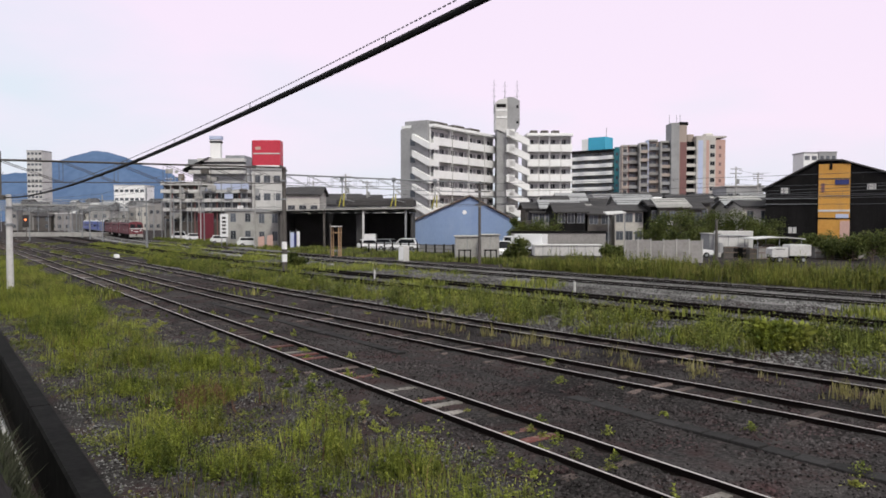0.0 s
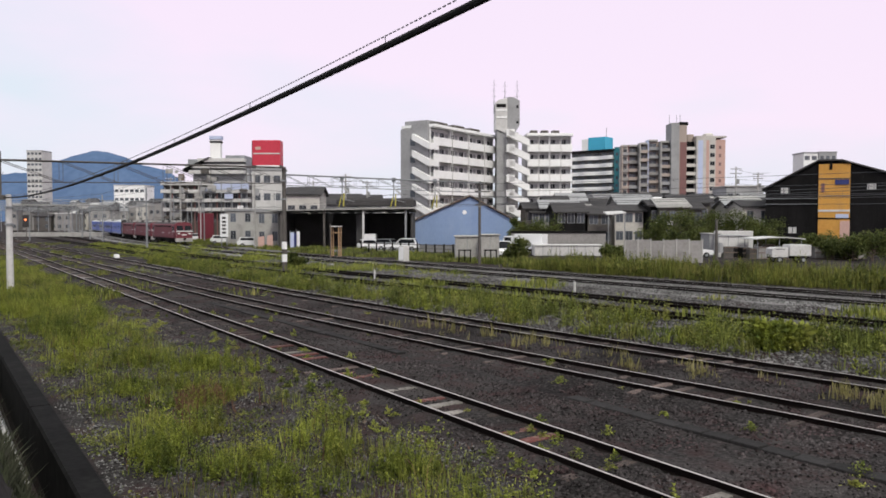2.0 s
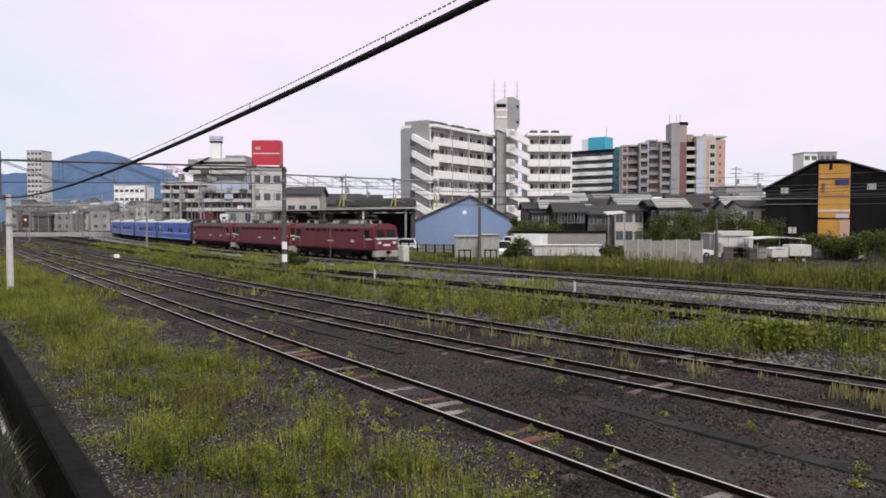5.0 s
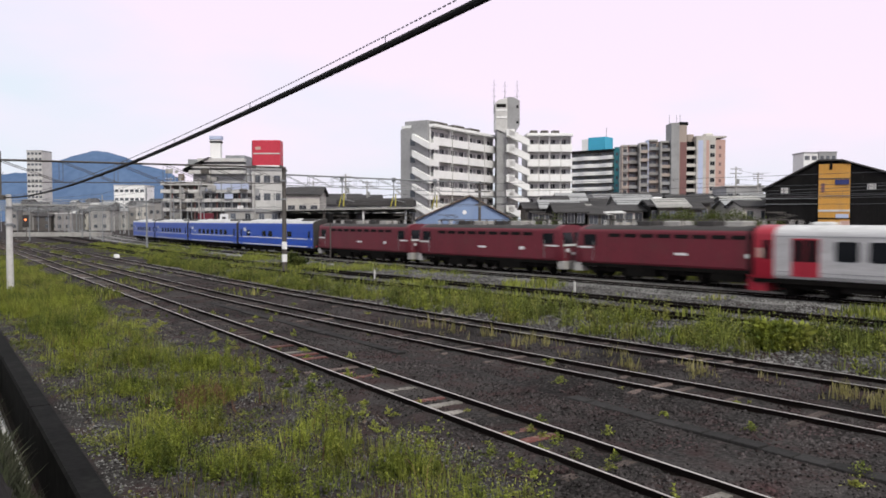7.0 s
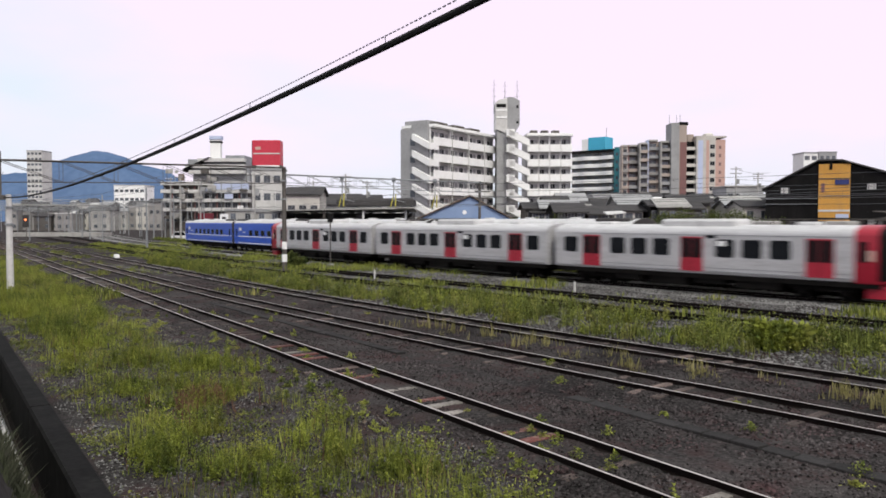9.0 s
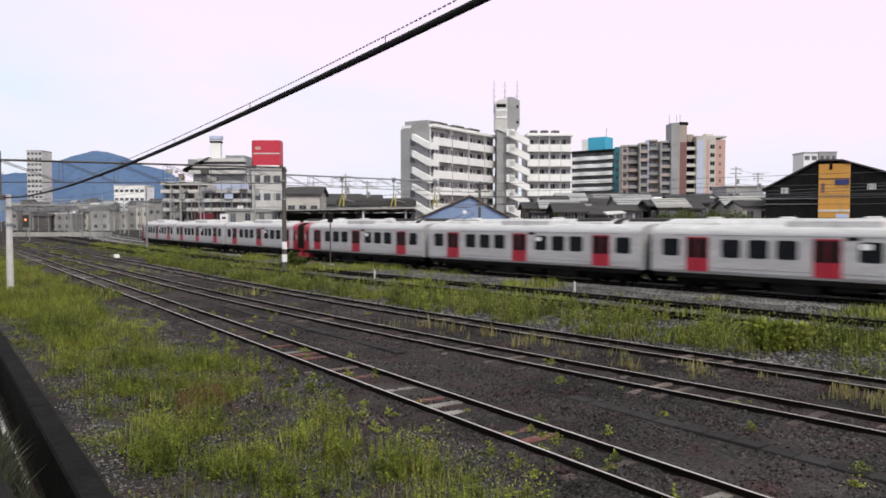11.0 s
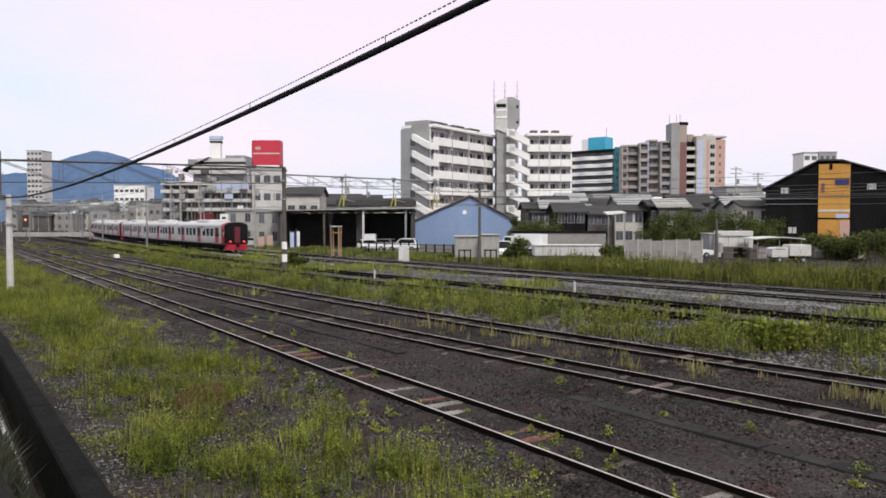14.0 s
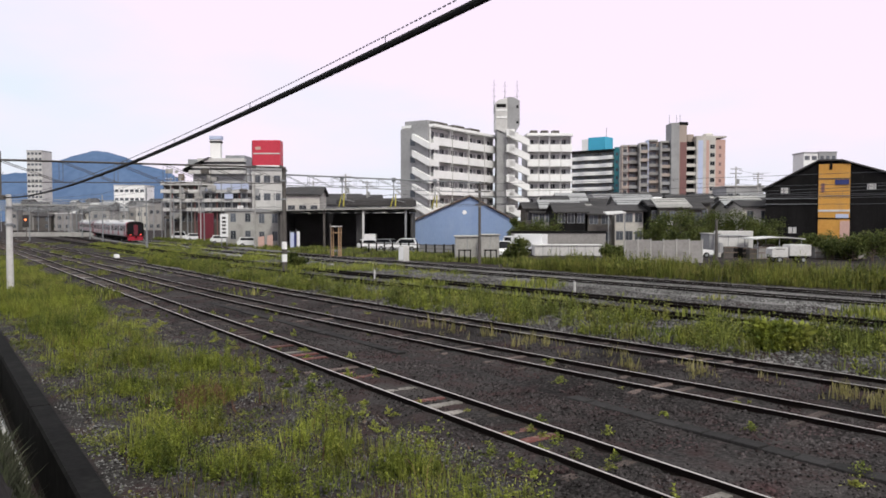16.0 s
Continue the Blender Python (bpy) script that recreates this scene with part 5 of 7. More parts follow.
# ---- buildings behind the shed ----
def plain_house(name, label, a, b, d, y_top, depth, m, roof_m, floors=2, cols=3, hip=1.2, category="house", turn=0.0, wide=1.2, roof_kind="flat"):
    """A house with its walls, windows on each storey and its roof; a and b bound its front in metres."""
    t = thing(name, TOWN @ pose(0, 0, 0), label, category)
    top = y_top
    part("wall", Shape().box(a, b, d, d + depth, -0.4, top), m, t)
    if roof_kind == "gable":
        for y0, y1, z0, z1 in ((d - 0.5, d + depth / 2, top - 0.1, top + hip), (d + depth / 2, d + depth + 0.5, top + hip, top - 0.1)):
            part("roof", Shape().add([(a - 0.5, y0, z0), (b + 0.5, y0, z0), (b + 0.5, y1, z1), (a - 0.5, y1, z1), (a - 0.5, y0, z0 + 0.2), (b + 0.5, y0, z0 + 0.2), (b + 0.5, y1, z1 + 0.2), (a - 0.5, y1, z1 + 0.2)],
                                     [(3, 2, 1, 0), (4, 5, 6, 7), (0, 1, 5, 4), (1, 2, 6, 5), (2, 3, 7, 6), (3, 0, 4, 7)]), roof_m, t)
        part("gable", Shape().add([(a, d, top - 0.05), (a, d + depth, top - 0.05), (a, d + depth / 2, top + hip), (b, d, top - 0.05), (b, d + depth, top - 0.05), (b, d + depth / 2, top + hip)], [(0, 1, 2), (5, 4, 3), (0, 3, 4, 1)]), m, t)
    else:
        part("roof", Shape().box(a - 0.2, b + 0.2, d - 0.2, d + depth + 0.2, top, top + 0.4, cut=0.05), roof_m, t)
    h = (top + 0.2) / floors
    spots = [(a + (b - a) * (i + 0.5) / cols, f * h + 0.9) for f in range(floors) for i in range(cols)]
    window_grid(t, spots, min(wide, (b - a) / cols * 0.7), min(1.3, h * 0.5), d)
    return t


def red_sign_house():
    t = plain_house("shop_building", "white shop building with red rooftop sign box", -37.22, -31.37, 150, 13.62, 4, M_CONC_PALE, M_GREY, 4, 3, category="shop building")
    part("sign_frame", Shape().box(-37.33, -31.59, 150.3, 152.6, 13.51, 14.61), M_STEEL_DARK, t)
    sb = part("sign_box", Shape().box(-37.11, -31.70, 150, 152.8, 14.61, 19.47, cut=0.08), M_SIGNRED, t, "red rooftop sign box")
    part("sign_bar", Shape().box(-36.9, -31.75, 149.94, 150.0, 16.75, 17.0), M_CONC_PALE, sb, "pale bar of lettering")
    part("sign_mark", Shape().box(-36.5, -35.5, 149.94, 150.0, 17.6, 18.2), M_PINK, sb)
    # maroon piece paints the shade on the sign's narrow left side
    part("sign_side_shade", Shape().box(-37.22 - 0.06, -37.00 - 0.02, 150.2, 152.6, 14.72, 19.36), M_MAROON, sb)
    part("sign_foot", Shape().box(-36.34, -31.92, 149.95, 150.1, 14.06, 14.61), M_WHITE, sb)


red_sign_house()


def deck_building():
    """The stepped white building with a slim tower."""
    t = thing("office_building", TOWN, "stepped white building with open decks and slim tower", "office building")
    d = 170
    part("tower", Shape().box(-52.0, -49.7, d + 2, d + 3.6, -0.4, 21.93, cut=0.1), M_WHITE, t, "slim white tower")
    part("tower_cap", Shape().box(-52.1, -49.5, d + 1.8, d + 3.8, 21.93, 22.68), M_TARP, t)
    part("tower_cap", Shape().box(-52.05, -49.6, d + 1.9, d + 3.7, 21.18, 21.55), M_DARKWALL, t)
    # dark storey colours stand for window bands and shaded recesses between decks
    for a, b, y0, y1 in ((331, 434, 300, 282), (398, 432, 282, 275), (287, 440, 345, 322), (287, 440, 400, 350), (340, 440, 325, 300)):
        part("storey", Shape().box((a - 784) * d / 1358, (b - 784) * d / 1358, d + 1.2, d + 12, 3.9 + (390 - y0) * d / 1358 - (4 if y0 >= 400 else 0.3), 3.9 + (390 - y1) * d / 1358), M_STEEL_DARK if y0 >= 345 else M_STEEL, t)
    for a, b, y in ((330, 434, 296), (336, 434, 306), (286, 442, 326), (286, 442, 340), (290, 442, 356), (290, 442, 372), (352, 434, 285)):
        part("deck", Shape().box((a - 784) * d / 1358, (b - 784) * d / 1358, d - 0.4, d + 2, 3.9 + (390 - y) * d / 1358 - 0.25, 3.9 + (390 - y) * d / 1358 + 0.5, cut=0.04), M_CONC_PALE, t, "pale deck parapet")
    part("slant", Shape().prism([(-57.33, 14.67), (-51.58, 17.42), (-51.58, 17.80), (-57.33, 15.17)], d - 0.6, d + 6), M_DARKWALL, t)
    for k in range(12):
        x = -61.59 + k * 1.65
        part("column", Shape().box(x - 0.12, x + 0.12, d + 0.2, d + 0.5, -0.3, 11.41), M_BROWN if k % 3 == 1 else M_STEEL, t)
    window_grid(t, [(-61.59 + i * 1.7, z) for i in range(11) for z in (8.66, 6.65, 3.65)], 1.2, 1.2, d + 1.2)
    rng = random.Random(31)
    for k in range(26):
        x, z = rng.uniform(-61.5, -44.5), rng.choice((4.2, 6.4, 8.6, 10.2, 12.6, 14.2))
        w, h = rng.uniform(0.6, 2.4), rng.uniform(0.5, 1.5)
        part("deck_unit", Shape().box(x, x + w, d - 0.9, d - 0.42, z, z + h, cut=0.04), rng.choice((M_STEEL_DARK, M_CONC, M_GREY, M_WHITE, M_TARP, M_RUST)), t)
    for k in range(9):
        x = -62 + k * 2.2
        part("deck_post", Shape().rod((x, d - 0.7, 0), (x, d - 0.7, 8.5 + 4 * (k > 3)), 0.09, n=6), M_STEEL, t)
    part("blue_panel", Shape().box(-50.57, -42.81, d - 0.45, d - 0.4, 10.66, 12.04), M_TARP, t)
    part("red_panel", Shape().box(-47.39, -44.40, 148.5, 149, -0.2, 5.23), M_MAROON, t, "dark red panel")


deck_building()
plain_house("house", "white two-storey house with shallow dark roof", -28.66, -22.47, 140, 8.54, 8, M_CREAM, M_TILE, 2, 3, 1.4, roof_kind="gable")
plain_house("house", "pale house wall beside the open shed", -27.38, -23.59, 112, 5.05, 7, M_CONC, M_GREY, 2, 2, wide=0.7)
plain_house("house", "low pale building beside a lot", -34.50, -29.83, 122, 5.34, 7, M_CONC, M_GREY, 2, 2, wide=0.8)
plain_house("house", "long low building with white eaves", -67.72, -48.13, 190, 6.14, 8, M_CREAM, M_GREY, 1, 8)
plain_house("house", "grey house with a wide tiled roof behind a hall", -6.69, 1.67, 142, 6.83, 7, M_GREY, M_TILE, 1, 5, 1.6, roof_kind="gable")
plain_house("house", "dark timber house with pale windows", 16.58, 20.78, 112, 5.05, 8, M_DARKWALL, M_TILE, 2, 3, 1.3, roof_kind="gable")
plain_house("house", "dark brown house beside a timber house", 21.30, 24.80, 113, 4.73, 8, M_STEEL_DARK, M_TILE, 2, 2, 1.2, roof_kind="gable")
plain_house("house", "pale grey house with balcony", 26.42, 30.76, 118, 5.29, 8, M_CREAM, M_TILE, 2, 3, 0.9, roof_kind="gable")
plain_house("house", "house with a white sheet roof", 37.68, 42.85, 135, 6.88, 8, M_GREY, M_WHITE, 2, 3, 1.0, roof_kind="gable")
plain_house("house", "house with a long grey tiled roof", 40.62, 47.69, 128, 6.16, 9, M_STEEL_DARK, M_TILE, 2, 4, 1.3, roof_kind="gable")
plain_house("house", "dark house with a grey tiled roof", 46.39, 51.86, 124, 6.46, 9, M_DARKWALL, M_CONC, 2, 3, 1.3, roof_kind="gable")
plain_house("house", "grey house with a low tiled roof", 13.44, 17.58, 125, 5.74, 8, M_STEEL_DARK, M_TILE, 2, 2, 1.0, roof_kind="gable")
plain_house("house", "pale low house below apartment blocks", 25.52, 29.33, 152, 8.04, 8, M_CREAM, M_GREY, 3, 3)
plain_house("house", "white house below apartment blocks", 30.44, 36.07, 156, 8.84, 8, M_WHITE, M_GREY, 3, 4)
plain_house("house", "pale house with pitched roof below apartments", 32.99, 38.76, 140, 6.79, 8, M_GREY, M_TILE, 2, 4, 1.2, roof_kind="gable")
plain_house("house", "grey flat-roofed building among houses", 62.72, 70.85, 170, 11.16, 9, M_GREY, M_CONC, 3, 5)
plain_house("apartment_house", "far pale apartment house over a warehouse roof", 121.77, 126.55, 260, 26.49, 8, M_WHITE, M_GREY, 8, 2, category="apartment house", wide=2)
plain_house("apartment_house", "far grey apartment house over a warehouse roof", 136.70, 143.09, 280, 28.44, 8, M_GREY, M_GREY, 8, 3, category="apartment house")
plain_house("apartment_house", "tall white tower block before the hills", -259.44, -249.90, 480, 47.02, 12, M_CONC_PALE, M_GREY, 14, 4, category="apartment house", wide=2.4)
plain_house("office_building", "white flat office block before the hills", -179.69, -162.99, 420, 22.77, 14, M_WHITE, M_CONC_PALE, 5, 6, category="office building", wide=2)
rng_town = random.Random(5)
for k in range(190):
    a = rng_town.uniform(5, 330)
    d = rng_town.uniform(290, 620)
    w = rng_town.uniform(3, 7.5)
    r = (a - 784) * d / 1358
    plain_house("house", "small far house in the crowded town", r, r + w, d, 3.9 + (390 - (350 + 36 * rng_town.random() ** 0.45)) * d / 1358, 9, rng_town.choice((M_CONC, M_GREY, M_GREY, M_BEIGE, M_STEEL_DARK, M_CREAM, M_BEIGE)), rng_town.choice((M_TILE, M_GREY, M_TILE, M_CONC_PALE)), 2, 2, 1.4, roof_kind=rng_town.choice(("gable", "flat")))
for k in range(16):
    a = rng_town.uniform(560, 720) if k < 7 else rng_town.uniform(900, 1360)
    d = rng_town.uniform(160, 200)
    r = (a - 784) * d / 1358
    plain_house("house", "small house with tiled roof in the town", r, r + rng_town.uniform(7, 12), d, 3.9 + (390 - rng_town.uniform(352, 364)) * d / 1358, 8, rng_town.choice((M_CREAM, M_GREY, M_CONC_PALE)), M_TILE, 2, 3, 1.4, roof_kind="gable")


for k in range(30):
    a = rng_town.uniform(915, 1340)
    d = rng_town.uniform(112, 150)
    r = (a - 784) * d / 1358
    low = plain_house("house", "low dark house crowded among others", r, r + rng_town.uniform(3, 6.5), d, 3.9 + (390 - rng_town.uniform(356, 382)) * d / 1358, 6, rng_town.choice((M_DARKWALL, M_STEEL_DARK, M_GREY, M_BEIGE, M_CREAM)), rng_town.choice((M_TILE, M_TILE, M_CONC, M_GREY)), 2, 3, rng_town.uniform(0.7, 1.5), roof_kind="gable", wide=0.9)
    for q in range(2):
        x = r + rng_town.uniform(0.4, 2.4)
        z = rng_town.uniform(1.2, 3.2)
        part("outdoor_unit", Shape().box(x, x + 0.8, d - 0.35, d - 0.02, z, z + 0.6, cut=0.03), M_CONC_PALE, low, "pale air conditioner unit")


def station_canopy():
    t = thing("platform_canopy", TOWN, "long pale platform canopy on posts by far tracks", "canopy")
    d = 190
    part("roof", Shape().box(-107.59, -85.21, d, d + 6, 7.5, 7.75, cut=0.05), M_CONC, t)
    for k in range(9):
        x = -106.89 + k * 2.6
        part("post", Shape().box(x - 0.07, x + 0.07, d + 2.85, d + 3.0, 0.8, 7.5), M_STEEL, t)
    part("platform", Shape().box(-108.29, -84.51, d + 0.5, d + 6, -0.4, 0.8), M_CONC, t)


station_canopy()


# ---- the hills ----
def hills():
    v, f = [], []
    n = 90
    for j, (d, k) in enumerate(((2300, 0.0), (2400, 0.72), (2500, 1.0), (2700, 0.9))):
        for i in range(n + 1):
            a = -150 + i * 9
            top = 322 + 10 * math.sin(a * 0.017) - 40 * math.exp(-((a - 155) / 88) ** 4) - 16 * math.exp(-((a - 162) / 45) ** 2) - 20 * math.exp(-((a - 40) / 70) ** 2) - 14 * math.exp(-((a - 270) / 60) ** 2)
            top += 55 * max(0, min(1, (a - 300) / 120)) + 3 * noise.noise(Vector((a * 0.05, d * 0.01, 0)))
            h = 3.9 + (390 - top) * 2500 / 1358
            v.append(((a - 784) * d / 1358, d, -2 + max(1, h) * k))
    for j in range(3):
        for i in range(n):
            q = j * (n + 1) + i
            f.append((q, q + 1, q + n + 2, q + n + 1))
    s = Shape()
    s.v, s.f, s.k = v, f, [0] * len(f)
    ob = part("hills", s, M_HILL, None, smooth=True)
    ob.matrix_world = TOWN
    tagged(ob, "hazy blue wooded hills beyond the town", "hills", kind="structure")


hills()


def low_wall():
    t = thing("low_wall", TOWN, "weathered low wall with dark coping before houses", "wall")
    d = 98
    part("wall", Shape().box(8.73, 20.78, d, d + 0.25, -0.4, 2.24), M_BEIGE, t)
    part("coping", Shape().box(8.66, 20.86, d - 0.1, d + 0.35, 2.24, 2.53, cut=0.03), M_DARKWALL, t, "dark coping")
    for k in range(6):
        x = 10.18 + k * 1.9
        part("pier", Shape().box(x - 0.12, x + 0.12, d - 0.06, d + 0.1, -0.4, 2.24), M_BEIGE, t)


low_wall()


def awning_house():
    t = thing("awning", TOWN, "pale sheet awning on posts beside dark houses", "awning")
    d = 108
    part("sheet", Shape().add([(23.14, d, 4.62), (25.77, d, 4.85), (25.77, d + 3, 5.17), (23.14, d + 3, 5.01), (23.14, d, 4.74), (25.77, d, 4.97), (25.77, d + 3, 5.29), (23.14, d + 3, 5.13)],
                              [(3, 2, 1, 0), (4, 5, 6, 7), (0, 1, 5, 4), (1, 2, 6, 5), (2, 3, 7, 6), (3, 0, 4, 7)]), M_CONC_PALE, t)
    for x in (23.30, 25.61):
        part("post", Shape().box(x - 0.06, x + 0.06, d + 0.1, d + 0.22, -0.3, 4.70), M_STEEL, t)


awning_house()


# ---- clutter on the far side of the line ----
def vehicle(kind, r, d, turn, paint, label, length=4.2, h=1.5):
    """A parked car, van or light truck; x along it, front at +x."""
    t = thing(kind, town(r, d, -0.2, turn), label, "truck" if "truck" in kind else "car")
    L, w = length / 2, 0.82
    if "truck" in kind:
        part("chassis", Shape().box(-L, L, -0.4, 0.4, 0.45, 0.65), M_UNDER, t)
        cabin = Shape().prism([(L - 1.5, 0.55), (L, 0.55), (L, 1.35), (L - 0.35, h), (L - 1.5, h)], -w, w)
        c = part("cab", cabin, paint, t)
        part("windscreen", Shape().add([(L + 0.01, -w + 0.1, 1.35), (L + 0.01, w - 0.1, 1.35), (L - 0.32, w - 0.14, h - 0.08), (L - 0.32, -w + 0.14, h - 0.08)], [(0, 1, 2, 3)]), M_GLASS, c)
        for y in (-w - 0.01, w + 0.01):
            part("side_window", Shape().box(L - 1.2, L - 0.35, min(y, y * 0.98), max(y, y * 0.98), 1.3, h - 0.15), M_GLASS, c)
        part("cargo_box", Shape().box(-L - 0.05, L - 1.6, -w - 0.05, w + 0.05, 0.7, h + 0.25, cut=0.04), paint, t, "pale cargo box")
    else:
        lower = Shape().prism([(-L, 0.35), (L, 0.35), (L + 0.05, 0.6), (L - 0.1, 0.85), (L * 0.4, 0.98), (-L + 0.1, 1.0), (-L - 0.04, 0.7)], -w, w)
        part("body", lower, paint, t)
        cabin = Shape().prism([(-L + 0.2, 0.97), (L * 0.42, 0.97), (L * 0.12, h), (-L + 0.45, h)], -w + 0.08, w - 0.08)
        c = part("cabin", cabin, paint, t)
        for y in (-w + 0.07, w - 0.07):
            part("side_window", Shape().prism([(-L + 0.45, 1.03), (L * 0.32, 1.03), (L * 0.1, h - 0.1), (-L + 0.58, h - 0.1)], y - 0.02, y + 0.02), M_GLASS, c)
        part("windscreen", Shape().add([(L * 0.43, -w + 0.14, 1.0), (L * 0.43, w - 0.14, 1.0), (L * 0.14, w - 0.18, h - 0.03), (L * 0.14, -w + 0.18, h - 0.03)], [(0, 1, 2, 3)]), M_GLASS, c)
        part("rear_window", Shape().add([(-L + 0.18, -w + 0.16, 1.0), (-L + 0.18, w - 0.16, 1.0), (-L + 0.43, w - 0.18, h - 0.05), (-L + 0.43, -w + 0.18, h - 0.05)], [(0, 1, 2, 3)]), M_GLASS, c)
        for y in (-0.6, 0.6):
            part("headlight", Shape().box(L - 0.04, L + 0.05, y - 0.14, y + 0.14, 0.62, 0.78), M_CONC_PALE, t)
    for x in (-L * 0.62, L * 0.62):
        for y in (-w, w):
            wh = part("wheel", Shape().rod((x, y - 0.1, 0.31), (x, y + 0.1, 0.31), 0.31, n=14), M_TYRE, t)
            part("hub", Shape().rod((x, y - 0.112, 0.31), (x, y + 0.112, 0.31), 0.17, n=10), M_STEEL, wh)
    return t


vehicle("car", -9.73, 104, 20, M_CARWHITE, "white small car parked before the open shed", 3.6, 1.5)
vehicle("car", -8.67, 108, 160, M_CARGREY, "grey car parked inside the open shed")
vehicle("car", -5.39, 103, 175, M_CARWHITE, "white estate car parked beside the blue hall", 4.3, 1.65)
vehicle("car", -37.81, 132, 10, M_CARWHITE, "white car parked in the lot before houses")
vehicle("car", -33.04, 125, 30, M_CARGREY, "dark grey car parked in the lot")
vehicle("car", -47.94, 150, 5, M_CARWHITE, "white car on the far lot by the tracks")
vehicle("car", -52.39, 155, 0, M_CARWHITE, "white van on the far lot by the tracks", 4.4, 1.8)
vehicle("car", -29.46, 118, 10, M_CARWHITE, "white car beside a pale house")
vehicle("light_truck", -10.45, 111, 90, M_CARWHITE, "white light truck backed into the shed", 3.6, 1.9)
vehicle("light_truck", 9.76, 92, 150, M_CARWHITE, "white canvas-topped truck parked beyond the line", 5.2, 2.2)
vehicle("car", 6.71, 86, 90, M_CARWHITE, "white van parked behind a grey hut", 3.8, 1.8)
vehicle("light_truck", 33.30, 74, 178, M_CONC_PALE, "white light truck in the tall grass", 3.6, 1.5)
vehicle("light_truck", 33.20, 90, 170, M_CONC_PALE, "pale box truck parked among shrubs", 5.6, 2.6)
vehicle("car", 27.28, 84, 0, M_CARWHITE, "white car behind a panel fence", 4.2, 1.5)


def hut(r0, r1, d, h, depth, m, label, lid=0.12, roof_m=None):
    t = thing("hut", town((r0 + r1) / 2, d, -0.25), label, "hut")
    w = (r1 - r0) / 2
    part("wall", Shape().box(-w, w, 0, depth, 0, h), m, t)
    part("roof", Shape().box(-w - 0.12, w + 0.12, -0.15, depth + 0.15, h, h + lid, cut=0.03), roof_m or M_CONC, t)
    n = max(2, int(w * 2 / 0.9))
    for i in range(n + 1):
        x = -w + 2 * w * i / n
        part("panel_seam", Shape().box(x - 0.025, x + 0.025, -0.02, 0.01, 0, h - 0.02), M_STEEL, t)
    return t


hut(1.26, 3.68, 78, 2.45, 3, M_CONC, "grey sheet-metal hut beside the mast")
hut(3.81, 5.60, 76.5, 2.65, 3, M_CONC, "pale grey sheet-metal hut behind the line", 0.1)
hut(10.50, 18.27, 88, 1.25, 2.4, M_CONC_PALE, "long low pale container beyond the grass", 0.08, M_CONC_PALE)
hut(29.89, 31.09, 86, 2.6, 3, M_GREY, "grey container among parked trucks", 0.08)
hut(30.37, 33.65, 84.6, 2.4, 3, M_CONC_PALE, "pale container beside shrubs", 0.08, M_GREY)


def panel_fence():
    t = thing("panel_fence", town(17.31, 73, -0.25), "weathered grey concrete panel fence behind the grass", "fence")
    w = 24.67 - 17.31
    n = 6
    for i in range(n):
        a, b = i * w / n, (i + 1) * w / n
        part("panel", Shape().box(a + 0.03, b - 0.03, 0, 0.12, 0, 2.25 + 0.06 * math.sin(i * 2.1), cut=0.02), M_BEIGE, t)
    for i in range(n + 1):
        part("post", Shape().box(i * w / n - 0.07, i * w / n + 0.07, -0.06, 0.16, 0, 2.35, cut=0.02), M_CONC, t)


panel_fence()


def post_fence():
    t = thing("post_fence", TOWN, "low dark post and rail fence along the lot", "fence")
    pts = [(-10.39 + i * 1.05, 97.5 - i * 0.9) for i in range(15)]
    for x, y in pts:
        part("post", Shape().box(x - 0.09, x + 0.09, y - 0.09, y + 0.09, -0.35, 1.15, cut=0.02), M_DARKWALL, t)
    for (xa, ya), (xb, yb) in zip(pts, pts[1:]):
        part("rail", Shape().rod((xa, ya, 1.0), (xb, yb, 1.0), 0.05), M_STEEL_DARK, t)
        part("rail", Shape().rod((xa, ya, 0.55), (xb, yb, 0.55), 0.04), M_STEEL_DARK, t)


post_fence()


def carport():
    t = thing("carport", town(32.64, 80, -0.25), "carport with a curved white roof", "carport")
    w = 37.82 - 32.64
    arc = [(w * i / 10, 2.3 - 0.18 * (2 * i / 10 - 1) ** 2) for i in range(11)]
    s = Shape().prism(arc + [(x, z + 0.1) for x, z in reversed(arc)], 0, 4)
    part("roof", s, M_CONC_PALE, t, "curved pale roof")
    for x in (0.3, w / 2, w - 0.3):
        for y in (0.3, 3.7):
            part("post", Shape().rod((x, y, 0), (x, y, 2.2), 0.05), M_STEEL, t)


carport()


def stacked_goods():
    rng = random.Random(3)
    for i in range(20):
        r = 30.55 + i * 0.75 + rng.uniform(-0.2, 0.2)
        t = thing("crate", town(r, 82 + rng.uniform(-1, 1), -0.25, rng.uniform(-15, 15)), "dark stacked crate beyond the grass", "crate", "stacked crates")
        h = rng.uniform(0.8, 1.7)
        part("box", Shape().box(-0.5, 0.5, -0.5, 0.5, 0.05, h, cut=0.03), rng.choice((M_STEEL_DARK, M_DARKWALL, M_BEIGE, M_STEEL_DARK)), t)
        for z in (0.05, h * 0.5, h - 0.12):
            part("batten", Shape().box(-0.52, 0.52, -0.54, -0.5, z, z + 0.1), M_RUST, t)


stacked_goods()


def banner(a, d, z0, z1, w, m, label):
    t = thing("banner", town((a - 784) * d / 1358, d, -0.25), label, "banner", "banners before the shed")
    part("pole", Shape().rod((-w / 2 - 0.05, 0, 0), (-w / 2 - 0.05, 0, z1 + 0.3), 0.03), M_STEEL, t)
    part("cloth", Shape().box(-w / 2, w / 2, -0.015, 0.015, z0, z1), m, t)


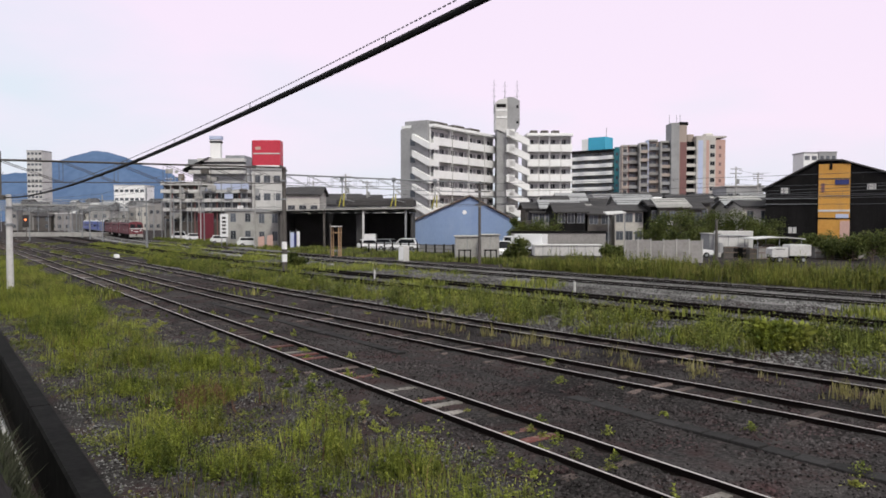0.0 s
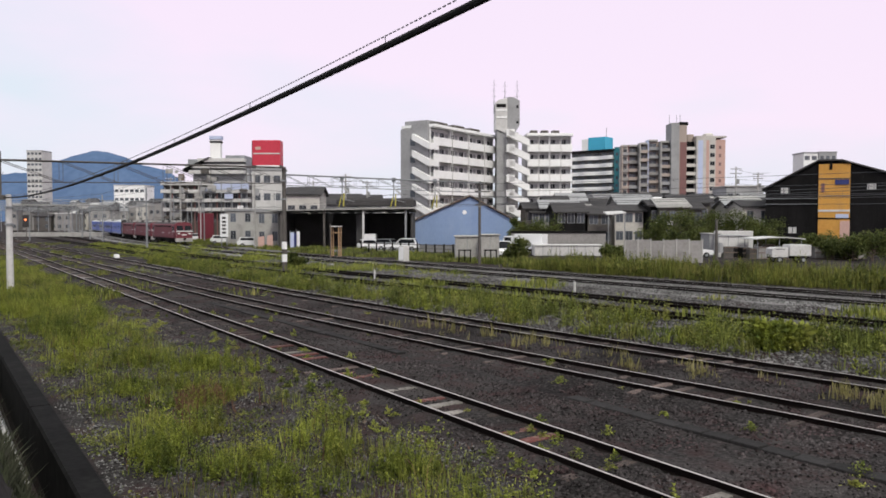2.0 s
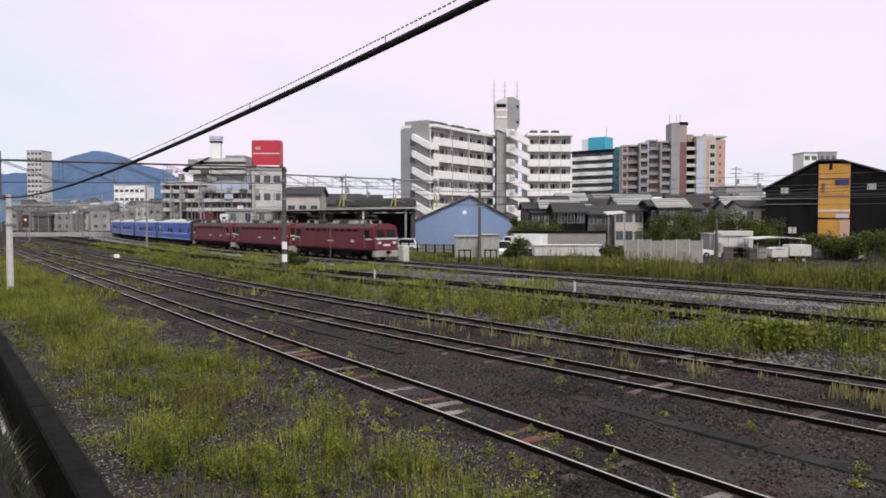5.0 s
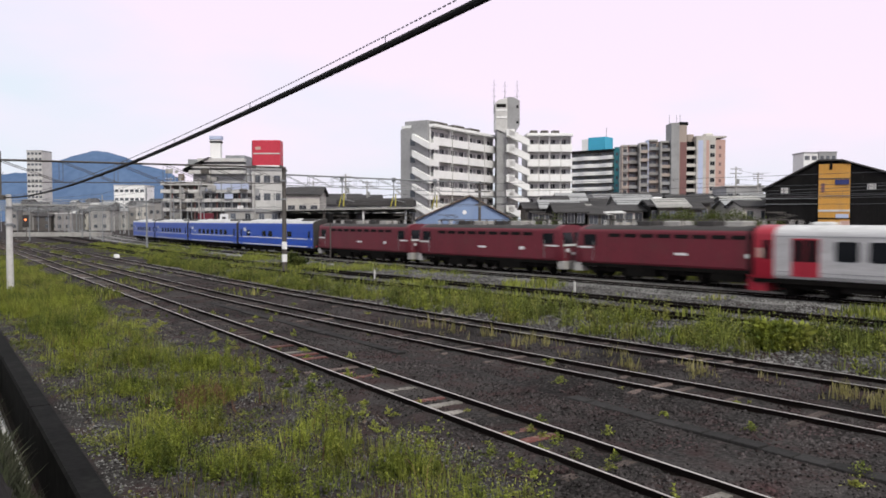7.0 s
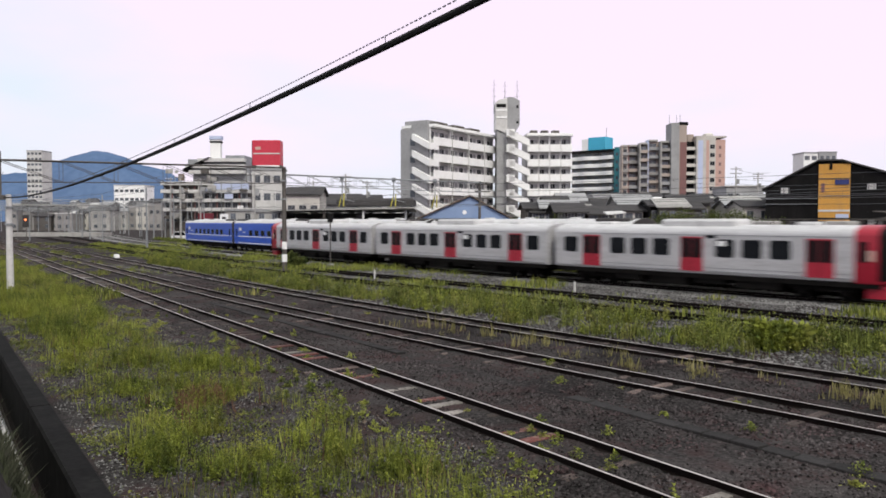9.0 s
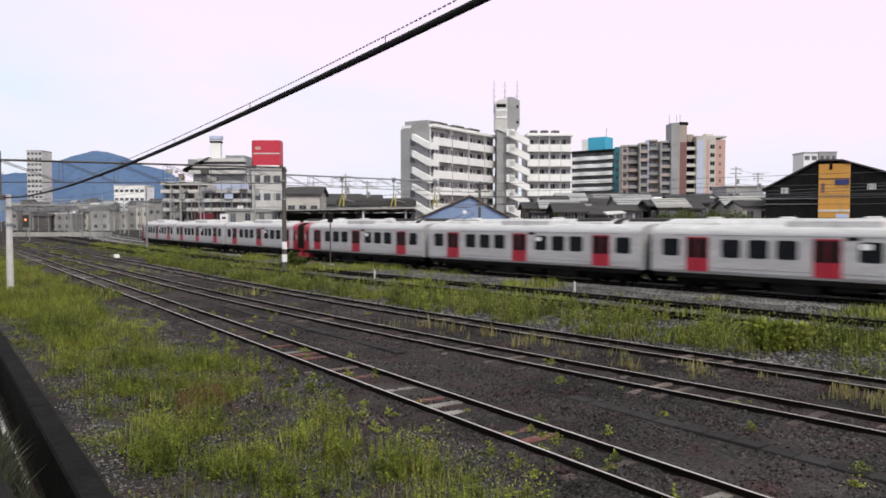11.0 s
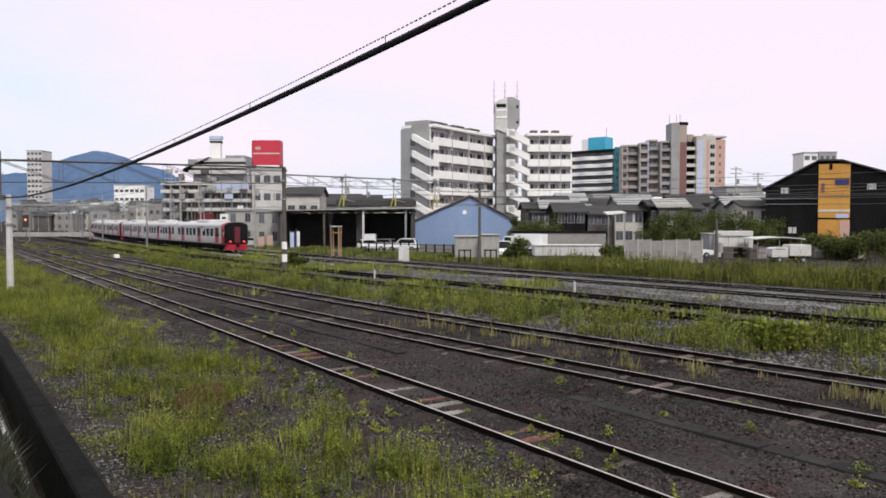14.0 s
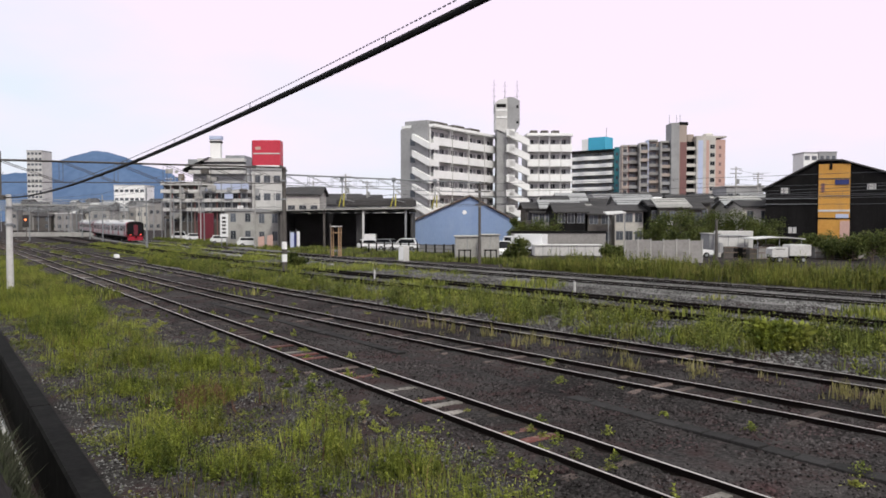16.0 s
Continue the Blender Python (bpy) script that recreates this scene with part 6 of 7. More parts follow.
banner(517, 105, 0.4, 2.5, 0.5, M_TARP, "pale blue vertical banner")
banner(522, 105.2, 0.4, 2.4, 0.35, M_NAVY, "navy vertical banner before the shed")
banner(528, 105.4, 0.4, 2.6, 0.4, M_CARWHITE, "white vertical banner before the shed")


def faded_board(r, w, h, label):
    t = thing("board", town(r, 108, -0.25), label, "board", "boards by the shed")
    part("sheet", Shape().prism([(-w / 2, 0), (w / 2, 0), (w / 2, h), (-w / 2, h * 0.94)], 0, 0.06), M_PINK, t)
    for x in (-w / 2 + 0.1, w / 2 - 0.1):
        part("prop", Shape().rod((x, 0.7, 0), (x, 0.08, h * 0.8), 0.035), M_WOOD, t)


faded_board(-25.6, 0.85, 1.9, "faded orange board leaning beside the shed")
faded_board(-24.35, 0.8, 2.1, "taller faded orange board beside the shed")


def low_frame(r, d, label):
    t = thing("barrier", town(r, d, -0.25), label, "barrier", "low barriers by the huts")
    for x in (-0.55, 0.0, 0.55):
        part("post", Shape().box(x - 0.06, x + 0.06, -0.06, 0.06, 0, 1.2, cut=0.01), M_DARKWALL, t)
    part("rail", Shape().box(-0.65, 0.65, -0.07, 0.07, 1.2, 1.32, cut=0.01), M_DARKWALL, t)


low_frame(2.1, 74, "low dark post barrier before a hut")
low_frame(4.6, 74, "low dark post barrier beside the mast")


def street_sign():
    t = thing("shop_sign", town(-33.63, 118, -0.25), "white upright shop sign with dark characters", "sign")
    part("board", Shape().box(-0.62, 0.62, -0.12, 0.12, 1.6, 5.1, cut=0.04), M_CARWHITE, t)
    for i, z in enumerate((4.5, 3.9, 3.35, 2.8, 2.25)):
        part("writing_bar", Shape().box(-0.3, 0.3, -0.135, -0.12, z - 0.16, z + 0.16), M_ROOFDARK, t)
    for x in (-0.4, 0.4):
        part("leg", Shape().rod((x, 0, 0), (x, 0, 1.7), 0.07), M_STEEL, t)


street_sign()


def utility_pole(r, d, h, label, arms=2, m=None):
    t = thing("utility_pole", town(r, d, -0.3), label, "utility pole", "utility poles")
    part("pole", Shape().rod((0, 0, 0), (0, 0, h), 0.19, 0.12, n=10), m or M_CONC, t, smooth=True)
    for i in range(arms):
        z = h - 0.5 - i * 0.9
        part("crossarm", Shape().box(-1.1, 1.1, -0.06, 0.06, z, z + 0.12), M_STEEL_DARK, t)
        for x in (-0.95, -0.4, 0.4, 0.95):
            part("insulator", Shape().rod((x, 0, z + 0.12), (x, 0, z + 0.34), 0.06, n=6), M_WHITE, t)
    part("transformer", Shape().rod((0.4, 0, h - 3.4), (0.4, 0, h - 2.4), 0.3, n=10), M_GREY, t)


utility_pole(57.11, 150, 14.61, "concrete utility pole with transformer among houses")
utility_pole(67.56, 165, 14.47, "concrete utility pole behind houses")
utility_pole(-27.22, 111, 11.16, "tall concrete utility pole beside the shops", 1)
utility_pole(-51.25, 150, 12.96, "concrete utility pole by the far lot", 2)
utility_pole(-48.27, 152, 12.52, "concrete utility pole by the far lot", 1)
utility_pole(-58.44, 165, 13.38, "concrete utility pole by the far lot", 2)
utility_pole(-17.73, 140, 12.56, "concrete utility pole behind the shed roof", 3)
utility_pole(-26.98, 160, 12.38, "concrete utility pole behind the shed roof", 1)
utility_pole(-16.28, 165, 12.65, "concrete utility pole behind the shed roof", 2)
utility_pole(27.80, 78, 4.30, "dark short pole behind the grass", 0, M_STEEL_DARK)
utility_pole(-7.42, 140, 11.32, "concrete utility pole before the apartments", 1)
for a, b, d, y0, y1 in ((1301, 1620, 150, 318, 322), (1301, 1620, 150, 326, 332), (1180, 1301, 150, 318, 326), (1301, 1360, 150, 300, 306), (454, 720, 112, 318, 330), (454, 720, 112, 335, 345), (320, 612, 150, 320, 322), (80, 320, 150, 352, 322), (60, 320, 150, 360, 330), (1340, 1568, 130, 352, 353), (612, 720, 140, 318, 322)):
    p = TOWN @ Vector(((a - 784) * d / 1358, d, 3.9 + (390 - y0) * d / 1358))
    q = TOWN @ Vector(((b - 784) * d / 1358, d, 3.9 + (390 - y1) * d / 1358))
    span_wire(p, q, 0.4, 0.025, "street_wire", "thin dark wire between utility poles", M_WIRE, 12)


# ---- plants ----
def field(x, y, scale, seed):
    return noise.noise(Vector((x * scale, y * scale, seed)))


def blade_mesh(name, spots, m, lean=0.35, seed=1):
    """Grass: each spot is x, y, z, height, width; a bent blade with a tip."""
    rg = np.random.default_rng(seed)
    p = np.array(spots, dtype=float)
    n = len(p)
    a = rg.uniform(0, 2 * np.pi, n)
    side = np.stack([np.cos(a), np.sin(a)], 1) * p[:, 4:5] * 0.5
    b = rg.uniform(0, 2 * np.pi, n)
    bend = np.stack([np.cos(b), np.sin(b)], 1) * (p[:, 3] * rg.uniform(0.05, 1, n) * lean)[:, None]
    v = np.zeros((n, 5, 3))
    for i, (k, w, h) in enumerate(((0, 1, 0), (0, -1, 0), (0.35, -0.9, 0.6), (0.35, 0.9, 0.6), (1.0, 0, 1.0))):
        v[:, i, :2] = p[:, :2] + side * w + bend * k
        v[:, i, 2] = p[:, 2] + p[:, 3] * h
    o = np.arange(n) * 5
    quads = np.stack([o, o + 1, o + 2, o + 3], 1)
    tris = np.stack([o + 3, o + 2, o + 4], 1)
    me = bpy.data.meshes.new(name)
    me.from_pydata(v.reshape(-1, 3).tolist(), [], quads.tolist() + tris.tolist())
    me.materials.append(m)
    return me


def leaf_mesh(name, spots, m, seed=1):
    """Leafy clumps: each spot is x, y, z, size; a small pointed leaf in any direction."""
    rg = np.random.default_rng(seed)
    p = np.array(spots, dtype=float)
    n = len(p)
    d = rg.normal(size=(n, 3))
    d[:, 2] = np.abs(d[:, 2]) * 0.7
    d /= np.linalg.norm(d, axis=1)[:, None]
    e = np.cross(d, rg.normal(size=(n, 3)))
    e /= np.linalg.norm(e, axis=1)[:, None]
    s = p[:, 3:4]
    c = p[:, :3]
    v = np.stack([c, c + d * s * 0.5 + e * s * 0.28, c + d * s, c + d * s * 0.5 - e * s * 0.28], 1)
    o = np.arange(n) * 4
    me = bpy.data.meshes.new(name)
    me.from_pydata(v.reshape(-1, 3).tolist(), [], np.stack([o, o + 1, o + 2, o + 3], 1).tolist())
    me.materials.append(m)
    return me


def near_track_gap(x, y):
    """Distance from the nearest rail track's middle, for the tracks of the yard."""
    s = -x
    row = y * math.cos(EDGE) - s * math.sin(EDGE)
    best = abs(row - 9.2)
    for k in ("second", "third", "fourth", "fifth", "down", "up"):
        r, st, rad, bend = TRACKS[k]
        v = max(s - st, 0)
        a = min(v / rad, bend)
        yy = r + rad * (1 - math.cos(a)) + max(v - rad * bend, 0) * math.tan(bend)
        best = min(best, abs(y - yy))
    return best


def grow(n, zone, density, tall, wide, seed, clump=0.0, per=1):
    """Scatters blades in a zone (a function of two random numbers) where density says so."""
    rg = random.Random(seed)
    out = []
    while n > 0:
        n -= 1
        x, y = zone(rg.random(), rg.random())
        q = density(x, y)
        if rg.random() > q:
            continue
        z = -0.2 + ground_height(x, y)
        grow_h = (0.35 + 0.65 * min(1, q)) * (1 + 0.7 * field(x, y, 0.9, 77.0))
        for _ in range(per):
            h = rg.uniform(*tall) * grow_h
            out.append((x + rg.gauss(0, clump), y + rg.gauss(0, clump), z, h, rg.uniform(*wide)))
    return out


def smooth(a, b, v):
    k = max(0.0, min(1.0, (v - a) / (b - a)))
    return k * k * (3 - 2 * k)


def verge_density(x, y):
    s = -x
    row = y * math.cos(EDGE) - s * math.sin(EDGE)
    edge = 7.1 + 0.9 * field(x, y, 0.22, 4.0) + 0.4 * field(x, y, 0.9, 2.0) - 0.8 * smooth(18, 26, s) + 1.2 * smooth(32, 44, s)
    band = smooth(2.45 + 0.4 * field(x, y, 0.6, 19.0), 3.2, row) * (1 - smooth(edge - 0.9, edge + 0.5, row))
    patch = smooth(-0.06, 0.30, field(x, y, 0.5, 11.0) * 0.8 + 0.9 * field(x, y, 1.4, 5.0) + 0.13 + 0.27 * smooth(20, 40, s))
    return band * patch


def verge_zone(a, b):
    s = 2 + 88 * a ** 2.0
    return near_row(s, 2.1 + 6.1 * b)


def stuff(name, me, label, category):
    return tagged(new(name, me), label, category, kind="stuff")


stuff("verge_grass", blade_mesh("verge_grass", grow(26000, verge_zone, lambda x, y: verge_density(x, y) * (0.55 + 0.45 * smooth(16, 40, -x)), (0.08, 0.6), (0.007, 0.018), 21, 0.08, 5), M_GRASS, 0.28, 2), "tall yellow-green grass on the yard's verge", "grass")


def plume_mesh(name, plants, m, seed=1):
    """Upright herbs: each plant is x, y, z, height, width, leaves; pointed leaves rise off one stem and shorten towards its tip."""
    rg = np.random.default_rng(seed)
    p = np.array(plants, dtype=float)
    p = np.repeat(p, p[:, 5].astype(int), axis=0)
    n = len(p)
    k = rg.uniform(0.04, 1.0, n) ** 0.85
    turn, rise = rg.uniform(0, 2 * np.pi, n), rg.uniform(0.55, 1.35, n)
    out = np.stack([np.cos(turn) * np.cos(rise), np.sin(turn) * np.cos(rise), np.sin(rise)], 1)
    across = np.stack([-np.sin(turn), np.cos(turn), np.zeros(n)], 1)
    length = (p[:, 4] * (1.15 - 0.75 * k) * rg.uniform(0.6, 1.2, n))[:, None]
    stem = p[:, :3].copy()
    stem[:, 2] += p[:, 3] * k
    stem[:, :2] += rg.normal(size=(n, 2)) * 0.012
    droop = np.array([0, 0, -0.22])
    v = np.stack([stem, stem + out * length * 0.5 + across * length * 0.17, stem + (out + droop) * length, stem + out * length * 0.5 - across * length * 0.17], 1)
    o = np.arange(n) * 4
    me = bpy.data.meshes.new(name)
    me.from_pydata(v.reshape(-1, 3).tolist(), [], np.stack([o, o + 1, o + 2, o + 3], 1).tolist())
    me.materials.append(m)
    return me


def herb_clumps(n, zone, density, tall, seed, spread=(0.08, 0.3), wide=(0.05, 0.10), leaves=(40, 70), many=(5, 14)):
    """Plants in clumps; each clump has its own height."""
    rg = random.Random(seed)
    out = []
    for _ in range(n):
        cx, cy = zone(rg.random(), rg.random())
        if rg.random() > density(cx, cy):
            continue
        h0, r = rg.uniform(*tall), rg.uniform(*spread)
        for _k in range(rg.randint(*many)):
            x, y = cx + rg.gauss(0, r), cy + rg.gauss(0, r)
            if density(x, y) > 0.02:
                out.append((x, y, -0.2 + ground_height(x, y), h0 * rg.uniform(0.5, 1.15), rg.uniform(*wide), rg.randint(*leaves)))
    return out


def herb_zone(a, b):
    return near_row(8 + 40 * a ** 1.35, 2.4 + 5.6 * b)


stuff("verge_herbs", plume_mesh("verge_herbs", herb_clumps(1500, herb_zone, lambda x, y: verge_density(x, y) * smooth(-0.2, 0.2, field(x, y, 0.75, 31.0)), (0.3, 0.85), 51), M_HERB, 52), "leafy upright herbs in clumps on the verge", "weeds")


def weed_leaves(n, zone, density, tall, size, seed, per=14):
    """Upright weeds: stems with leaves up their height."""
    rg = random.Random(seed)
    leaves = []
    for _ in range(n):
        x, y = zone(rg.random(), rg.random())
        if rg.random() > density(x, y):
            continue
        h = rg.uniform(*tall)
        z = -0.2 + ground_height(x, y)
        lx, ly = rg.gauss(0, 0.12), rg.gauss(0, 0.12)
        for i in range(per):
            k = rg.uniform(0.08, 1)
            spread = 0.13 * (1.15 - k) + 0.03
            leaves.append((x + lx * k + rg.gauss(0, spread), y + ly * k + rg.gauss(0, spread), z + h * k, rg.uniform(*size)))
    return leaves


stuff("verge_weeds", leaf_mesh("verge_weeds", weed_leaves(6500, verge_zone, lambda x, y: verge_density(x, y) * smooth(-0.1, 0.35, field(x, y, 0.8, 31.0)), (0.15, 0.8), (0.025, 0.065), 5, 26), M_GRASS, 3), "leafy yellow-green weeds on the verge", "weeds")


stuff("verge_stalks", blade_mesh("verge_stalks", grow(1300, verge_zone, lambda x, y: min(1, verge_density(x, y) + 0.05), (0.15, 0.6), (0.006, 0.014), 33, 0.1, 3), M_DRY, 0.8, 33), "dry brown stalks in the verge grass", "grass")
stuff("creeping_weeds", leaf_mesh("creeping_weeds", weed_leaves(9000, lambda a, b: near_row(6 + 45 * a ** 1.5, 2.3 + 5.0 * b), lambda x, y: smooth(-0.2, 0.3, field(x, y, 0.8, 36.0)) * (1 - smooth(6.2, 7.3, y * math.cos(EDGE) + x * math.sin(EDGE))), (0.03, 0.14), (0.025, 0.07), 35, 14), M_WEED, 36), "low creeping weeds on bare soil", "weeds")


stuff("dry_litter", leaf_mesh("dry_litter", weed_leaves(3200, lambda a, b: near_row(6 + 45 * a ** 1.5, 2.3 + 6.6 * b), lambda x, y: smooth(-0.3, 0.4, field(x, y, 0.6, 37.0)), (0.01, 0.05), (0.03, 0.075), 38, 7), M_LITTER, 39), "pale dry leaf litter on bare soil", "litter")


# low plants between the tracks
def between_density(x, y):
    s = -x
    row = y * math.cos(EDGE) - s * math.sin(EDGE)
    d = near_track_gap(x, y)
    far = smooth(40, 75, s)
    q = 0.0
    if row > 10.4 and y < 19 + 0.1 * max(0, s - 12):
        q = 0.02 + 0.30 * far * smooth(0.0, 0.3, field(x, y, 0.3, 9.0))
    q = max(q, 0.10 * smooth(0.3, 0.5, field(x, y, 0.8, 3.0)))
    return q * smooth(0.5, 1.0, d)


def green_band(x, y):
    s = -x
    lo = 21.6 + 0.5 * field(x, y, 0.3, 8.0) + max(0, s - 40) * 0.10
    hi = 27.0 + 0.5 * field(x, y, 0.3, 18.0) + max(0, s - 40) * 0.06
    core = smooth(lo - 0.6, lo + 0.6, y) * (1 - smooth(hi - 0.8, hi + 0.8, y))
    return core * smooth(-0.16, 0.34, 0.9 * field(x, y, 0.33, 14.0) + 0.7 * field(x, y, 1.0, 6.0)) * smooth(0.9, 1.5, near_track_gap(x, y))


def sparse_band(x, y):
    """Patches among the overgrown sidings."""
    d = smooth(-0.6, 0.9, near_track_gap(x, y)) if 24 < y < 35 else smooth(0.35, 0.9, near_track_gap(x, y))
    s = -x
    return d * smooth(0.05 - 0.25 * smooth(25, 60, s), 0.40, field(x, y, 0.2, 44.0) + 0.3 * field(x, y, 0.9, 2.0))


def mid_zone(a, b):
    s = -14 + 88 * a ** 1.2
    return -s, 20.8 + 8.5 * b


def far_zone(a, b):
    s = -16 + 150 * a
    return -s, 22 + 16 * b + max(0, s - 40) * 0.15


stuff("siding_grass", blade_mesh("siding_grass", grow(13000, mid_zone, green_band, (0.25, 0.85), (0.02, 0.04), 7, 0.07, 5), M_WEED, 0.4, 4), "green and yellow grass between overgrown sidings", "grass")
stuff("siding_weeds", leaf_mesh("siding_weeds", weed_leaves(11000, mid_zone, green_band, (0.2, 1.0), (0.05, 0.11), 8, 30), M_WEED, 5), "bushy green weeds between the sidings", "weeds")
stuff("siding_herbs", plume_mesh("siding_herbs", herb_clumps(700, mid_zone, green_band, (0.35, 1.15), 53, (0.15, 0.5), (0.14, 0.24), (30, 50), (3, 9)), M_HERB, 54), "tall leafy herbs between overgrown sidings", "weeds")
stuff("sparse_grass", blade_mesh("sparse_grass", grow(26000, far_zone, sparse_band, (0.18, 0.6), (0.03, 0.06), 9, 0.12, 4), M_GRASS, 0.4, 6), "patchy grass among rusty sidings", "grass")


def tuft_zone(a, b):
    s = 1 + 85 * a ** 1.3
    return near_row(s, 8.0 + 13 * b)


stuff("track_tufts", leaf_mesh("track_tufts", weed_leaves(900, tuft_zone, between_density, (0.12, 0.4), (0.06, 0.13), 15, 26), M_GRASS, 8), "small green tufts in the gravel", "weeds")


def tufts():
    rg = random.Random(77)
    leaves = []
    for k in range(190):
        s = 5 + 34 * rg.random() ** 1.4
        row = rg.uniform(6.6, 8.35) if k < 120 else rg.uniform(9.9, 15.5)
        if k >= 120 and rg.random() < 0.45:
            row = rg.uniform(8.85, 9.55)
        x, y = near_row(s, row)
        r, h = rg.uniform(0.08, 0.24), rg.uniform(0.08, 0.32)
        z = -0.19 + ground_height(x, y)
        for _ in range(int(60 + 260 * r)):
            q = abs(rg.gauss(0, 0.5))
            a = rg.uniform(0, 6.28)
            leaves.append((x + math.cos(a) * q * r, y + math.sin(a) * q * r, z + rg.uniform(0.02, h) * max(0.2, 1 - q * 0.6), rg.uniform(0.025, 0.07)))
    return leaves


stuff("gravel_tufts", leaf_mesh("gravel_tufts", tufts(), M_GRASS, 78), "bright green weed tufts in the gravel", "weeds")


def near_left(a, b):
    s = 40 + 110 * a
    return near_row(s, 2.5 + 24 * b)


stuff("far_verge_grass", blade_mesh("far_verge_grass", grow(20000, near_left, lambda x, y: smooth(0.5, 1.1, near_track_gap(x, y)) * smooth(-0.08, 0.35, field(x, y, 0.22, 51.0)) * (0.55 if y > 14 else 1), (0.15, 0.6), (0.04, 0.08), 10, 0.14, 4), M_WEED, 0.4, 9), "yellow-green grass along the far sidings", "grass")


def dry_zone(a, b):
    return -(1 + 23 * a), 17.2 + 1.7 * b


stuff("dry_reeds", blade_mesh("dry_reeds", grow(1300, dry_zone, lambda x, y: 0.8 * smooth(0.0, 0.3, field(x, y, 0.9, 61.0)), (0.1, 0.6), (0.012, 0.03), 12, 0.06, 4), M_STRAW, 0.45, 10), "dry yellow reeds between two sidings", "grass")
stuff("red_grass", blade_mesh("red_grass", grow(420, lambda a, b: near_row(15.4 + 2.0 * a, 3.9 + 1.5 * b), lambda x, y: smooth(-0.1, 0.3, field(x, y, 1.0, 71.0)), (0.2, 0.5), (0.015, 0.03), 13, 0.06, 5), M_DRY, 0.5, 11), "dry reddish grass patch on the verge", "grass")


def reed_zone(a, b):
    return 26 - 76 * a, 45.6 + 9.5 * b


def reed_density(x, y):
    return smooth(-47, -43, x) * smooth(45.7, 47.0, y + 0.5 * field(x, y, 0.4, 81.0)) * smooth(-0.6, 0.25, field(x, y, 0.25, 82.0) + 0.5 * field(x, y, 0.9, 84.0))


stuff("tall_reeds", blade_mesh("tall_reeds", grow(13000, reed_zone, reed_density, (0.3, 1.35), (0.02, 0.05), 14, 0.16, 4), M_REED, 0.22, 12), "tall olive reed grass beyond the main line", "grass")
stuff("reed_herbs", plume_mesh("reed_herbs", herb_clumps(520, reed_zone, reed_density, (0.7, 1.75), 55, (0.25, 0.7), (0.22, 0.4), (30, 46), (3, 8)), M_WEED, 56), "tall leafy herbs among the reeds", "weeds")
stuff("dark_herbs", plume_mesh("dark_herbs", herb_clumps(420, lambda a, b: (26 - 46 * a, 48.5 + 8 * b), lambda x, y: smooth(-0.2, 0.3, field(x, y, 0.3, 87.0)), (0.9, 2.1), 57, (0.25, 0.6), (0.25, 0.42), (30, 46), (3, 8)), M_LEAF, 58), "dark tall weeds behind the reeds", "weeds")
stuff("lot_grass", blade_mesh("lot_grass", grow(15000, lambda a, b: (-(44 + 120 * a), 46.6 + 9.0 * b + (11.4 + 120 * a) ** 2 / 1462), lambda x, y: smooth(-0.3, 0.2, field(x, y, 0.2, 83.0)), (0.2, 0.65), (0.05, 0.09), 16, 0.15, 4), M_WEED, 0.3, 13), "low grass strip beyond the main line", "grass")


# ditch weeds
def ditch_zone(a, b):
    return near_row(7.3 + 3.6 * a, 0.45 + 0.8 * b)


def ditch_blades():
    rg = random.Random(17)
    out = []
    for _ in range(2400):
        x, y = ditch_zone(rg.random(), rg.random())
        row = y * math.cos(EDGE) + x * math.sin(EDGE)
        z = 2.0 - 2.5 * (row - 0.35) if row < 0.75 else max(1.0 - 5.0 * (row - 0.75), -1.4)
        if field(x, y, 0.9, 91.0) > -0.3:
            for _k in range(4):
                out.append((x + rg.gauss(0, 0.05), y + rg.gauss(0, 0.05), z - 0.08, rg.uniform(0.06, 0.16) + 0.25 * rg.random() ** 3, rg.uniform(0.008, 0.022)))
    return out


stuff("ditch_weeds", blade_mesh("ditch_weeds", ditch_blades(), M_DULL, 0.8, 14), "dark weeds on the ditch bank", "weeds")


# trees and shrubs
def shrub(r, d, w, h, seed, label, trunk=0.0, m=None):
    rg = random.Random(seed)
    t = thing("tree" if trunk else "shrub", town(r, d, -0.3), label, "tree" if trunk else "shrub", "shrubs beyond the line")
    limbs = Shape()
    limbs.rod((0, 0, 0), (rg.uniform(-0.1, 0.1), 0, h * 0.45), 0.10 + 0.012 * h, 0.07, n=7)
    heads = []
    for i in range(11):
        a = rg.uniform(0, 6.28)
        k = rg.uniform(0.15, 1) ** 0.6
        p = Vector((math.cos(a) * w * 0.42 * k, math.sin(a) * w * 0.3 * k, h * rg.uniform(0.35, 0.92) * (1.06 - 0.3 * k)))
        limbs.rod((0, 0, h * rg.uniform(0.1, 0.4)), p, 0.05, 0.015, n=5)
        heads.append((p, rg.uniform(0.16, 0.27) * min(w, h * 1.4)))
    part("trunk", limbs, M_BARK, t)
    leaves = []
    for p, r0 in heads:
        for _ in range(230):
            q = Vector((rg.gauss(0, 1), rg.gauss(0, 1), rg.gauss(0, 0.8))).normalized() * r0 * rg.uniform(0.3, 1.08)
            if p.z + q.z > 0.1:
                leaves.append((*(p + q), rg.uniform(0.14, 0.3)))
    part("crown", leaf_mesh("crown", leaves, m or M_LEAF, seed), None, t)


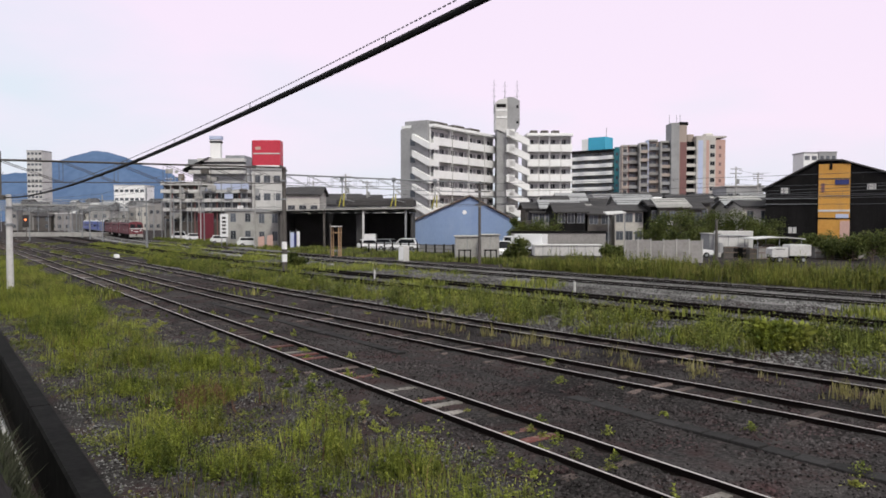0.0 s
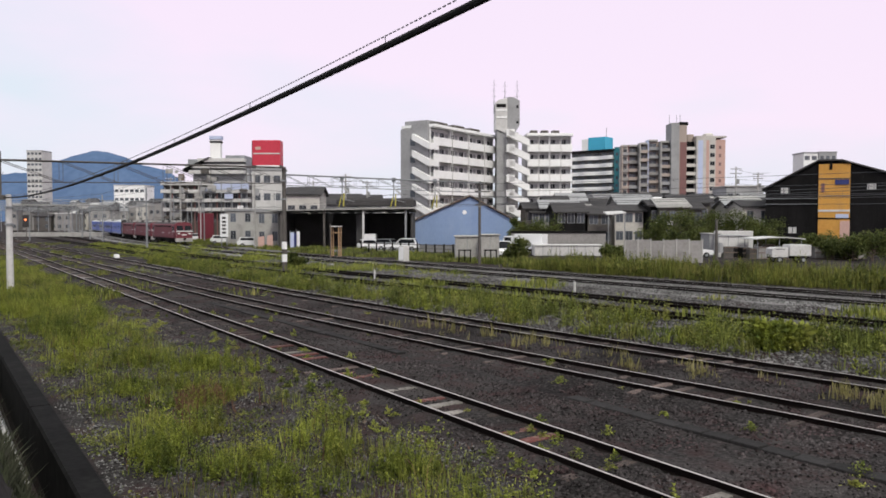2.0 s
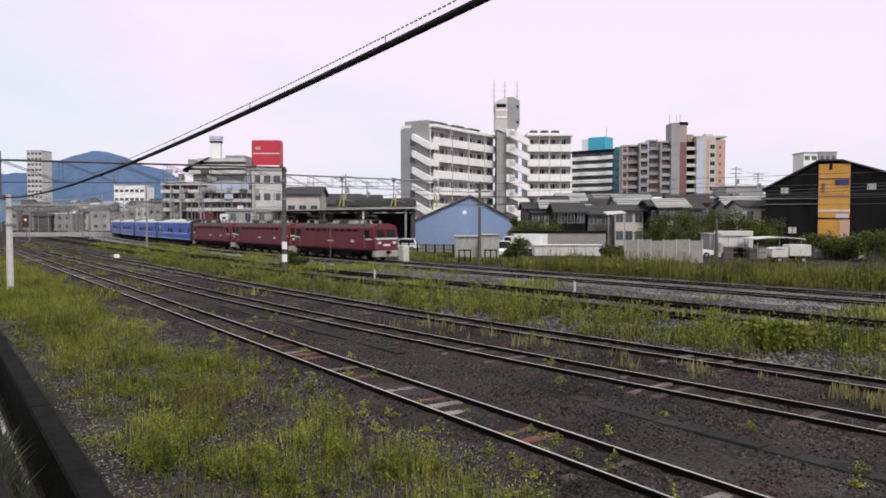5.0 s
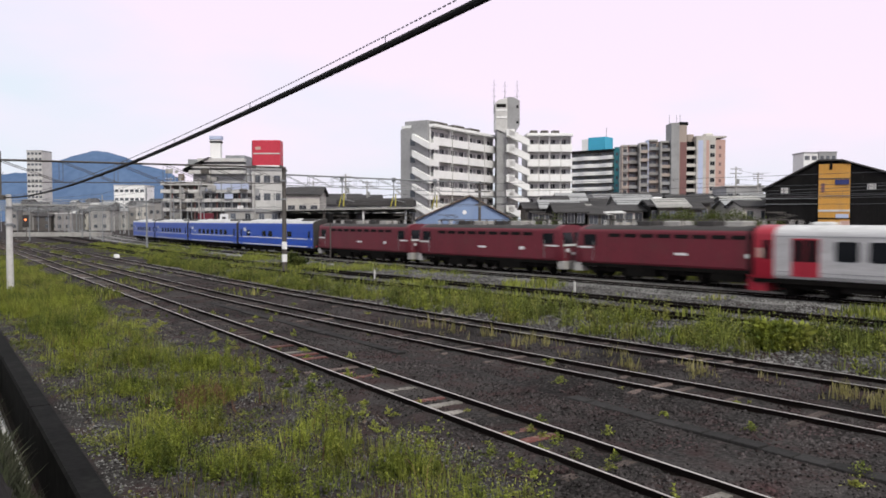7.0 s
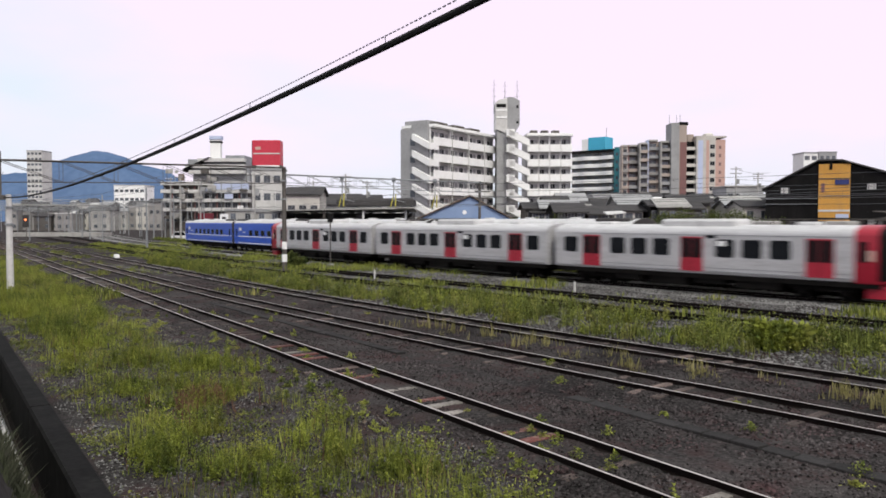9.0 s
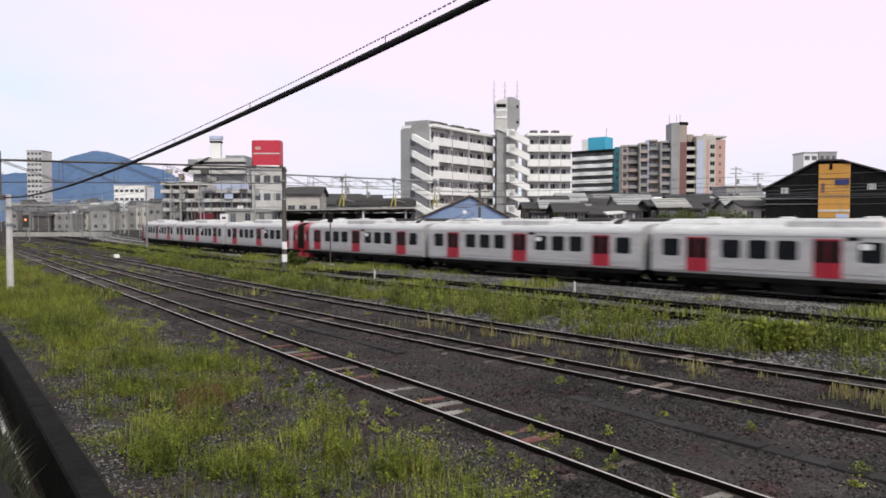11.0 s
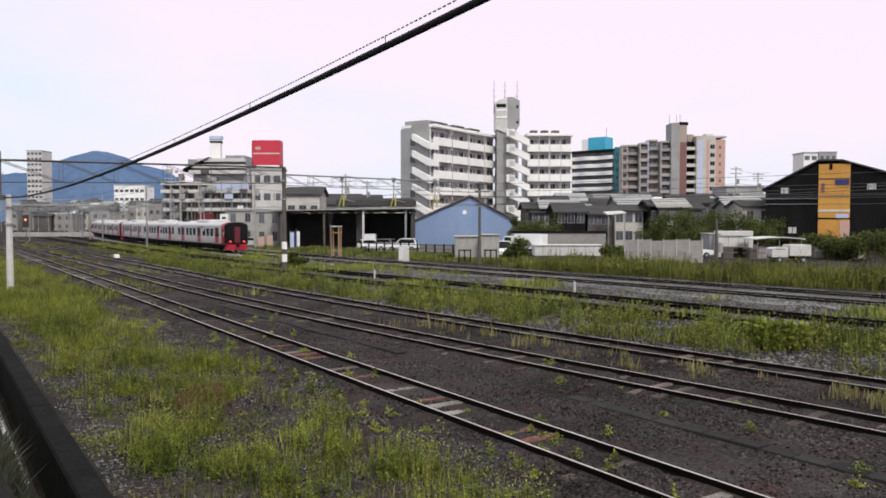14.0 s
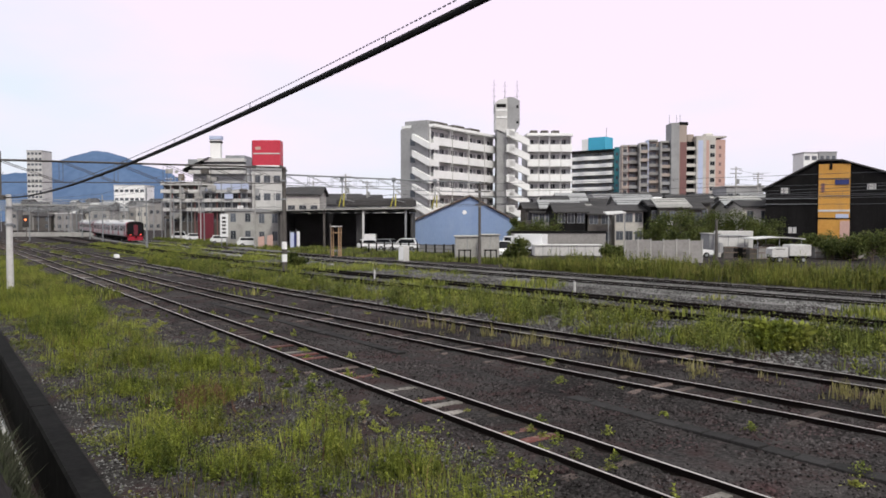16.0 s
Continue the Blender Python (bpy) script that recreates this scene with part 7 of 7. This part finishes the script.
for i, (a, d, w, h) in enumerate(((1152, 96, 4.5, 4.4), (1175, 97, 5.0, 5.6), (1205, 98, 5.5, 6.0), (1238, 99, 5.5, 6.4), (1270, 98, 5.5, 6.6), (1302, 98, 5.5, 6.4), (1332, 100, 4.5, 5.2), (1345, 92, 3.5, 3.8), (1190, 91, 4.0, 3.6), (1250, 92, 4.5, 4.0), (1355, 99, 4.5, 5.4))):
    shrub((a - 784) * d / 1358, d, w, h, 40 + i, "dark green shrub thicket before the houses")
for i, (a, d, w, h) in enumerate(((940, 104, 4.5, 4.4), (965, 106, 5.5, 5.0), (985, 107, 3.5, 3.6), (915, 118, 3.0, 5.2))):
    shrub((a - 784) * d / 1358, d, w, h, 60 + i, "dark leafy tree behind a parked truck", 1.0)
for i, (a, d, w, h) in enumerate(((1385, 84, 2.6, 2.2), (1440, 82, 3.2, 2.6), (1475, 80, 3.4, 2.8), (1510, 78, 3.6, 3.0), (1545, 76, 3.6, 3.2), (1085, 80, 2.4, 1.8))):
    shrub((a - 784) * d / 1358, d, w, h, 90 + i, "ragged olive bush in the tall grass", m=M_LEAF)
shrub(7.33, 76, 2.6, 2.6, 70, "brown-green bush beside the grey hut", m=M_LEAF)
shrub(-12.73, 66, 2.2, 1.3, 71, "low dark green bush beside the banded mast")
shrub(10.62, 24.2, 1.45, 1.05, 72, "low bright green bush between sidings", m=M_HERB)
shrub(41.89, 80, 3.0, 2.2, 73, "ragged bush before the warehouse", m=M_LEAF)
shrub(41.06, 85, 3.0, 2.0, 74, "ragged bush beside the carport")
shrub(47.07, 84, 3.4, 2.4, 75, "ragged bush before the warehouse", m=M_LEAF)


# loose stones: dark ones in the yard, grey ones on the main line's bed
def stones(name, label, x, y, z, size, m, seed):
    rg = np.random.default_rng(seed)
    n = len(x)
    base = np.array([(1, 0, -0.1), (0, 1, -0.1), (-1, 0, -0.1), (0, -1, -0.1), (0, 0, 0.75)])
    v = base[None] * rg.uniform(*size, n)[:, None, None] * rg.uniform(0.6, 1.35, (n, 5, 1))
    a = rg.uniform(0, 6.28, n)
    ca, sa = np.cos(a)[:, None], np.sin(a)[:, None]
    vx, vy = v[:, :, 0] * ca - v[:, :, 1] * sa, v[:, :, 0] * sa + v[:, :, 1] * ca
    v = np.stack([vx + x[:, None], vy + y[:, None], v[:, :, 2] + z[:, None]], 2)
    o = (np.arange(n) * 5)[:, None, None]
    f = np.array([(0, 1, 4), (1, 2, 4), (2, 3, 4), (3, 0, 4)])[None] + o
    me = bpy.data.meshes.new(name)
    me.from_pydata(v.reshape(-1, 3).tolist(), [], f.reshape(-1, 3).tolist())
    me.materials.append(m)
    stuff(name, me, label, "gravel")


def yard_stones():
    rg = np.random.default_rng(3)
    n = 190000
    s = 2 + 50 * rg.random(n) ** 1.5
    r = 2.6 + 19.0 * rg.random(n)
    x = -s * math.cos(EDGE) + r * math.sin(EDGE)
    y = r * math.cos(EDGE) + s * math.sin(EDGE)
    gap = np.abs(r - 9.2)
    for k in ("second", "third"):
        row, start, radius, bend = TRACKS[k]
        v = np.maximum(-x - start, 0)
        gap = np.minimum(gap, np.abs(y - row - radius * (1 - np.cos(np.minimum(v / radius, bend))) - np.maximum(v - radius * bend, 0) * math.tan(bend)))
    patchy = np.array([noise.noise(Vector((p * 0.5, q * 0.5, 21))) for p, q in zip(x, y)])
    trough = np.abs(r - 12.5 + 0.0275 * s) < 0.19
    keep = ((r > 7.2) | (rg.random(n) < 0.45)) & (np.abs(gap - 0.566) > 0.09) & (rg.random(n) < 0.8 + 1.1 * patchy) & ~trough
    x, y, gap = x[keep], y[keep], gap[keep]
    z = np.maximum(np.array([ground_height(p, q) for p, q in zip(x, y)]) - 0.165, np.interp(gap, *BED))
    stones("ballast_stones", "loose dark brown ballast stones", x, y, z, (0.015, 0.045), M_STONE, 3)
    n = 42000
    s, r = 5 + 45 * rg.random(n) ** 1.5, 2.25 + 6.1 * rg.random(n)
    x, y = -s * math.cos(EDGE) + r * math.sin(EDGE), r * math.cos(EDGE) + s * math.sin(EDGE)
    z = np.array([ground_height(p, q) for p, q in zip(x, y)]) - 0.168
    stones("verge_gravel", "fine grey gravel on the bare verge", x, y, z, (0.010, 0.030), M_STONE_GREY, 6)
    n = 95000
    x = 8 - 80 * rg.random(n)
    y = 20.6 + 24.6 * rg.random(n) + np.where(x < -32.6, (x + 32.6) ** 2 / 1466, 0)
    stones("bed_stones", "grey crushed stones of the main line", x, y, np.where(y > 36.2, -0.115, np.array([ground_height(p, q) for p, q in zip(x, y)]) - 0.16), (0.03, 0.075), M_STONE_GREY, 4)


yard_stones()


motions()
